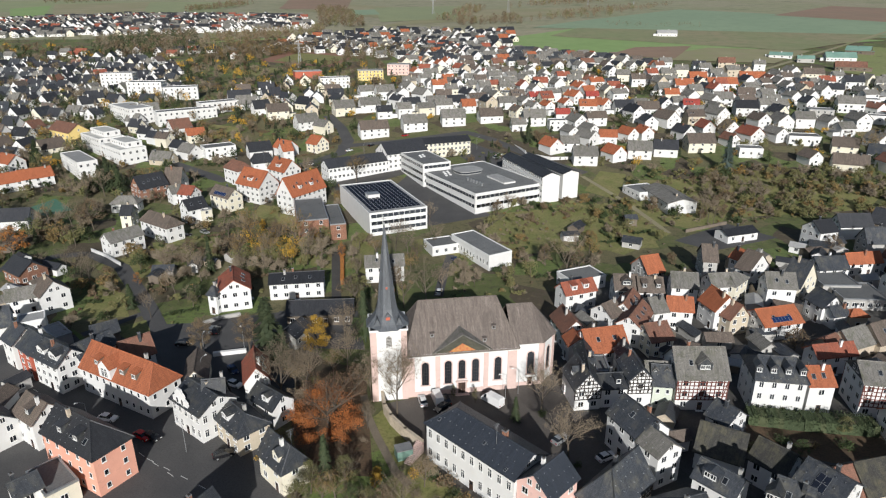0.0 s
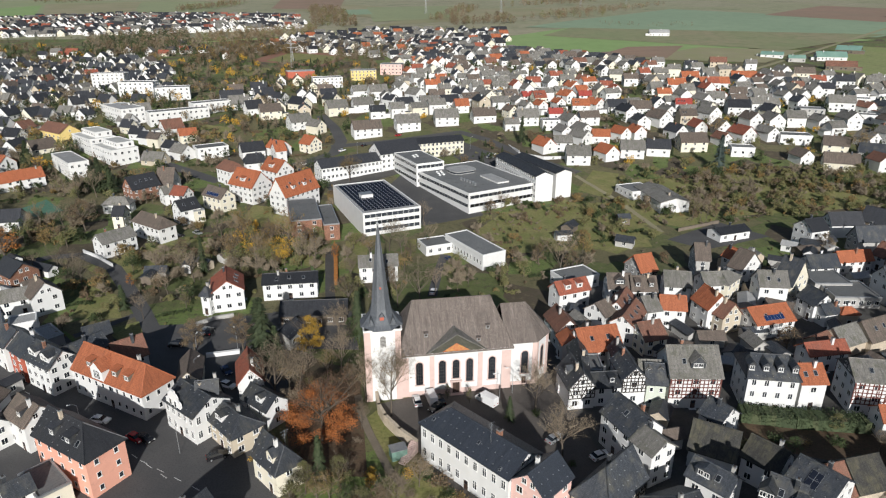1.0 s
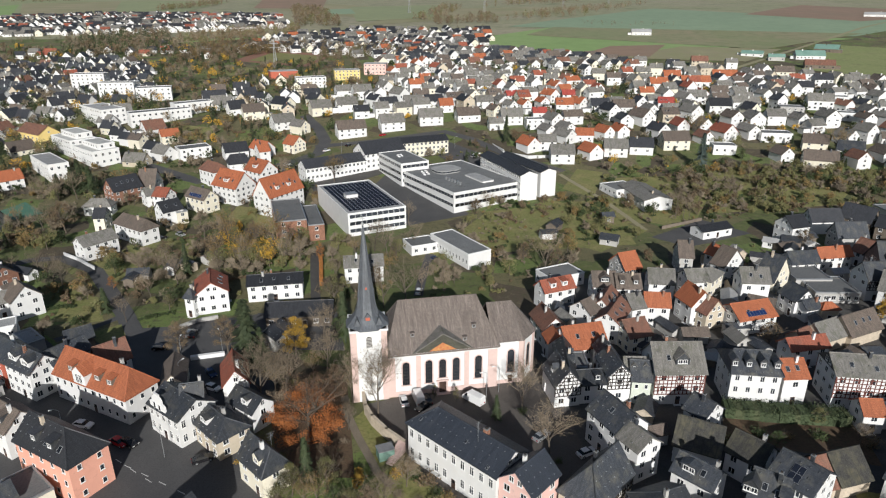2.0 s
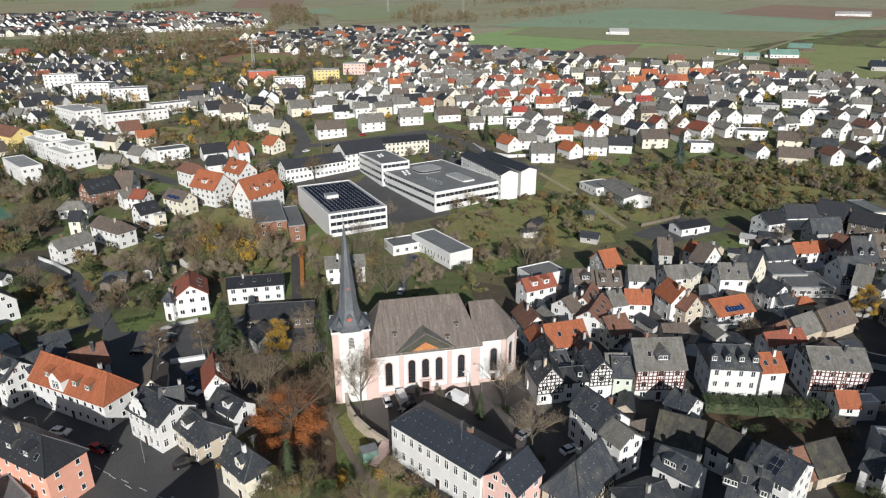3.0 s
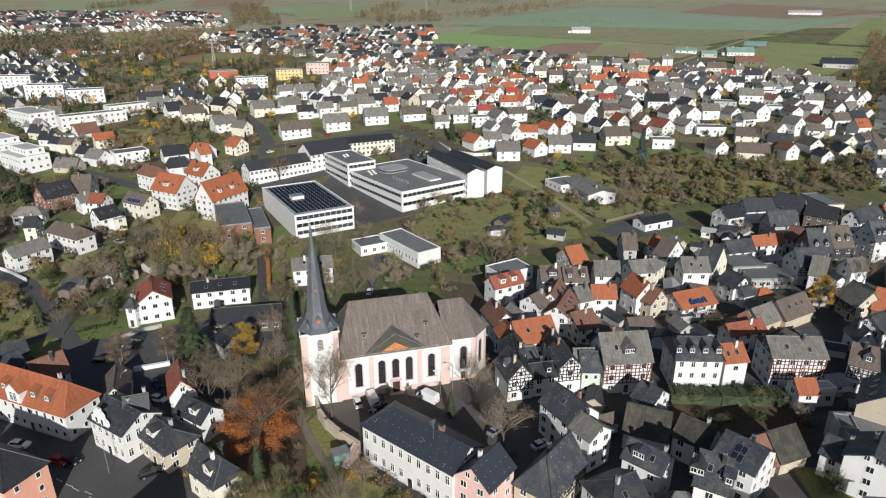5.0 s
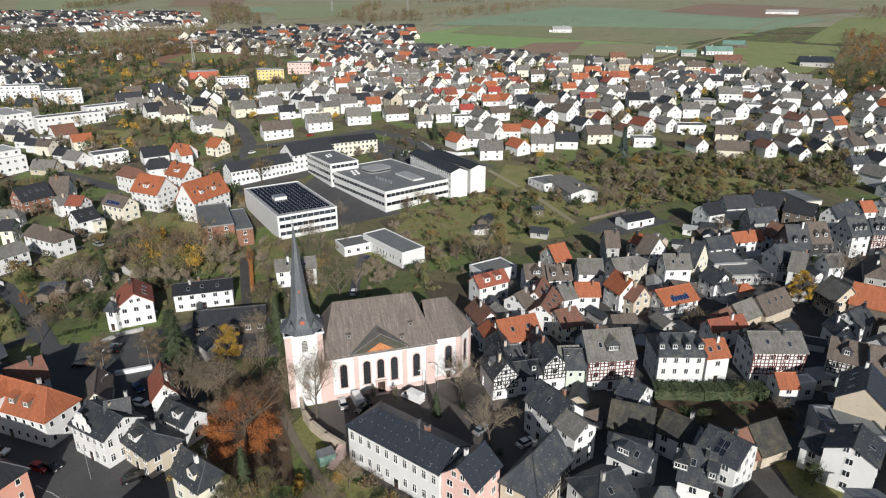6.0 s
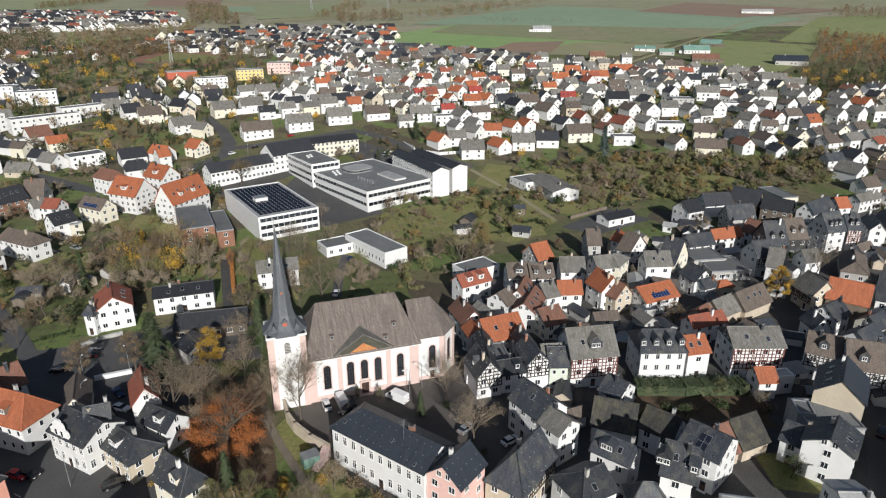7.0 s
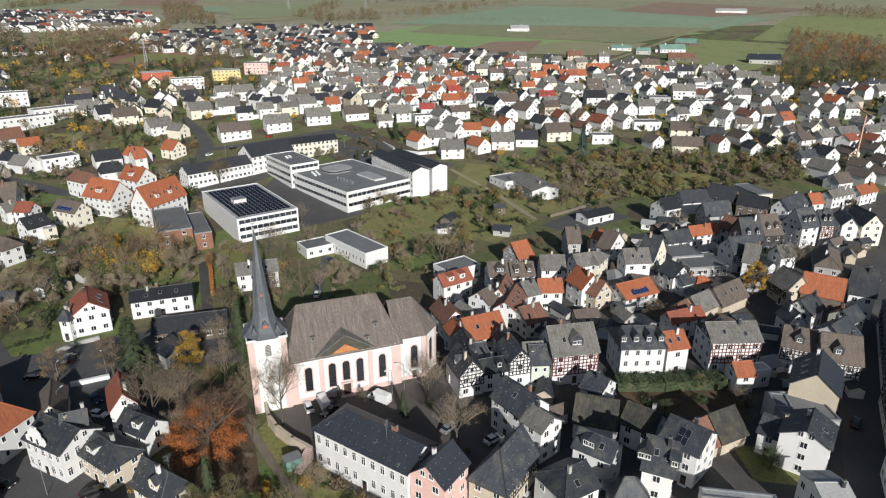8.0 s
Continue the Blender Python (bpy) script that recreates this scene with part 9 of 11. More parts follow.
far_house(-271, 654, 76, 13.3, 8.5, 3.1, 6.5, 'grey', 'white')
far_house(-334, 690, -14, 11.6, 8.0, 2.5, 5.6, 'anthracite', 'white')
far_house(-321, 686, -14, 12.4, 9.3, 3.7, 8.3, 'anthracite', 'white')
far_house(-309, 681, -8, 9.5, 9.4, 4.1, 8.8, 'slate', 'white')
far_house(-293, 678, 72, 13.2, 9.6, 4.1, 7.8, 'brown', 'white')
house(276, 268, 99, 9.7, 9.0, 4.4, 7.8, 'brown', 'white', far=True, gap=4.0)
house(294, 273, 89, 9.7, 8.7, 3.8, 7.5, 'brown', 'white', far=True, gap=4.0)
house(257, 285, -2, 10.0, 8.2, 5.0, 8.7, 'slate', 'white', far=True, gap=4.0)
house(271, 287, 89, 12.4, 9.4, 5.4, 9.5, 'anthracite', 'white', far=True, gap=4.0)
house(287, 289, 94, 10.4, 8.0, 4.4, 7.7, 'brown', 'cream', far=True, gap=4.0)
house(302, 290, 95, 13.3, 8.1, 5.4, 9.3, 'brown', 'white', far=True, gap=4.0)
far_house(324, 293, 88, 10.0, 8.2, 5.4, 9.1, 'red', 'white')
house(242, 308, 89, 9.7, 8.1, 3.8, 7.4, 'anthracite', 'white', far=True, gap=4.0)
house(278, 313, 11, 11.9, 9.7, 5.4, 9.7, 'brown', 'white', far=True, gap=4.0)
far_house(291, 312, 11, 12.7, 9.8, 5.4, 9.0, 'grey', 'white')
far_house(308, 315, -2, 13.0, 9.6, 5.4, 9.5, 'grey', 'white')
far_house(327, 317, 0, 9.7, 8.2, 5.0, 9.0, 'slate', 'white')
far_house(339, 320, 8, 13.3, 9.2, 5.4, 8.7, 'grey', 'white')
house(248, 328, 92, 13.0, 9.2, 3.8, 7.7, 'brown', 'white', far=True, gap=4.0)
house(269, 328, 87, 12.5, 8.1, 5.0, 8.8, 'grey', 'cream', far=True, gap=4.0)
far_house(283, 329, 10, 11.7, 9.6, 4.4, 7.9, 'brown', 'white')
far_house(297, 330, 94, 11.0, 8.7, 5.4, 8.6, 'grey', 'cream')
far_house(314, 334, 12, 10.5, 8.8, 4.4, 8.4, 'brown', 'white')
far_house(337, 334, 98, 11.8, 8.4, 5.0, 8.5, 'grey', 'white')
far_house(367, 340, 10, 12.7, 9.7, 5.4, 9.1, 'anthracite', 'white')
far_house(319, 358, 98, 10.1, 9.0, 5.4, 9.6, 'grey', 'white')
far_house(335, 360, 99, 10.6, 8.5, 5.4, 9.5, 'anthracite', 'white')
far_house(353, 362, -2, 11.3, 8.1, 5.4, 8.8, 'anthracite', 'white')
far_house(386, 363, 4, 9.5, 8.2, 3.8, 7.3, 'anthracite', 'white')
far_house(339, 380, 99, 13.0, 9.7, 5.0, 9.4, 'grey', 'white')
far_house(356, 380, 100, 12.3, 9.6, 5.0, 9.6, 'orange', 'white')
far_house(374, 381, 10, 11.3, 8.1, 4.4, 7.4, 'anthracite', 'beige')
far_house(414, 386, 9, 12.8, 8.5, 3.8, 7.6, 'grey', 'white')
far_house(358, 405, 100, 10.7, 8.4, 4.4, 7.7, 'anthracite', 'white')
far_house(373, 408, 98, 9.8, 9.6, 4.4, 8.7, 'grey', 'beige')
far_house(390, 406, 102, 10.1, 9.0, 3.8, 7.7, 'anthracite', 'beige')
far_house(407, 408, 90, 11.7, 8.3, 5.0, 8.8, 'rust', 'white')
far_house(425, 412, 9, 12.3, 9.3, 3.8, 8.2, 'grey', 'white')
far_house(441, 412, -1, 10.3, 9.6, 4.4, 7.9, 'grey', 'white')
far_house(383, 424, 97, 11.2, 9.3, 5.0, 8.5, 'rust', 'white')
far_house(402, 425, 12, 10.0, 8.5, 5.4, 8.8, 'slate', 'white')
far_house(415, 430, 99, 10.3, 9.6, 3.8, 8.3, 'brown', 'white')
far_house(435, 431, 9, 11.9, 8.0, 5.0, 8.0, 'slate', 'white')
far_house(451, 430, 89, 13.1, 8.7, 4.4, 7.7, 'anthracite', 'white')
far_house(469, 434, -2, 12.3, 9.6, 5.4, 9.4, 'slate', 'white')
house(246, 249, 10, 10.4, 9.0, 3.8, 7.8, 'brown', 'white', far=True, gap=4.0)
house(260, 251, 100, 11.4, 8.2, 5.4, 8.6, 'brown', 'white', far=True, gap=4.0)
house(275, 253, 100, 10.6, 8.2, 5.0, 8.5, 'brown', 'white', far=True, gap=4.0)
house(291, 258, 11, 13.4, 8.8, 5.4, 8.8, 'grey', 'white', far=True, gap=4.0)
house(308, 259, 108, 13.0, 9.5, 4.4, 8.7, 'red', 'white', far=True, gap=4.0)
house(252, 266, 104, 13.0, 9.3, 5.0, 9.6, 'grey', 'white', far=True, gap=4.0)
far_house(321, 283, 98, 11.3, 9.3, 3.8, 7.7, 'red', 'white')
far_house(300, 304, 20, 10.7, 9.0, 5.4, 8.8, 'red', 'white')
far_house(317, 306, 103, 11.6, 8.0, 4.4, 7.8, 'red', 'white')
far_house(353, 313, 98, 13.3, 9.3, 3.8, 7.7, 'brown', 'cream')
settlement('far_houses', [(-208.9, 771.9), (-20.2, 693.4), (84.9, 790.7), (101.0, 941.6), (-58.6, 971.5), (-200.8, 896.1)], 15, 22, ['anthracite', 'anthracite', 'anthracite', 'anthracite', 'anthracite', 'anthracite', 'grey', 'grey', 'grey', 'grey', 'orange'], 10, 'far rows of white houses with dark grey roofs', 0.04)
settlement('far_houses', [(-640.5, 896.2), (-461.4, 935.5), (-188.5, 999.8), (-257.3, 1261.6), (-590.0, 1322.4), (-818.3, 1156.2)], 14, 10, ['anthracite', 'anthracite', 'anthracite', 'anthracite', 'anthracite', 'anthracite', 'grey', 'grey', 'grey', 'grey', 'grey', 'red'], 12, 'far hillside settlement of white houses with dark roofs', 0.05)
settlement('far_houses', [(-501.2, 692.8), (-351.0, 702.0), (-221.7, 712.5), (-173.7, 772.8), (-317.8, 770.9), (-543.4, 754.4)], 20, 5, ['anthracite', 'anthracite', 'anthracite', 'grey', 'grey', 'grey', 'red'], 13, 'scattered white houses with grey and red roofs', 0.4)

# sheds and lean-tos in the old town yards
house(124.7, 203.9, -29, 5.6, 4.0, 2.3, 3.3, 'slate', 'white', far=True, chimney=0, wins='', name="shed")
house(185.6, 183.0, 17, 8.2, 4.6, 2.7, 4.6, 'brown', 'white', far=True, chimney=0, wins='s', name="shed")
house(174.1, 158.9, 7, 5.4, 4.3, 2.9, 4.3, 'anthracite', 'wood', far=True, chimney=0, wins='', name="shed")
house(72.7, 149.0, 1, 7.6, 4.9, 2.5, 4.2, 'brown', 'grey', far=True, chimney=0, wins='s', name="shed")
house(196.4, 181.6, 3, 5.2, 4.3, 2.8, 4.2, 'slate', 'wood', far=True, chimney=0, wins='s', name="shed")
house(120.0, 192.6, 13, 7.6, 3.5, 2.2, 3.3, 'anthracite', 'wood', far=True, chimney=0, wins='s', name="shed")
house(137.1, 188.3, 9, 6.5, 4.4, 2.7, 4.0, 'sheet', 'grey', far=True, chimney=0, wins='s', name="shed")
house(168.3, 195.7, -32, 6.8, 4.4, 2.6, 4.2, 'sheet', 'grey', far=True, chimney=0, wins='', name="shed")
house(176.4, 176.3, 52, 6.2, 4.8, 2.9, 4.5, 'slate', 'grey', far=True, chimney=0, wins='s', name="shed")
house(52.9, 134.4, -24, 5.4, 5.2, 2.8, 4.9, 'brown', 'white', far=True, chimney=0, wins='', name="shed")
house(67.6, 153.3, 109, 7.7, 3.8, 2.5, 3.6, 'slate', 'grey', far=True, chimney=0, wins='s', name="shed")
house(85.9, 152.1, 6, 7.4, 3.6, 2.7, 3.6, 'slate', 'grey', far=True, chimney=0, wins='s', name="shed")
house(112.6, 207.8, 98, 6.2, 4.4, 2.5, 4.3, 'grey', 'stone', far=True, chimney=0, wins='s', name="shed")
house(190.2, 180.5, -27, 5.1, 3.6, 2.5, 3.7, 'anthracite', 'white', far=True, chimney=0, wins='s', name="shed")
house(41.8, 164.8, -25, 6.2, 5.3, 3.0, 4.2, 'slate', 'wood', far=True, chimney=0, wins='', name="shed")
house(47.0, 107.0, 13, 6.3, 3.9, 3.0, 4.4, 'brown', 'white', far=True, chimney=0, wins='', name="shed")
house(182.6, 197.5, 10, 6.0, 5.3, 2.2, 3.7, 'grey', 'wood', far=True, chimney=0, wins='', name="shed")
house(124.7, 124.9, -35, 5.9, 5.3, 2.5, 4.5, 'slate', 'white', far=True, chimney=0, wins='', name="shed")
house(106.9, 106.0, -21, 7.9, 3.5, 2.2, 3.3, 'sheet', 'wood', far=True, chimney=0, wins='', name="shed")
house(143.2, 214.4, 92, 5.1, 5.3, 2.6, 3.9, 'sheet', 'grey', far=True, chimney=0, wins='s', name="shed")
house(158.5, 223.0, 54, 6.8, 3.4, 2.5, 3.3, 'slate', 'white', far=True, chimney=0, wins='', name="shed")
house(133.4, 213.9, 16, 7.6, 5.1, 2.4, 3.4, 'brown', 'wood', far=True, chimney=0, wins='s', name="shed")
house(71.2, 137.4, -22, 5.4, 4.0, 2.3, 3.3, 'sheet', 'wood', far=True, chimney=0, wins='', name="shed")
house(131.2, 180.6, 3, 5.4, 4.7, 2.2, 3.6, 'grey', 'grey', far=True, chimney=0, wins='', name="shed")
house(60.4, 152.5, 105, 5.3, 4.1, 2.9, 4.1, 'grey', 'wood', far=True, chimney=0, wins='', name="shed")
house(108.1, 198.9, 105, 8.2, 4.2, 2.3, 3.6, 'slate', 'wood', far=True, chimney=0, wins='s', name="shed")
house(106.5, 116.1, 5, 8.0, 5.2, 2.2, 3.3, 'sheet', 'white', far=True, chimney=0, wins='s', name="shed")
house(182.2, 203.8, 102, 5.8, 4.7, 2.7, 3.6, 'grey', 'white', far=True, chimney=0, wins='s', name="shed")
house(105.8, 172.0, 98, 6.1, 3.5, 2.2, 3.6, 'slate', 'white', far=True, chimney=0, wins='s', name="shed")
house(99.9, 180.6, 8, 7.9, 4.1, 2.9, 4.3, 'anthracite', 'stone', far=True, chimney=0, wins='s', name="shed")
house(86.3, 128.7, -21, 6.0, 4.3, 2.9, 4.5, 'slate', 'grey', far=True, chimney=0, wins='', name="shed")
house(108.9, 152.9, 70, 6.1, 3.6, 2.9, 4.4, 'slate', 'white', far=True, chimney=0, wins='', name="shed")
house(133.1, 157.4, -36, 5.8, 3.6, 2.3, 3.3, 'sheet', 'grey', far=True, chimney=0, wins='', name="shed")
house(109.6, 135.5, 106, 6.3, 3.8, 2.8, 4.1, 'brown', 'grey', far=True, chimney=0, wins='s', name="shed")
house(175.3, 200.4, 1, 6.2, 4.1, 3.0, 4.5, 'slate', 'white', far=True, chimney=0, wins='', name="shed")
house(111.9, 170.4, -35, 8.2, 4.7, 2.7, 4.6, 'slate', 'wood', far=True, chimney=0, wins='s', name="shed")
house(147.9, 171.0, 90, 6.7, 3.4, 2.8, 4.1, 'slate', 'white', far=True, chimney=0, wins='s', name="shed")
house(92.8, 171.3, 67, 8.2, 5.0, 2.6, 3.6, 'sheet', 'grey', far=True, chimney=0, wins='', name="shed")
house(137.7, 217.6, -25, 7.2, 5.3, 2.9, 4.5, 'slate', 'wood', far=True, chimney=0, wins='s', name="shed")
house(40.0, 113.4, 61, 5.2, 4.0, 2.3, 3.5, 'slate', 'stone', far=True, chimney=0, wins='s', name="shed")
house(130.0, 217.6, -38, 5.5, 4.7, 2.5, 3.8, 'sheet', 'white', far=True, chimney=0, wins='s', name="shed")
house(62.3, 91.2, 57, 5.0, 4.7, 2.5, 3.7, 'sheet', 'white', far=True, chimney=0, wins='', name="shed")
house(132.6, 208.4, 56, 6.2, 4.7, 2.9, 4.6, 'slate', 'white', far=True, chimney=0, wins='s', name="shed")
house(100.6, 204.0, 51, 6.0, 4.7, 3.0, 4.4, 'brown', 'stone', far=True, chimney=0, wins='', name="shed")
house(167.6, 208.1, 99, 6.6, 3.5, 2.9, 4.1, 'slate', 'white', far=True, chimney=0, wins='', name="shed")
house(119.4, 103.2, 62, 6.1, 3.9, 2.5, 3.4, 'slate', 'white', far=True, chimney=0, wins='', name="shed")
house(170.2, 153.7, -22, 8.0, 3.9, 2.9, 3.9, 'sheet', 'wood', far=True, chimney=0, wins='s', name="shed")
house(181.6, 171.7, 57, 6.2, 3.7, 2.7, 4.0, 'grey', 'stone', far=True, chimney=0, wins='s', name="shed")
house(78.8, 138.4, -32, 5.4, 4.8, 2.7, 4.3, 'slate', 'stone', far=True, chimney=0, wins='s', name="shed")
house(115.6, 194.5, 103, 5.3, 4.5, 2.3, 4.0, 'grey', 'white', far=True, chimney=0, wins='', name="shed")
house(143.0, 156.1, -34, 7.8, 4.4, 2.2, 4.0, 'grey', 'white', far=True, chimney=0, wins='', name="shed")
house(66.9, 139.7, -26, 5.8, 3.8, 2.5, 3.8, 'sheet', 'wood', far=True, chimney=0, wins='s', name="shed")
house(86.7, 140.9, 101, 6.0, 4.6, 3.0, 4.0, 'slate', 'grey', far=True, chimney=0, wins='s', name="shed")
house(48.5, 115.6, 61, 5.6, 4.7, 2.5, 4.1, 'slate', 'stone', far=True, chimney=0, wins='', name="shed")
house(182.0, 176.1, 6, 6.0, 3.5, 2.7, 3.9, 'slate', 'white', far=True, chimney=0, wins='', name="shed")
house(113.9, 137.9, 1, 5.6, 4.5, 2.7, 3.7, 'slate', 'wood', far=True, chimney=0, wins='s', name="shed")
house(116.8, 130.5, -29, 7.1, 3.6, 2.3, 3.7, 'slate', 'white', far=True, chimney=0, wins='', name="shed")
house(106.7, 188.4, 99, 5.1, 4.8, 2.4, 3.7, 'slate', 'white', far=True, chimney=0, wins='s', name="shed")
house(188.3, 176.0, 100, 5.6, 5.1, 2.3, 3.7, 'brown', 'stone', far=True, chimney=0, wins='s', name="shed")
house(78.2, 130.4, -39, 5.4, 5.3, 2.3, 3.5, 'sheet', 'wood', far=True, chimney=0, wins='s', name="shed")
house(163.0, 223.0, 10, 6.0, 4.5, 2.6, 4.1, 'anthracite', 'wood', far=True, chimney=0, wins='', name="shed")
house(61.6, 136.3, 104, 5.5, 3.6, 2.4, 3.8, 'brown', 'white', far=True, chimney=0, wins='', name="shed")
house(187.6, 198.2, 99, 8.1, 5.3, 2.5, 4.1, 'brown', 'white', far=True, chimney=0, wins='', name="shed")
house(151.4, 160.3, 92, 8.3, 4.3, 2.5, 3.6, 'slate', 'stone', far=True, chimney=0, wins='', name="shed")
house(100.1, 166.4, -31, 7.8, 5.2, 3.1, 4.6, 'brown', 'wood', far=True, chimney=0, wins='s', name="shed")
house(75.5, 140.4, 50, 5.6, 4.6, 3.0, 4.0, 'slate', 'white', far=True, chimney=0, wins='s', name="shed")
house(118.5, 204.3, -29, 5.6, 4.3, 2.3, 3.4, 'anthracite', 'grey', far=True, chimney=0, wins='', name="shed")
house(146.4, 222.4, 15, 6.2, 5.1, 2.3, 4.0, 'slate', 'wood', far=True, chimney=0, wins='s', name="shed")
house(62.8, 144.4, -30, 6.8, 4.9, 3.1, 4.1, 'brown', 'white', far=True, chimney=0, wins='', name="shed")
house(83.1, 145.3, 97, 6.8, 4.9, 2.8, 4.7, 'grey', 'grey', far=True, chimney=0, wins='s', name="shed")
house(119.9, 123.4, 62, 5.4, 3.4, 2.7, 3.9, 'slate', 'wood', far=True, chimney=0, wins='s', name="shed")
house(58.5, 141.8, -36, 5.7, 4.1, 2.7, 3.7, 'anthracite', 'white', far=True, chimney=0, wins='s', name="shed")
house(162.0, 145.9, -28, 6.5, 4.5, 2.6, 4.4, 'grey', 'wood', far=True, chimney=0, wins='', name="shed")
house(40.3, 159.0, 109, 6.7, 3.9, 2.8, 4.2, 'grey', 'stone', far=True, chimney=0, wins='', name="shed")
house(104.7, 132.3, 65, 7.6, 4.8, 3.0, 4.4, 'anthracite', 'grey', far=True, chimney=0, wins='s', name="shed")
house(-100.2, 128.0, 64, 5.6, 4.2, 3.1, 4.1, 'anthracite', 'grey', far=True, chimney=0, wins='s', name="shed")
house(-147.3, 206.7, -38, 5.5, 4.6, 2.5, 4.0, 'anthracite', 'white', far=True, chimney=0, wins='', name="shed")
house(-160.0, 220.2, 100, 8.0, 5.4, 3.0, 4.4, 'brown', 'wood', far=True, chimney=0, wins='s', name="shed")
house(-134.5, 180.8, -28, 5.6, 5.1, 2.3, 3.5, 'sheet', 'wood', far=True, chimney=0, wins='s', name="shed")
house(-130.6, 171.4, 57, 5.5, 4.0, 3.0, 4.6, 'grey', 'stone', far=True, chimney=0, wins='s', name="shed")
house(-131.5, 198.1, -23, 8.1, 4.5, 2.6, 4.2, 'anthracite', 'white', far=True, chimney=0, wins='', name="shed")
house(-99.8, 121.3, 95, 7.4, 5.2, 2.5, 4.0, 'brown', 'white', far=True, chimney=0, wins='', name="shed")
house(-128.8, 185.6, 58, 5.9, 3.7, 2.4, 3.9, 'brown', 'white', far=True, chimney=0, wins='', name="shed")
house(-94.2, 191.4, 91, 5.6, 3.9, 2.8, 3.6, 'slate', 'wood', far=True, chimney=0, wins='s', name="shed")
house(-93.3, 195.9, 5, 7.4, 4.6, 2.3, 4.1, 'slate', 'grey', far=True, chimney=0, wins='s', name="shed")
house(-74.3, 210.3, 55, 6.6, 4.7, 2.4, 3.6, 'brown', 'grey', far=True, chimney=0, wins='s', name="shed")
house(-79.8, 203.5, -33, 6.3, 3.5, 2.5, 3.8, 'slate', 'stone', far=True, chimney=0, wins='', name="shed")
house(-85.0, 201.8, 98, 8.2, 3.4, 2.9, 3.9, 'slate', 'white', far=True, chimney=0, wins='s', name="shed")
house(-69.5, 184.3, 100, 5.3, 5.1, 3.1, 5.2, 'slate', 'stone', far=True, chimney=0, wins='s', name="shed")
house(53.0, 239.1, 57, 7.5, 5.3, 2.5, 4.2, 'anthracite', 'wood', far=True, chimney=0, wins='', name="shed")
house(70.9, 223.1, -28, 7.2, 5.3, 2.4, 4.2, 'slate', 'grey', far=True, chimney=0, wins='s', name="shed")
house(76.7, 247.3, 6, 5.5, 4.0, 3.0, 4.5, 'slate', 'wood', far=True, chimney=0, wins='s', name="shed")
house(48.7, 229.9, 10, 6.7, 4.7, 2.8, 3.8, 'slate', 'white', far=True, chimney=0, wins='', name="shed")

# trees that stand out singly
tree('beech', -23.9, 110.0, 17.5, 44, 1.1, 2)
tree('bare', -37.3, 124.4, 13.4, 169, 1.15, 1)
tree('bare', -32.1, 126.1, 11.7, 110, 1.1, 2)
tree('ochre', -35.0, 128.5, 7.7, 344, 1.0, 2)
tree('bare', -23.7, 135.8, 10.7, 268, 0.9, 1)
tree('ochre', -26.7, 133.8, 7.3, 100, 0.9, 1)
tree('brown', -20.8, 128.3, 7.7, 6, 0.9, 0)
tree('bare', -16.3, 123.3, 10.7, 216, 0.8, 0)
tree('bare', -10.1, 117.7, 14.0, 171, 1.0, 0)
tree('gold', -32.5, 143.4, 12.4, 257, 0.95, 2)
tree('fir', -43.7, 140.0, 19.1, 36, 1.15, 0)
tree('fir', -40.9, 141.3, 10.5, 190, 1.1, 1)
tree('brown', -50.7, 146.5, 11.6, 144, 1.0, 0)
tree('brown', -63.6, 146.6, 10.0, 255, 1.1, 0)
tree('fir', -21.3, 152.8, 14.9, 125, 0.8, 2)
tree('green', -23.1, 151.3, 7.7, 34, 0.9, 1)
tree('bare', -27.0, 152.9, 9.4, 226, 0.9, 1)
tree('fir', -22.2, 96.9, 11.4, 16, 0.75, 1)
tree('olive', -18.1, 95.0, 8.2, 268, 1.0, 1)
tree('olive', -24.6, 94.1, 7.7, 180, 1.0, 0)
tree('ochre', -22.1, 91.5, 6.1, 320, 1.0, 2)
tree('ochre', -19.6, 91.9, 6.7, 135, 1.0, 0)
tree('green', -16.6, 90.4, 5.7, 324, 1.1, 0)
tree('gold', -12.7, 95.9, 3.2, 265, 1.4, 1)
tree('olive', -27.6, 100.2, 5.4, 68, 0.9, 2)
tree('bare', -7.6, 89.6, 7.2, 220, 1.1, 1)
tree('bare', -3.5, 95.8, 6.2, 154, 1.2, 1)
tree('brown', -10.6, 89.7, 5.7, 10, 1.3, 1)
tree('olive', -25.9, 89.8, 7.0, 40, 1.1, 1)
tree('olive', -13.5, 88.4, 6.7, 160, 1.1, 1)
tree('olive', -32.7, 107.0, 5.1, 204, 1.0, 0)
tree('bare', -31.2, 118.5, 6.6, 75, 1.0, 0)
tree('bare', -16.2, 113.3, 6.4, 160, 0.8, 1)
tree('ochre', -163.4, 250.0, 10.0, 144, 0.7, 0)
tree('brown', -141.2, 242.8, 13.7, 344, 1.2, 2)
tree('brown', -148.0, 248.4, 9.7, 225, 1.1, 0)
tree('brown', -142.4, 227.5, 7.9, 50, 1.2, 2)
tree('russet', -152.7, 210.5, 13.6, 84, 1.3, 0)
tree('bare', -129.5, 202.1, 7.9, 15, 1.2, 0)
tree('bare', -120.3, 193.8, 9.0, 190, 1.1, 1)
tree('bare', -115.1, 189.2, 8.5, 295, 1.1, 1)
tree('russet', -98.4, 187.7, 5.0, 191, 1.1, 2)
tree('fir', -93.3, 171.4, 8.3, 100, 1.1, 1)
tree('bare', -91.3, 195.9, 9.1, 230, 1.2, 2)
tree('bare', -87.4, 200.6, 8.3, 80, 1.2, 2)
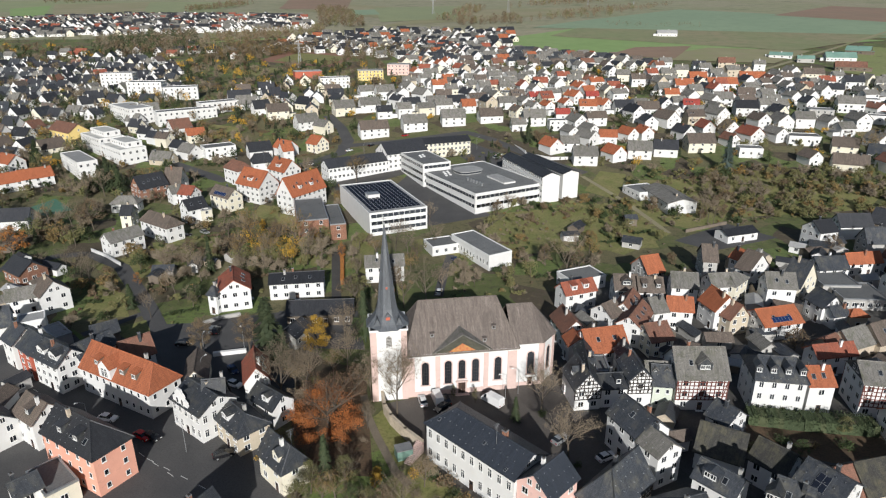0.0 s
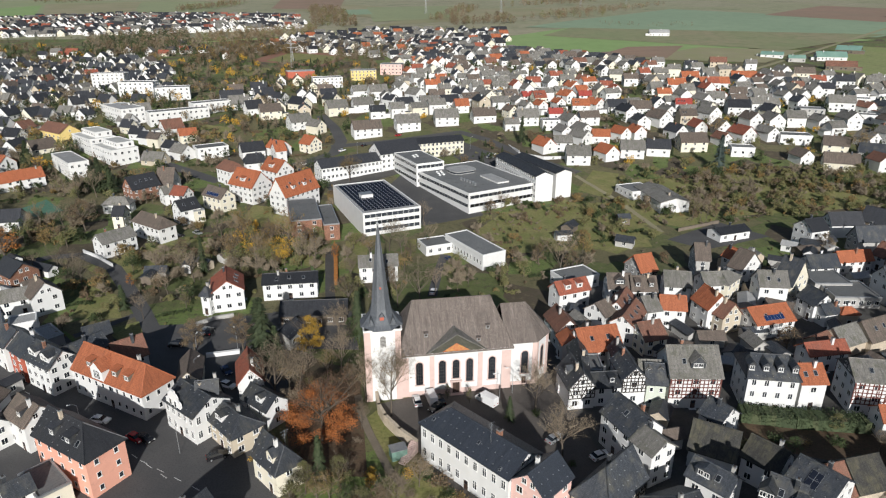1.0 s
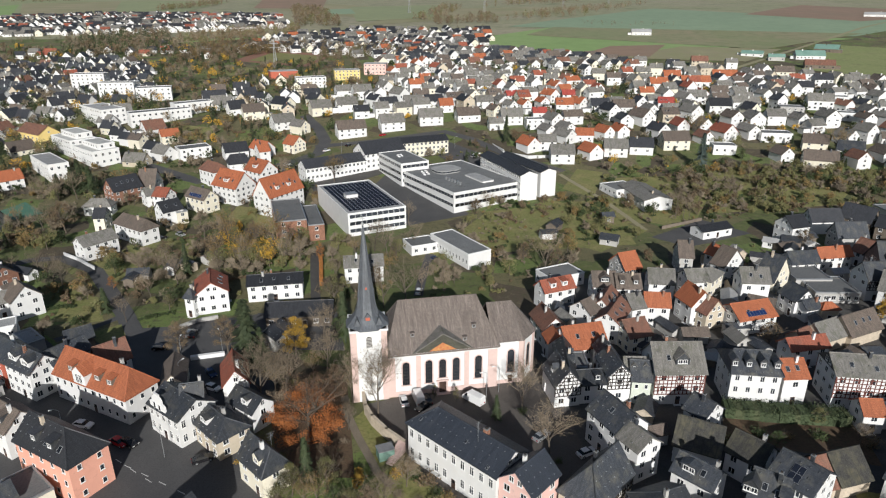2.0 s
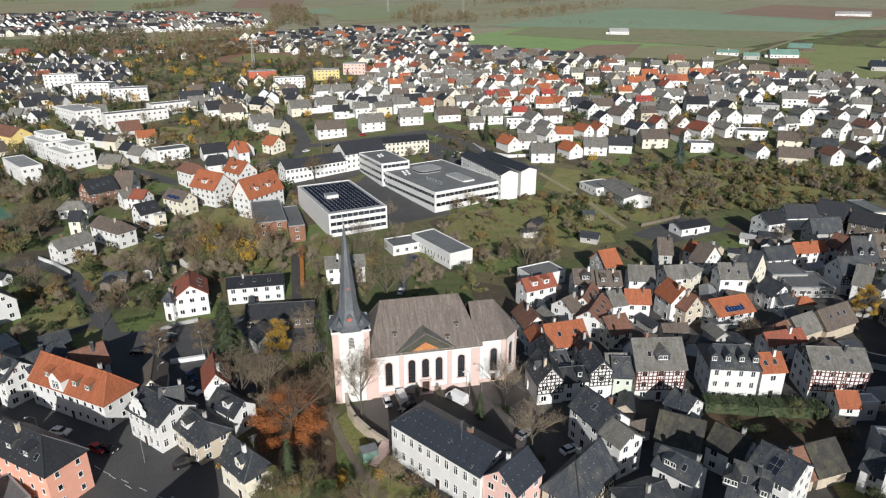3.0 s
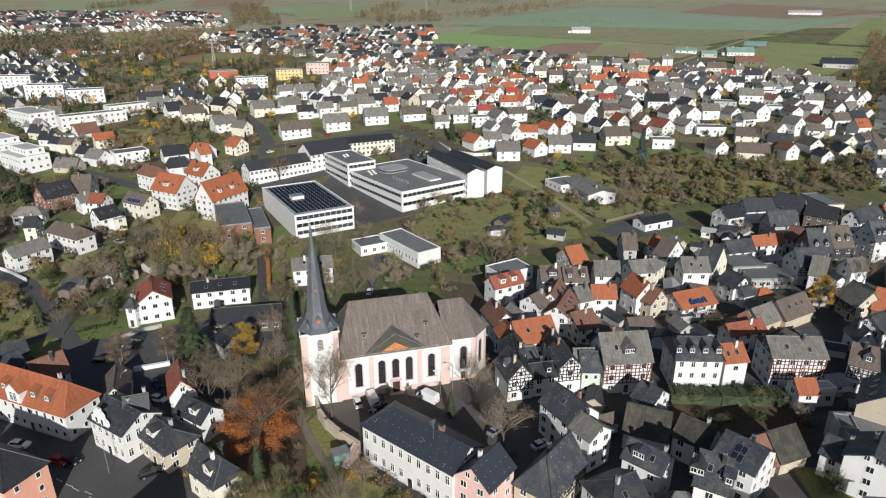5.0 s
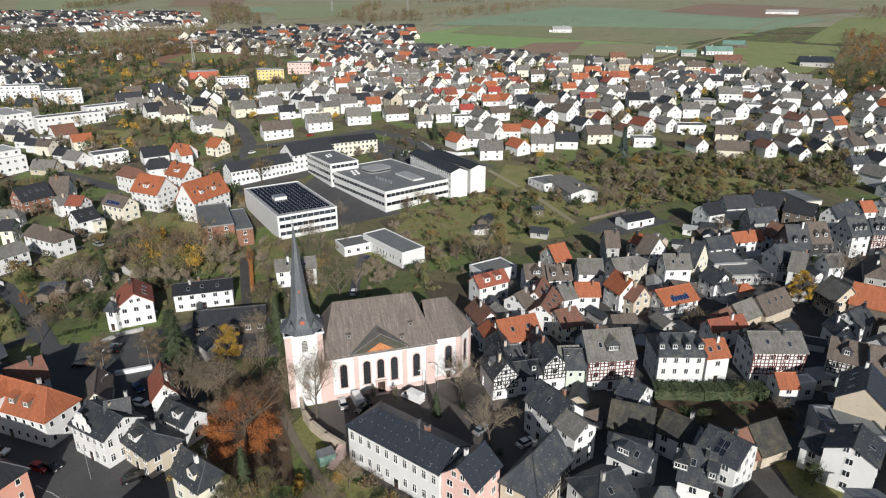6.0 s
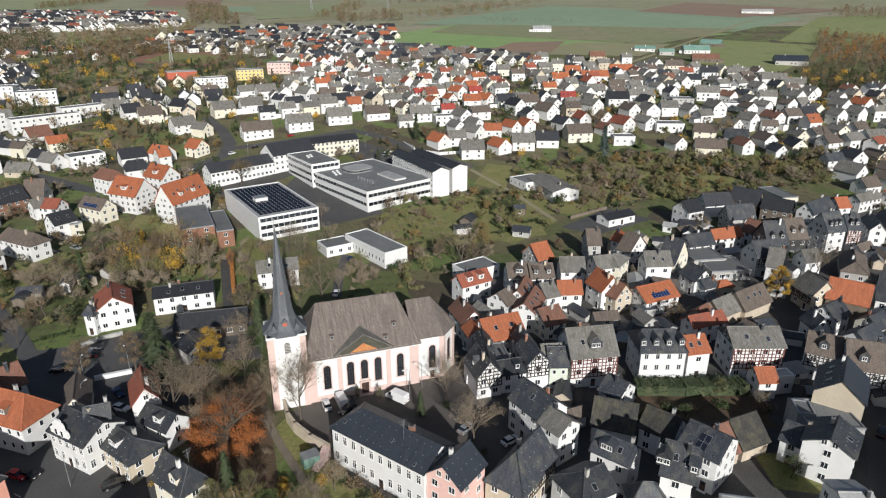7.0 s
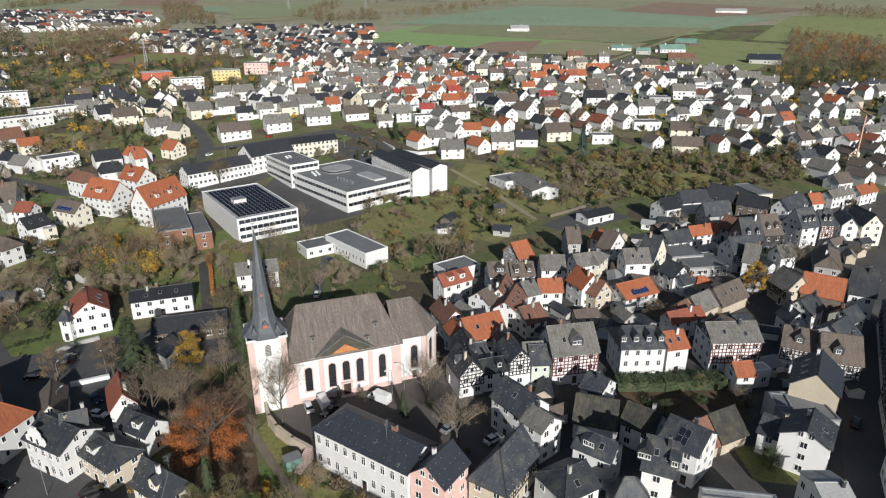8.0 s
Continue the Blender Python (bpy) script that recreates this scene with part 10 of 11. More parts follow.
tree('bare', -79.3, 191.1, 10.0, 255, 1.2, 0)
tree('bare', -82.6, 178.3, 9.5, 300, 1.0, 0)
tree('brown', -91.3, 213.7, 7.6, 115, 1.2, 1)
tree('bare', -83.1, 231.2, 9.2, 224, 1.3, 2)
tree('olive', -75.2, 172.4, 5.6, 150, 1.2, 0)
tree('green', -106.0, 222.4, 5.6, 90, 1.0, 0)
tree('bare', -84.8, 165.1, 8.1, 345, 1.0, 0)
tree('bare', -137.6, 201.2, 6.2, 60, 1.1, 0)
tree('ochre', -71.1, 221.4, 17.2, 249, 0.75, 1)
tree('olive', -65.7, 212.9, 12.9, 354, 0.9, 0)
tree('ochre', -53.2, 214.6, 17.2, 75, 0.9, 0)
tree('brown', -61.6, 221.4, 12.2, 204, 0.9, 0)
tree('fir', -78.9, 198.9, 11.7, 98, 0.8, 2)
tree('green', -85.3, 204.9, 6.3, 304, 1.0, 1)
tree('ochre', -60.6, 207.5, 11.6, 120, 0.9, 0)
tree('ochre', -69.9, 204.9, 13.6, 130, 0.7, 2)
tree('russet', -35.7, 209.1, 7.9, 282, 0.6, 0)
tree('brown', -45.7, 212.9, 11.9, 320, 0.9, 2)
tree('bare', -47.2, 204.9, 11.5, 215, 0.9, 2)
tree('ochre', -43.0, 307.1, 13.7, 97, 1.0, 1)
tree('fir', -153.4, 291.0, 15.0, 70, 1.2, 1)
tree('fir', -169.0, 292.0, 11.0, 210, 1.2, 2)
tree('bare', -158.5, 287.0, 12.5, 100, 1.2, 1)
tree('bare', -180.5, 294.5, 9.0, 33, 1.1, 0)
tree('fir', -219.0, 333.0, 9.0, 12, 1.3, 1)
tree('fir', -226.0, 348.0, 12.0, 80, 1.3, 2)
tree('brown', -231.0, 333.0, 11.0, 41, 1.3, 0)
tree('brown', -193.0, 266.5, 9.0, 190, 1.2, 1)
tree('bare', -152.0, 246.5, 10.0, 19, 1.1, 2)
tree('fir', -160.2, 295.4, 17.1, 285, 1.0, 0)
tree('fir', -165.6, 298.0, 12.6, 180, 1.0, 0)
tree('bare', -165.9, 285.3, 11.4, 5, 1.1, 2)
tree('bare', -17.5, 218.5, 11.0, 220, 1.0, 1)
tree('olive', -9.3, 210.2, 8.2, 126, 1.1, 0)
tree('bare', -3.0, 221.4, 9.4, 350, 1.1, 2)
tree('bare', -12.8, 215.7, 10.5, 14, 1.0, 2)
tree('olive', -26.1, 171.7, 12.0, 90, 0.8, 0)
tree('fir', -21.7, 159.2, 11.9, 216, 0.6, 0)
tree('bare', -11.7, 171.7, 12.3, 325, 0.9, 1)
tree('bare', -5.0, 173.6, 13.0, 245, 1.0, 2)
tree('bare', -0.7, 179.6, 10.5, 60, 1.0, 0)
tree('brown', -15.0, 181.7, 10.0, 220, 0.9, 1)
tree('bare', -28.5, 190.4, 9.0, 90, 1.0, 0)
tree('ochre', -24.3, 212.9, 7.6, 335, 1.0, 2)
tree('bare', 40.7, 194.1, 15.4, 160, 1.0, 1)
tree('brown', 35.7, 204.9, 8.4, 275, 1.0, 2)
tree('brown', 44.6, 195.1, 10.1, 300, 1.0, 0)
tree('bare', 106.9, 251.1, 12.2, 26, 0.8, 2)
tree('bare', 109.6, 249.7, 11.2, 124, 0.8, 1)
tree('bare', 110.9, 247.0, 9.2, 194, 0.8, 2)
tree('bluefir', 144.5, 317.3, 19.4, 348, 1.0, 0)
tree('ochre', 227.3, 337.2, 15.0, 270, 1.0, 0)
tree('ochre', 161.9, 368.6, 14.7, 285, 1.0, 0)
tree('green', 98.4, 253.9, 6.4, 106, 1.3, 1)
tree('fir', 131.1, 357.8, 8.7, 64, 1.0, 1)
tree('brown', 91.7, 145.2, 7.8, 115, 1.3, 1)
tree('bare', 60.4, 290.1, 10.9, 230, 1.3, 2)
tree('bare', 53.1, 286.2, 10.0, 55, 1.2, 1)
tree('bare', 28.7, 265.9, 6.9, 180, 1.3, 0)
tree('brown', 23.0, 256.6, 8.2, 40, 1.2, 1)
tree('bare', -5.6, 249.9, 8.1, 280, 1.2, 1)
tree('fir', 49.8, 367.9, 16.3, 65, 0.8, 2)
tree('fir', -136.5, 524.9, 11.1, 155, 1.0, 2)
tree('fir', -127.7, 516.7, 10.9, 260, 1.0, 2)
tree('fir', -103.9, 498.5, 10.6, 215, 1.0, 2)
tree('gold', 130.8, 154.7, 11.8, 310, 1.0, 1)
tree('bare', 151.7, 164.5, 12.0, 45, 1.1, 0)
tree('brown', 141.8, 215.0, 8.3, 120, 1.2, 0)
tree('green', 82.5, 84.0, 5.5, 20, 1.3, 1)
tree('olive', 85.0, 88.5, 4.0, 70, 1.2, 2)
tree('green', 72.0, 104.5, 4.5, 120, 1.3, 0)
tree('bare', 90.0, 105.0, 4.5, 60, 1.2, 1)
tree('olive', 84.8, 111.6, 4.6, 5, 1.3, 2)
tree('bare', 25.3, 104.3, 10.5, 40, 1.2, 1)
tree('bare', 21.9, 119.3, 11.0, 200, 1.0, 2)
tree('fir', 15.7, 116.0, 6.5, 10, 0.9, 0)
tree('olive', 7.3, 122.6, 4.4, 80, 0.55, 1)
tree('olive', 2.4, 124.2, 4.0, 190, 0.55, 2)

# shrubs below the church and in the near gardens
for kind, x, y, size in (("gold", -12.4, 99.0, 1.5), ("olive", -9.6, 92.4, 1.8), ("twiggy", -5.0, 93.2, 1.7), ("twiggy", -1.6, 91.0, 1.6), ("ochre", -14.8, 92.0, 1.6), ("green", -19.5, 99.4, 1.7), ("olive", -26.4, 97.0, 1.9), ("green", -29.5, 103.6, 1.8),
                         ("olive", -34.6, 105.4, 1.6), ("gold", -36.4, 103.6, 1.3), ("twiggy", -8.4, 98.6, 1.2), ("brown", -18.0, 121.5, 1.4), ("green", -33.8, 120.4, 1.6), ("olive", -31.0, 131.5, 1.5), ("twiggy", -16.6, 109.0, 1.2), ("brown", -25.0, 120.4, 1.5),
                         ("green", 26.5, 101.5, 1.0), ("green", 22.0, 118.2, 1.3), ("olive", 63.0, 106.0, 2.0), ("green", 70.5, 108.6, 1.8), ("ochre", 76.0, 107.4, 1.4), ("green", 82.5, 107.0, 1.9), ("olive", 66.5, 103.4, 1.6), ("brown", 92.0, 104.0, 2.2)):
    shrub(kind, x, y, size, x * 40)

# distant woods
woodland('distant_trees', ((-389, 738), (-265, 731), (-353, 953), (-455, 884)), 420, ['brown', 'twig', 'fir', 'green', 'twig'], 7.0, 13.0, 1, 'belt of bare and evergreen trees between the settlements')
woodland('distant_trees', ((-288, 768), (-161, 901), (-179, 1011), (-327, 912)), 260, ['brown', 'brown', 'twig', 'olive'], 7.0, 12.0, 2, 'bare trees along the edge of the far settlement')
woodland('distant_trees', ((-257, 681), (-187, 727), (-89, 795), (-245, 826)), 330, ['brown', 'brown', 'twig', 'olive'][:3] + ['ochre'], 6.0, 11.0, 3, 'belt of bare autumn trees by the sports ground')
woodland('distant_trees', ((-105, 674), (-7, 725), (-35, 792), (-113, 777)), 260, ['brown', 'brown', 'twig', 'olive'], 5.0, 9.0, 4, 'bare trees and scrub beside the running track')
woodland('distant_trees', ((-189, 1028), (-109, 990), (-199, 1394), (-285, 1539)), 230, ['brown', 'brown', 'twig', 'olive'], 9.0, 15.0, 5, 'dark bare wood on the slope')
woodland('distant_trees', ((-11, 1142), (27, 1113), (103, 1529), (57, 1559)), 90, ['brown', 'brown', 'twig', 'olive'], 8.0, 14.0, 6, 'hedgerow of bare trees across the fields')
woodland('distant_trees', ((25, 1029), (128, 1060), (137, 1222), (26, 1090)), 70, ['brown', 'brown', 'twig', 'olive'], 8.0, 13.0, 7, 'hedgerow of autumn trees across the fields')
woodland('distant_trees', ((130, 1082), (293, 1210), (573, 1682), (310, 1436)), 110, ['brown', 'brown', 'twig', 'olive'], 8.0, 13.0, 8, 'scattered trees along a field edge')
woodland('distant_trees', ((136, 1500), (438, 1825), (492, 2053), (300, 1915)), 130, ['brown', 'brown', 'twig', 'olive'], 8.0, 14.0, 9, 'line of dark trees on the hill')
woodland('distant_trees', ((242, 1013), (377, 986), (397, 1040), (256, 1073)), 40, ['brown', 'brown', 'twig', 'olive'], 2.0, 5.0, 12, 'low scrub along a field boundary')
woodland('distant_trees', ((-545, 1424), (-486, 1668), (-530, 1934), (-573, 1565)), 110, ['brown', 'brown', 'twig', 'olive'], 8.0, 14.0, 13, 'dark wooded strip on the hill')
woodland('distant_trees', ((-1089, 1856), (-967, 1983), (-1116, 2294), (-1333, 2278)), 100, ['brown', 'brown', 'twig', 'olive'], 9.0, 15.0, 14, 'dark wooded strip on the hill')
woodland('distant_trees', ((471, 577), (554, 541), (705, 690), (668, 813)), 330, ['brown', 'brown', 'twig', 'olive'][:3] + ['russet'], 6.0, 11.0, 15, 'rust-brown copse beside the meadow')
woodland('distant_trees', ((369, 459), (451, 431), (576, 559), (465, 578)), 420, ['brown', 'twig', 'olive', 'green'], 3.0, 8.0, 16, 'orchard and scrub on the meadow slope')
woodland('distant_trees', ((858, 1030), (954, 945), (1195, 1190), (1089, 1288)), 150, ['brown', 'brown', 'twig', 'olive'], 7.0, 12.0, 17, 'trees round a farmstead')
woodland('distant_trees', ((548, 817), (500, 619), (616, 747), (671, 945)), 30, ['brown', 'brown', 'twig', 'olive'], 2.0, 4.0, 18, 'scattered bushes on the meadow')
woodland('distant_trees', ((-574.0, 819.5), (-288.1, 886.6), (-365.1, 1269.6), (-782.2, 1131.3)), 200, ['brown', 'olive', 'fir'], 4.0, 8.0, 10, 'garden trees among far houses')
woodland('distant_trees', ((-213.8, 830.8), (83.8, 780.8), (95.8, 970.2), (-135.7, 952.2)), 140, ['brown', 'olive', 'ochre'], 3.0, 7.0, 11, 'garden trees among far houses')

# trees, bushes and hedges of the gardens
AUTUMN = ["bare", "bare", "bare", "brown", "ochre", "olive", "olive", "green"]
SCRUB = ["bare", "bare", "bare", "bare", "brown", "ochre", "olive", "olive", "olive", "green"]
TOWN = ["bare", "bare", "brown", "olive", "green", "green", "fir", "fir", "ochre", "gold"]
for kind, x, y, size in (("ochre", -3.6, 100.6, 2.2), ("green", -1.8, 98.0, 1.6), ("gold", -5.4, 98.6, 1.5), ("brown", 0.4, 96.0, 2.4), ("green", 2.2, 93.4, 1.5), ("ochre", 4.2, 91.6, 1.8), ("brown", 6.6, 88.6, 2.3), ("green", 8.0, 87.6, 1.7), ("olive", 1.6, 90.4, 1.8)):
    shrub(kind, x, y, size, x * 40)
gardens(((-138, 190), (-60, 172), (-40, 232), (-115, 262)), 300, AUTUMN, 4.0, 8.0, 21, 0.72, 0.08)
gardens(((-240, 215), (-140, 195), (-125, 300), (-250, 330)), 360, AUTUMN + ["green", "fir", "fir"], 4.0, 10.0, 22, 0.6, 0.06)
gardens(((-75, 195), (-40, 200), (-42, 232), (-78, 245)), 70, ["ochre", "gold", "bare", "brown", "olive"], 5.0, 11.0, 23, 0.5)
gardens(((-110, 150), (-75, 160), (-85, 190), (-125, 185)), 70, AUTUMN, 3.0, 6.0, 24, 0.7, 0.1)
gardens(((-32, 170), (50, 185), (60, 225), (-34, 228)), 150, AUTUMN, 4.0, 8.0, 25, 0.65, 0.05)
gardens(((70, 240), (230, 262), (275, 310), (95, 318)), 640, SCRUB, 3.0, 7.0, 26, 0.65)
gardens(((110, 268), (235, 280), (268, 318), (125, 322)), 170, SCRUB, 3.5, 7.5, 36, 0.3)
gardens(((215, 255), (330, 285), (350, 345), (250, 330)), 260, SCRUB + ["green", "fir"], 4.0, 8.5, 27, 0.5)
gardens(((0, 214), (85, 225), (88, 285), (30, 268)), 260, SCRUB, 3.0, 6.0, 28, 0.85, 0.12)
gardens(((-75, 262), (-45, 240), (-45, 300), (-80, 310)), 60, AUTUMN, 4.0, 8.0, 29, 0.5)
gardens(((-60, 335), (260, 300), (430, 470), (300, 560)), 1050, TOWN, 3.5, 8.0, 30, 0.5, 0.12)
gardens(((-60, 420), (180, 400), (330, 560), (-40, 720)), 1200, TOWN, 3.5, 8.0, 31, 0.5, 0.1)
gardens(((-300, 300), (-60, 300), (-50, 460), (-380, 460)), 950, TOWN, 4.0, 10.0, 32, 0.5, 0.12)
gardens(((-420, 440), (-40, 440), (-60, 660), (-560, 640)), 1500, TOWN + ["bare", "brown"], 4.5, 11.0, 33, 0.4, 0.06)
gardens(((-620, 600), (-180, 620), (-180, 780), (-620, 800)), 420, TOWN + ["bare", "brown", "brown"], 5.0, 12.0, 34, 0.2)
gardens(((300, 330), (480, 400), (560, 560), (380, 520)), 420, TOWN, 4.0, 9.0, 35, 0.4, 0.1)
gardens(((-300, 270), (-195, 280), (-205, 400), (-330, 400)), 260, TOWN + ['fir', 'bare', 'green'], 6.0, 11.0, 38, 0.2)
gardens(((-330, 400), (-215, 395), (-230, 520), (-400, 520)), 260, TOWN + ['fir', 'bare', 'green'], 5.0, 10.0, 39, 0.25)
gardens(((60, 150), (250, 190), (260, 240), (70, 215)), 120, ["bare", "green", "olive", "brown"], 2.5, 5.0, 37, 0.7)
far_houses_done()
far_trees_done()
# ================= cars =================
PAINTS = {
    "white": surf("white car paint", (0.75, 0.75, 0.75), (0.70, 0.70, 0.70), 1.0, 9.0, 0.25, grain=0.05, bump=0.0),
    "red": surf("red car paint", (0.40, 0.02, 0.025), (0.35, 0.018, 0.022), 1.0, 9.0, 0.25, grain=0.05, bump=0.0),
    "black": surf("black car paint", (0.012, 0.012, 0.014), (0.016, 0.016, 0.018), 1.0, 9.0, 0.2, grain=0.05, bump=0.0),
    "silver": surf("silver car paint", (0.42, 0.43, 0.44), (0.38, 0.39, 0.40), 1.0, 9.0, 0.3, 0.5, grain=0.05, bump=0.0),
    "blue": surf("dark blue car paint", (0.02, 0.04, 0.11), (0.018, 0.035, 0.10), 1.0, 9.0, 0.25, grain=0.05, bump=0.0),
}
RUBBER = surf("tyre rubber", (0.018, 0.018, 0.019), (0.024, 0.024, 0.025), 3.0, 20.0, 0.9, grain=0.2)
LAMPGLASS = surf("lamp glass", (0.6, 0.6, 0.58), (0.55, 0.55, 0.54), 3.0, 20.0, 0.15, grain=0.05, bump=0.0)
TAILGLASS = surf("red lamp glass", (0.35, 0.01, 0.01), (0.3, 0.01, 0.01), 3.0, 20.0, 0.2, grain=0.05, bump=0.0)
CARS = {}


def profile_kit(prof, y0, y1, inset=0.0):
    """A side outline (x, z), counter-clockwise, drawn across the width; inset narrows its upper points."""
    k = Kit()
    zs = [z for _, z in prof]
    lo, hi = min(zs), max(zs)
    side = lambda y, s: [(x, y + s * inset * (z - lo) / (hi - lo), z) for x, z in prof]
    a, b = side(y0, 1), side(y1, -1)
    n = len(prof)
    k.solid(a + b, [tuple(range(n)), tuple(range(2 * n - 1, n - 1, -1))] + [(i, n + i, n + (i + 1) % n, (i + 1) % n) for i in range(n)])
    return k


def car(x, y, turn, paint="black", van=False):
    key = (paint, van)
    if key not in CARS:
        if van:
            body = profile_kit([(-2.75, 0.35), (2.6, 0.35), (2.75, 0.8), (2.6, 1.15), (1.95, 1.3), (1.45, 2.25), (1.2, 2.42), (-2.6, 2.42), (-2.75, 2.2)], -0.98, 0.98, 0.1)
            glass = profile_kit([(1.1, 1.35), (1.99, 1.32), (1.52, 2.2), (1.1, 2.2)], -0.99, 0.99, 0.1)
            lx, wx = 2.72, (-1.75, 1.75)
        else:
            body = profile_kit([(-2.1, 0.3), (2.05, 0.3), (2.15, 0.6), (2.0, 0.82), (1.0, 0.98), (-1.6, 1.02), (-2.08, 0.95), (-2.18, 0.6)], -0.88, 0.88, 0.1)
            glass = profile_kit([(-1.75, 0.98), (1.05, 0.96), (0.35, 1.4), (-1.25, 1.42)], -0.8, 0.8, 0.16)
            lx, wx = 2.1, (-1.3, 1.3)
        roof = profile_kit([(-1.25, 1.39), (0.35, 1.37), (0.25, 1.46), (-1.15, 1.48)], -0.66, 0.66, 0.05)
        wheel = Kit()
        wheel.tube((0, -0.11, 0), (0, 0.11, 0), 0.33, 0.33, 12, 0, True)
        rim = Kit()
        rim.tube((0, -0.125, 0), (0, 0.125, 0), 0.19, 0.19, 8, 0, True)
        lamp = Kit()
        lamp.box(-0.06, 0.05, -0.2, 0.2, -0.09, 0.09)
        CARS[key] = (body.mesh("body", PAINTS[paint]), glass.mesh("glazing", GLASS), None if van else roof.mesh("roof", PAINTS[paint]), wheel.mesh("wheel", RUBBER), rim.mesh("rim", METAL), lamp.mesh("headlight", LAMPGLASS), lamp.mesh("tail_light", TAILGLASS), lx, wx)
    body, glass, roof, wheel, rim, head, tail, lx, wx = CARS[key]
    word = {"white": "white", "red": "red", "black": "black", "silver": "silver", "blue": "dark blue"}[paint]
    root = thing("van" if van else "car", pose(x, y, land(x, y) + 0.09, 0, 0, turn), f"{word} {'delivery van' if van else 'parked car'} standing on dark asphalt", "van" if van else "car", "parked vehicles")
    part("body", body, None, root)
    part("glazing", glass, None, root, "dark tinted glazing")
    if roof:
        part("roof", roof, None, root)
    for wx0 in wx:
        for s in (-1, 1):
            w = part("wheel", wheel, None, root, at=pose(wx0, s * 0.8, 0.33))
            part("rim", rim, None, w)
    for s in (-1, 1):
        part("headlight", head, None, root, at=pose(lx, s * 0.6, 0.68))
        part("tail_light", tail, None, root, at=pose(-lx, s * 0.6, 0.75))


# ================= walls, lamps, masts =================
def garden_wall(pts, height, mat, label, thick=0.4, name="garden_wall", cap=None, lift=0.0):
    root = thing(name, pose(0, 0, 0), label, "wall")
    k, c = Kit(), Kit()
    for (x0, y0), (x1, y1) in zip(pts, pts[1:]):
        z = min(land(x0, y0), land(x1, y1)) + lift
        a, b = Vector((x0, y0, z)), Vector((x1, y1, z))
        d = (b - a).normalized() * thick * 0.48
        k.beam(a - d + Vector((0, 0, height / 2 - 0.3)), b + d + Vector((0, 0, height / 2 - 0.3)), thick, 0, h=height + 0.6)
        c.beam(a - d + Vector((0, 0, height + 0.06)), b + d + Vector((0, 0, height + 0.06)), thick + 0.16, 0, h=0.12)
    part("wall", k, mat, root)
    part("coping", c, cap or mat, root)
    return root


def hedge(pts, height, thick, kind, label):
    """A clipped hedge of small leaves along a line."""
    rnd = random.Random(len(label) + int(abs(pts[0][0])))
    k = Kit()
    for (x0, y0), (x1, y1) in zip(pts, pts[1:]):
        n = int(math.hypot(x1 - x0, y1 - y0) * 190)
        d = Vector((x1 - x0, y1 - y0, 0)).normalized()
        s = Vector((-d.y, d.x, 0))
        m = max(2, int(math.hypot(x1 - x0, y1 - y0)))
        for i in range(m):
            a, b = Vector((x0, y0, 0)).lerp(Vector((x1, y1, 0)), i / m), Vector((x0, y0, 0)).lerp(Vector((x1, y1, 0)), (i + 1) / m)
            h = height * rnd.uniform(0.72, 0.9)
            ring = [(a, -1, 0), (a, 1, 0), (b, 1, 0), (b, -1, 0), (a, -0.8, h), (a, 0.8, h), (b, 0.8, h), (b, -0.8, h)]
            k.solid([tuple(p + s * (e * thick * 0.42) + Vector((0, 0, land(p.x, p.y) + u - 0.1 * (u == 0)))) for p, e, u in ring], [(0, 1, 5, 4), (1, 2, 6, 5), (2, 3, 7, 6), (3, 0, 4, 7), (4, 5, 6, 7)])
        for _ in range(n):
            f = rnd.random()
            p = Vector((x0 + (x1 - x0) * f, y0 + (y1 - y0) * f, 0)) + s * rnd.uniform(-thick, thick) / 2
            p.z = land(p.x, p.y) + rnd.random() ** 0.7 * height
            w = Vector((rnd.uniform(-1, 1), rnd.uniform(-1, 1), rnd.uniform(-1, 1))).normalized()
            o = w.orthogonal().normalized() * 0.15
            q = w.cross(o)
            m = len(k.v)
            k.v += [tuple(p - o), tuple(p + q), tuple(p + o), tuple(p - q)]
            k.f.append((m, m + 1, m + 2, m + 3))
            k.m.append(0)
    return tagged(new("hedge", plain_mesh(k, "hedge", LEAF[kind])), label, "hedge")


def street_lamp(x, y, turn, h=7.0):
    root = thing("street_lamp", pose(x, y, land(x, y), 0, 0, turn), "grey metal street lamp with a curved arm", "street lamp", "street lamps")
    k = Kit()
    k.tube((0, 0, -0.2), (0, 0, h - 0.5), 0.08, 0.05, 8)
    part("pole", k, METAL, root)
    k = Kit()
    for i in range(6):
        a, b = i / 6, (i + 1) / 6
        k.tube((1.2 * a, 0, h - 0.5 + 0.5 * math.sin(a * 1.57)), (1.2 * b, 0, h - 0.5 + 0.5 * math.sin(b * 1.57)), 0.045, 0.045, 6)
    part("arm", k, METAL, root)
    k = Kit()
    k.prism([(-0.3, -0.12), (0.35, -0.16), (0.35, 0.16), (-0.3, 0.12)], -0.12, 0.02)
    part("lamp_head", k, FRAME, root, at=pose(1.45, 0, h))


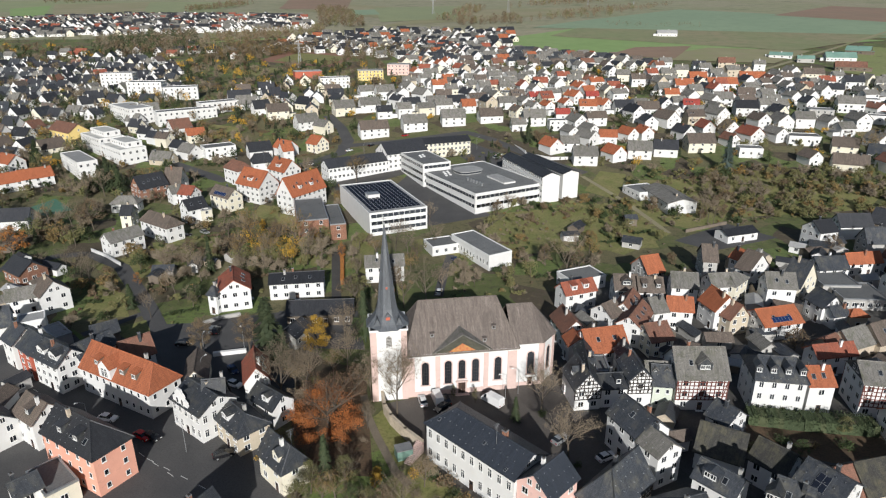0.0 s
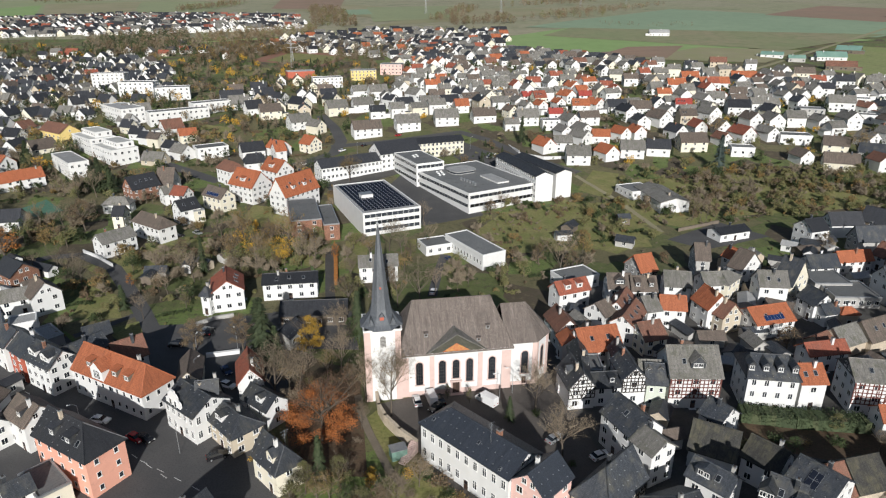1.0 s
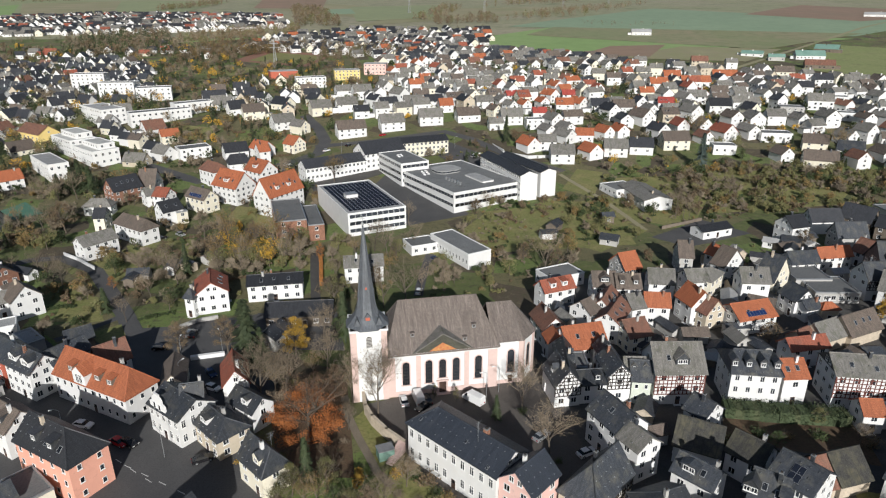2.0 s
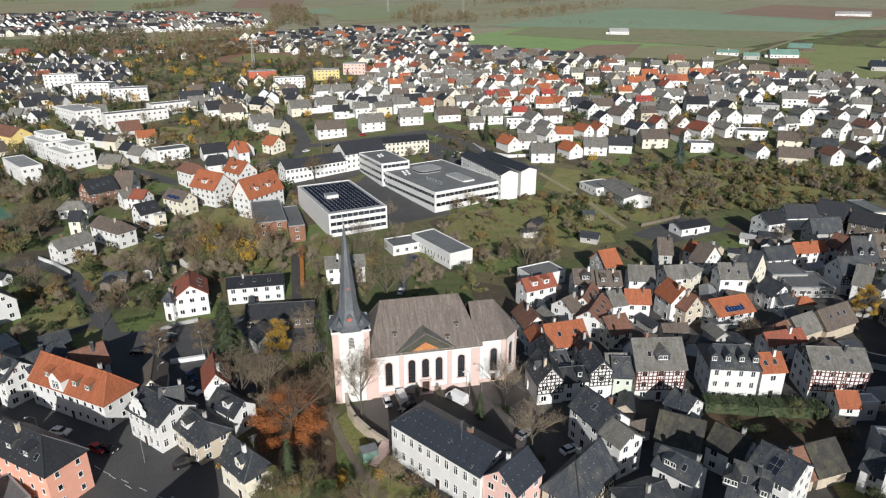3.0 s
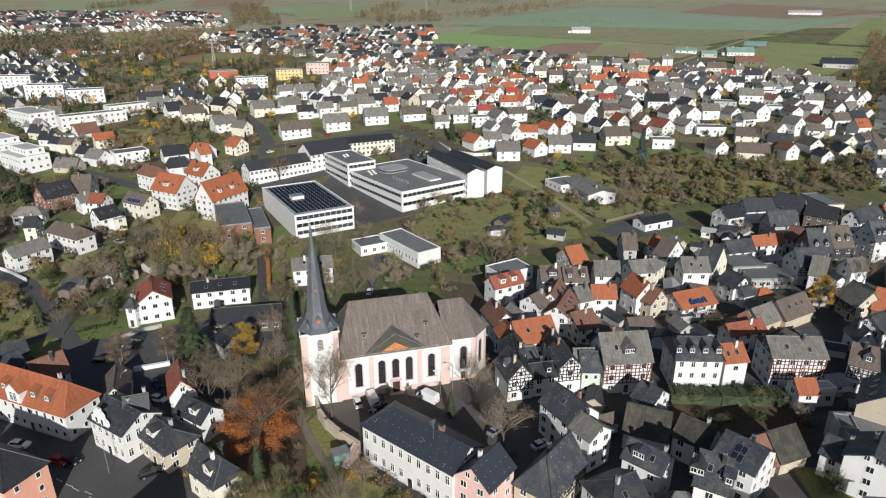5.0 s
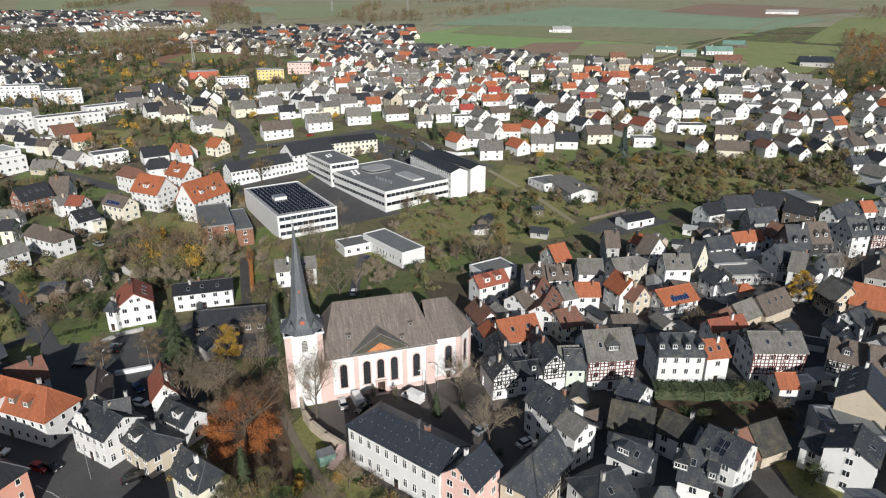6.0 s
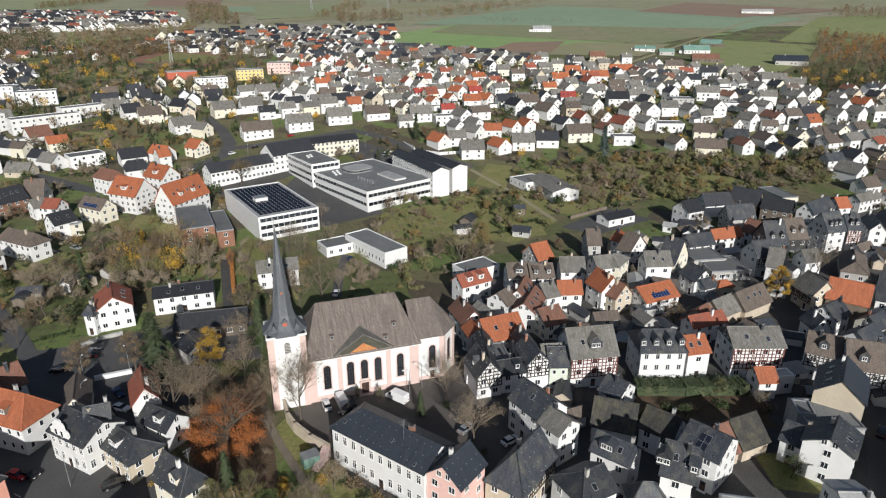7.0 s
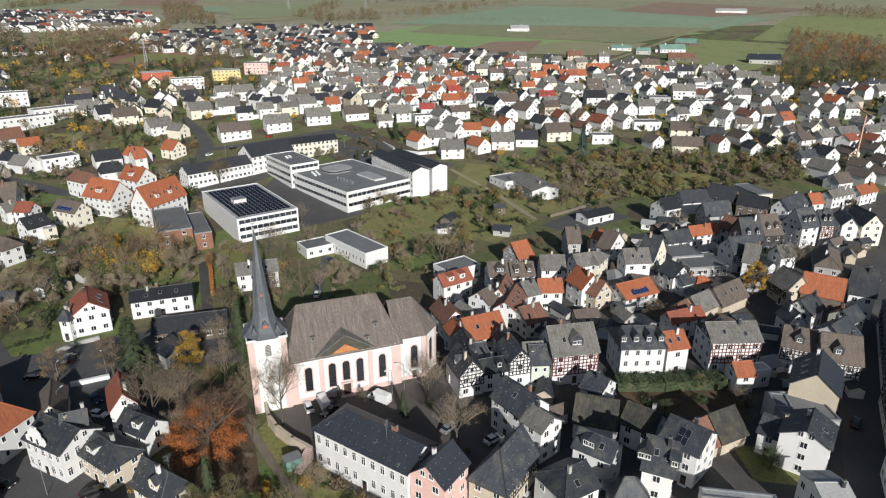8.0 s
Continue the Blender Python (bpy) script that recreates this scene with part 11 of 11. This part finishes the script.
def aerial(x, y, z, h=3.0, turn=0):
    root = thing("roof_aerial", pose(x, y, z, 0, 0, turn), "thin metal television aerial on a mast", "aerial")
    k = Kit()
    k.tube((0, 0, -1.5), (0, 0, h), 0.035, 0.03, 6)
    part("mast", k, METAL, root)
    for i, zz in enumerate((h - 0.15, h - 0.7, h - 1.2)):
        k = Kit()
        k.tube((-0.8, 0, 0), (0.8, 0, 0), 0.025, 0.025, 4)
        for j in range(5):
            k.tube((-0.7 + j * 0.35, -0.3, 0), (-0.7 + j * 0.35, 0.3, 0), 0.015, 0.015, 3)
        part("element", k, METAL, root, at=pose(0, 0, zz, 0, 0, i * 25))


def pylon(x, y, h, turn):
    """A lattice mast of an overhead line, far off on the hills."""
    root = thing("pylon", pose(x, y, land(x, y), 0, 0, turn), "thin grey steel lattice pylon on a hill", "pylon", "pylons")
    k = Kit()
    w = h * 0.06
    for sx in (-1, 1):
        for sy in (-1, 1):
            k.tube((sx * w, sy * w, -1), (sx * w * 0.15, sy * w * 0.15, h), 0.22, 0.14, 4)
    for i in range(8):
        z0, z1 = h * i / 8, h * (i + 1) / 8
        f0, f1 = w * (1 - 0.85 * i / 8), w * (1 - 0.85 * (i + 1) / 8)
        for s in (-1, 1):
            k.tube((-f0, s * f0, z0), (f1, s * f1, z1), 0.1, 0.1, 3)
            k.tube((s * f0, -f0, z0), (s * f1, f1, z1), 0.1, 0.1, 3)
    part("lattice", k, METAL, root)
    for z in (0.72, 0.86):
        k = Kit()
        k.beam((-h * 0.16, 0, h * z), (h * 0.16, 0, h * z), 0.45)
        part("crossarm", k, METAL, root)


def solar_array(x, y, rot, z, nx, rows, pitch_x, pitch_y):
    root = thing("solar_array", pose(x, y, z, 0, 0, rot), "rows of dark solar panels on a flat roof", "solar panels")
    k = Kit()
    hw, hh, rise = pitch_x * 0.44, 0.62, 1.24 * math.tan(radians(14))
    p = [(-hw, -hh, 0.12), (hw, -hh, 0.12), (hw, hh, 0.12 + rise), (-hw, hh, 0.12 + rise)]
    q = [(px, py, pz - 0.07) for px, py, pz in p]
    k.solid(q + p, [(4, 5, 6, 7), (0, 1, 5, 4), (1, 2, 6, 5), (2, 3, 7, 6), (3, 0, 4, 7), (3, 2, 1, 0)])
    me = k.mesh("panel", SOLAR)
    for j in range(rows):
        for i in range(nx):
            part("panel", me, None, root, at=pose((i - (nx - 1) / 2) * pitch_x, (j - (rows - 1) / 2) * pitch_y, 0))


def roof_box(x, y, z, rot, lx, ly, h, mat, label, name="roof_unit", top=None):
    root = thing(name, pose(x, y, z, 0, 0, rot), label, "roof unit")
    k = Kit()
    k.box(-lx / 2, lx / 2, -ly / 2, ly / 2, -0.05, h)
    part("housing", k, mat, root)
    k = Kit()
    k.box(-lx / 2 - 0.1, lx / 2 + 0.1, -ly / 2 - 0.1, ly / 2 + 0.1, h, h + 0.12)
    part("lid", k, top or METAL, root)


def roof_dome(x, y, z):
    """A domed roof light on a low kerb."""
    root = thing("roof_light", pose(x, y, z), "white domed acrylic roof light on a school roof", "roof light")
    k = Kit()
    k.tube((0, 0, 0), (0, 0, 0.3), 0.75, 0.7, 12)
    part("kerb", k, METAL, root)
    k = Kit()
    for j in range(3):
        a, b = j * math.pi / 6, (j + 1) * math.pi / 6
        k.tube((0, 0, 0.3 + 0.4 * math.sin(a)), (0, 0, 0.3 + 0.4 * math.sin(b)), 0.7 * math.cos(a), 0.7 * math.cos(b) + 0.001, 12)
    part("dome", k, FRAME, root)


def roof_lantern(x, y, z, rot, lx, ly, h):
    """A low sheet-clad lantern with rounded corners and a strip of glazing."""
    root = thing("roof_lantern", pose(x, y, z, 0, 0, rot), "low grey round-cornered roof lantern on a school roof", "roof lantern")
    r = ly * 0.35

    def outline(o):
        pts = []
        for i, (sx, sy) in enumerate(((1, 1), (-1, 1), (-1, -1), (1, -1))):
            for j in range(6):
                a = math.pi / 2 * (i + j / 5)
                pts.append((sx * (lx / 2 - r) + (r + o) * math.cos(a), sy * (ly / 2 - r) + (r + o) * math.sin(a)))
        return pts

    for name, o, z0, z1, mat in (("plinth", 0.0, 0.0, 0.4, ROOF["sheet"]), ("glazing", -0.15, 0.4, h - 0.3, GLASS), ("lid", 0.25, h - 0.3, h, ROOF["sheet"])):
        k = Kit()
        k.prism(outline(o), z0, z1)
        part(name, k, mat, root)


def road_dashes(pts, length=2.0, gap=3.0, width=0.16):
    k = Kit()
    for (x0, y0), (x1, y1) in zip(pts, pts[1:]):
        d = math.hypot(x1 - x0, y1 - y0)
        ux, uy = (x1 - x0) / d, (y1 - y0) / d
        s = 0.0
        while s + length < d:
            ax, ay = x0 + ux * s, y0 + uy * s
            bx, by = ax + ux * length, ay + uy * length
            px, py = -uy * width / 2, ux * width / 2
            z = land(ax, ay) + 0.1
            k.solid([(ax - px, ay - py, z), (bx - px, by - py, z), (bx + px, by + py, z), (ax + px, ay + py, z)], [(0, 1, 2, 3)])
            s += length + gap
    structure("road_marking", k, PAINT, "dashed white road markings", "road marking")

# ---- placed details ----
car(11.3, 122.7, 135, 'white', True)
car(-4.6, 122.8, 102, 'white')
car(-1.4, 123.7, 105, 'white', True)
car(0.6, 123.2, 107, 'black')
car(-0.2, 120.3, -131, 'black')
car(29.3, 128.4, 84, 'white', True)
car(24.4, 109.1, 40, 'silver')
car(32.6, 103.6, 27, 'white')
car(-63.0, 110.2, -30, 'red')
car(-44.1, 104.4, 26, 'black')
car(-60.9, 109.9, -27, 'black')
car(-73.3, 116.4, -12, 'white')
car(-79.7, 117.1, -26, 'black')
car(-49.7, 129.7, -27, 'white')
car(-69.2, 149.2, 7, 'black')
car(-52.0, 136.1, -54, 'blue')
car(-40.8, 153.5, 18, 'silver', True)
car(-64.3, 156.7, 90, 'silver')
car(-62.8, 156.2, 92, 'black')
car(92.6, 184.9, 59, 'white', True)
car(94.5, 184.0, 61, 'white')
car(137.2, 173.4, 15, 'blue')
car(140.7, 176.1, 7, 'silver')
car(-1.2, 181.9, 80, 'white')
car(29.3, 343.0, 18, 'silver')
car(31.3, 347.2, 25, 'white')
car(-71.3, 334.2, 29, 'white')
car(-67.8, 331.3, -2, 'black')
car(-23.1, 384.9, 45, 'red')
car(49.4, 92.6, 33, 'black')
car(110.3, 92.6, 41, 'black')
car(-104.4, 233.1, 45, 'black')
car(-94.6, 237.8, -36, 'silver')
car(4.6, 208.7, -63, 'blue')
car(-100.7, 234.0, 44, 'black')
car(187.4, 178.9, -75, 'red')
car(185.7, 182.4, -67, 'white')
car(-41.8, 366.8, 50, 'black')
car(-53.5, 357.9, 51, 'white')
garden_wall([(-13.9, 123.9), (-12.9, 118.7), (-11.2, 114.8), (-7.9, 110.1), (-4.3, 106.2)], 2.6, WALL['stone'], 'tall sandstone retaining wall below the churchyard', 0.55, 'retaining_wall')
garden_wall([(-129.3, 218.0), (-121.3, 212.4), (-112.3, 204.4)], 1.2, WALL['white'], 'low white rendered garden wall along a lane', 0.3)
garden_wall([(-59.1, 143.6), (-51.8, 145.4)], 1.0, WALL['white'], 'low white wall beside the car park', 0.8)
garden_wall([(-69.3, 159.4), (-64.5, 164.2), (-59.4, 166.3)], 1.0, WALL['grey'], 'pale concrete kerb wall round the car park', 0.5)
garden_wall([(40.3, 372.4), (46.2, 350.2), (58.5, 339.1), (69.7, 340.0)], 1.6, WALL['white'], 'white garden wall beside the school road', 0.3)
garden_wall([(96.4, 237.9), (111.9, 245.3), (116.3, 247.0)], 1.4, WALL['wood'], 'dark wooden fence beside a car park', 0.15, 'fence')
garden_wall([(101.1, 121.0), (101.9, 113.4), (106.2, 112.5)], 1.4, WALL['stone'], 'rough stone yard wall with coping', 0.35)
hedge([(-37.3, 217.4), (-35.1, 205.0), (-32.6, 188.2)], 2.2, 1.2, 'russet', 'tall orange beech hedge beside a lane')
hedge([(-42.2, 215.8), (-42.4, 200.0)], 2.0, 1.4, 'green', 'dark green clipped garden hedge')
# Fir needle green darkens this hedge, painting in the shade that covers it.
hedge([(66.5, 116.9), (77.3, 114.6), (92.0, 112.6)], 2.8, 5.5, 'fir', 'dark green hedge above a terrace')
strip('lane', [(-40.0, 221.5), (-36.6, 199.9), (-32.2, 173.7)], 3.0, PAVING, 'narrow dark lane beside a hedge', 'road')
house(-91.5, 152.4, 37.0, 7.0, 6.2, 2.6, 5.2, 'slate', 'wood', name='shed', chimney=0, wins='', label='dark timber shed with a slate roof behind the street')
flat_building(-104.3, 152.1, 48.0, 4.4, 9.4, 2.9, 'grey', 'sheet', wins='', name='shed', label='low shed with grey corrugated sheet roofing')
street_lamp(-75.6, 113.2, 200)
street_lamp(-57.5, 131.1, 60)
street_lamp(-51.9, 145.6, 120)
street_lamp(-52.2, 105.8, 150)
street_lamp(-61.2, 142.5, 90)
street_lamp(14.4, 124.4, 200)
street_lamp(17.5, 126.4, 180)
street_lamp(90.4, 177.5, 90)
street_lamp(19.3, 358.8, 40)
street_lamp(-44.1, 350.8, 90)
aerial(-28.2, 97.2, 9.0, 3.0, 40)
aerial(9.7, 94.9, 12.0, 3.0, 40)
pylon(-19.5, 1331.0, 34, 20)
pylon(130.2, 1353.6, 34, 20)
pylon(334.7, 1570.1, 30, 20)
pylon(-140.2, 646.0, 26, 20)
pylon(477.7, 1705.1, 30, 20)
solar_array(-26.3, 259.6, 23.2, 9.36, 12, 16, 1.75, 2.5)
roof_box(-29.6, 257.2, 9.36, 23.2, 5.0, 4.0, 1.7, WALL['white'], 'white ventilation housing on a school roof')
roof_lantern(11.9, 299.6, 9.62, 29.8, 13.0, 11.0, 1.5)
roof_box(26.7, 284.8, 9.62, -62.0, 15.0, 6.0, 0.7, WALL['white'], 'low white raised skylight on a school roof', top=ROOF['sheet'])
roof_box(11.4, 283.6, 9.62, 29.8, 0.8, 0.8, 1.2, METAL, 'grey metal roof vent on a school roof')
roof_box(12.7, 281.7, 9.62, 29.8, 0.8, 0.8, 1.2, METAL, 'grey metal roof vent on a school roof')
roof_box(13.9, 279.9, 9.62, 29.8, 0.8, 0.8, 1.2, METAL, 'grey metal roof vent on a school roof')
roof_box(15.1, 278.1, 9.62, 29.8, 0.8, 0.8, 1.2, METAL, 'grey metal roof vent on a school roof')
roof_box(16.4, 276.2, 9.62, 29.8, 0.8, 0.8, 1.2, METAL, 'grey metal roof vent on a school roof')
roof_box(17.2, 273.9, 9.62, 29.8, 0.8, 0.8, 1.2, METAL, 'grey metal roof vent on a school roof')
roof_dome(0.4, 297.7, 9.62)
roof_dome(2.2, 299.2, 9.62)
roof_dome(1.1, 294.7, 9.62)
roof_dome(2.8, 296.2, 9.62)
roof_dome(1.7, 291.7, 9.62)
roof_dome(3.5, 293.2, 9.62)
roof_dome(-11.7, 316.9, 13.37)
roof_dome(-10.3, 318.6, 13.37)
roof_dome(-10.9, 313.7, 13.37)
roof_dome(-9.5, 315.4, 13.37)
roof_box(-7.9, 104.4, 0.06, 20, 3.2, 2.4, 2.2, ROOF['teal'], 'green metal garden container with a flat lid', 'container')


def stairs(x0, y0, x1, y1, rise, n, width):
    root = thing("stairs", pose(x0, y0, land(x0, y0), 0, 0, math.degrees(math.atan2(y1 - y0, x1 - x0))), "reddish sandstone outdoor steps beside a wall", "stairs")
    d = math.hypot(x1 - x0, y1 - y0) / n
    for i in range(n):
        k = Kit()
        k.box(i * d, (i + 1) * d + 0.02, -width / 2, width / 2, -0.3, rise * (i + 1) / n)
        part("step", k, SANDSTONE, root)


stairs(-7.1, 102.0, -4.6, 106.2, 2.4, 14, 1.6)


def crane(x, y, h, turn):
    root = thing("crane", pose(x, y, land(x, y), 0, 0, turn), "slim orange-brown building crane among houses", "crane")
    k = Kit()
    k.beam((0, 0, -1), (0, 0, h), 0.7, up=(0, 1, 0))
    part("mast", k, WALL["clay"], root)
    k = Kit()
    k.beam((-5, 0, h), (9, 0, h + 3), 0.5)
    part("jib", k, WALL["clay"], root)
    k = Kit()
    k.box(-6, -4, -0.7, 0.7, h - 1.2, h + 0.4)
    part("counterweight", k, METAL, root)


crane(286.5, 282.1, 26, 80)
road_dashes([(-96.8, 128.2), (-69.9, 111.3), (-48.6, 96.1)])
road_dashes([(-59.3, 103.7), (-41.5, 93.4)])
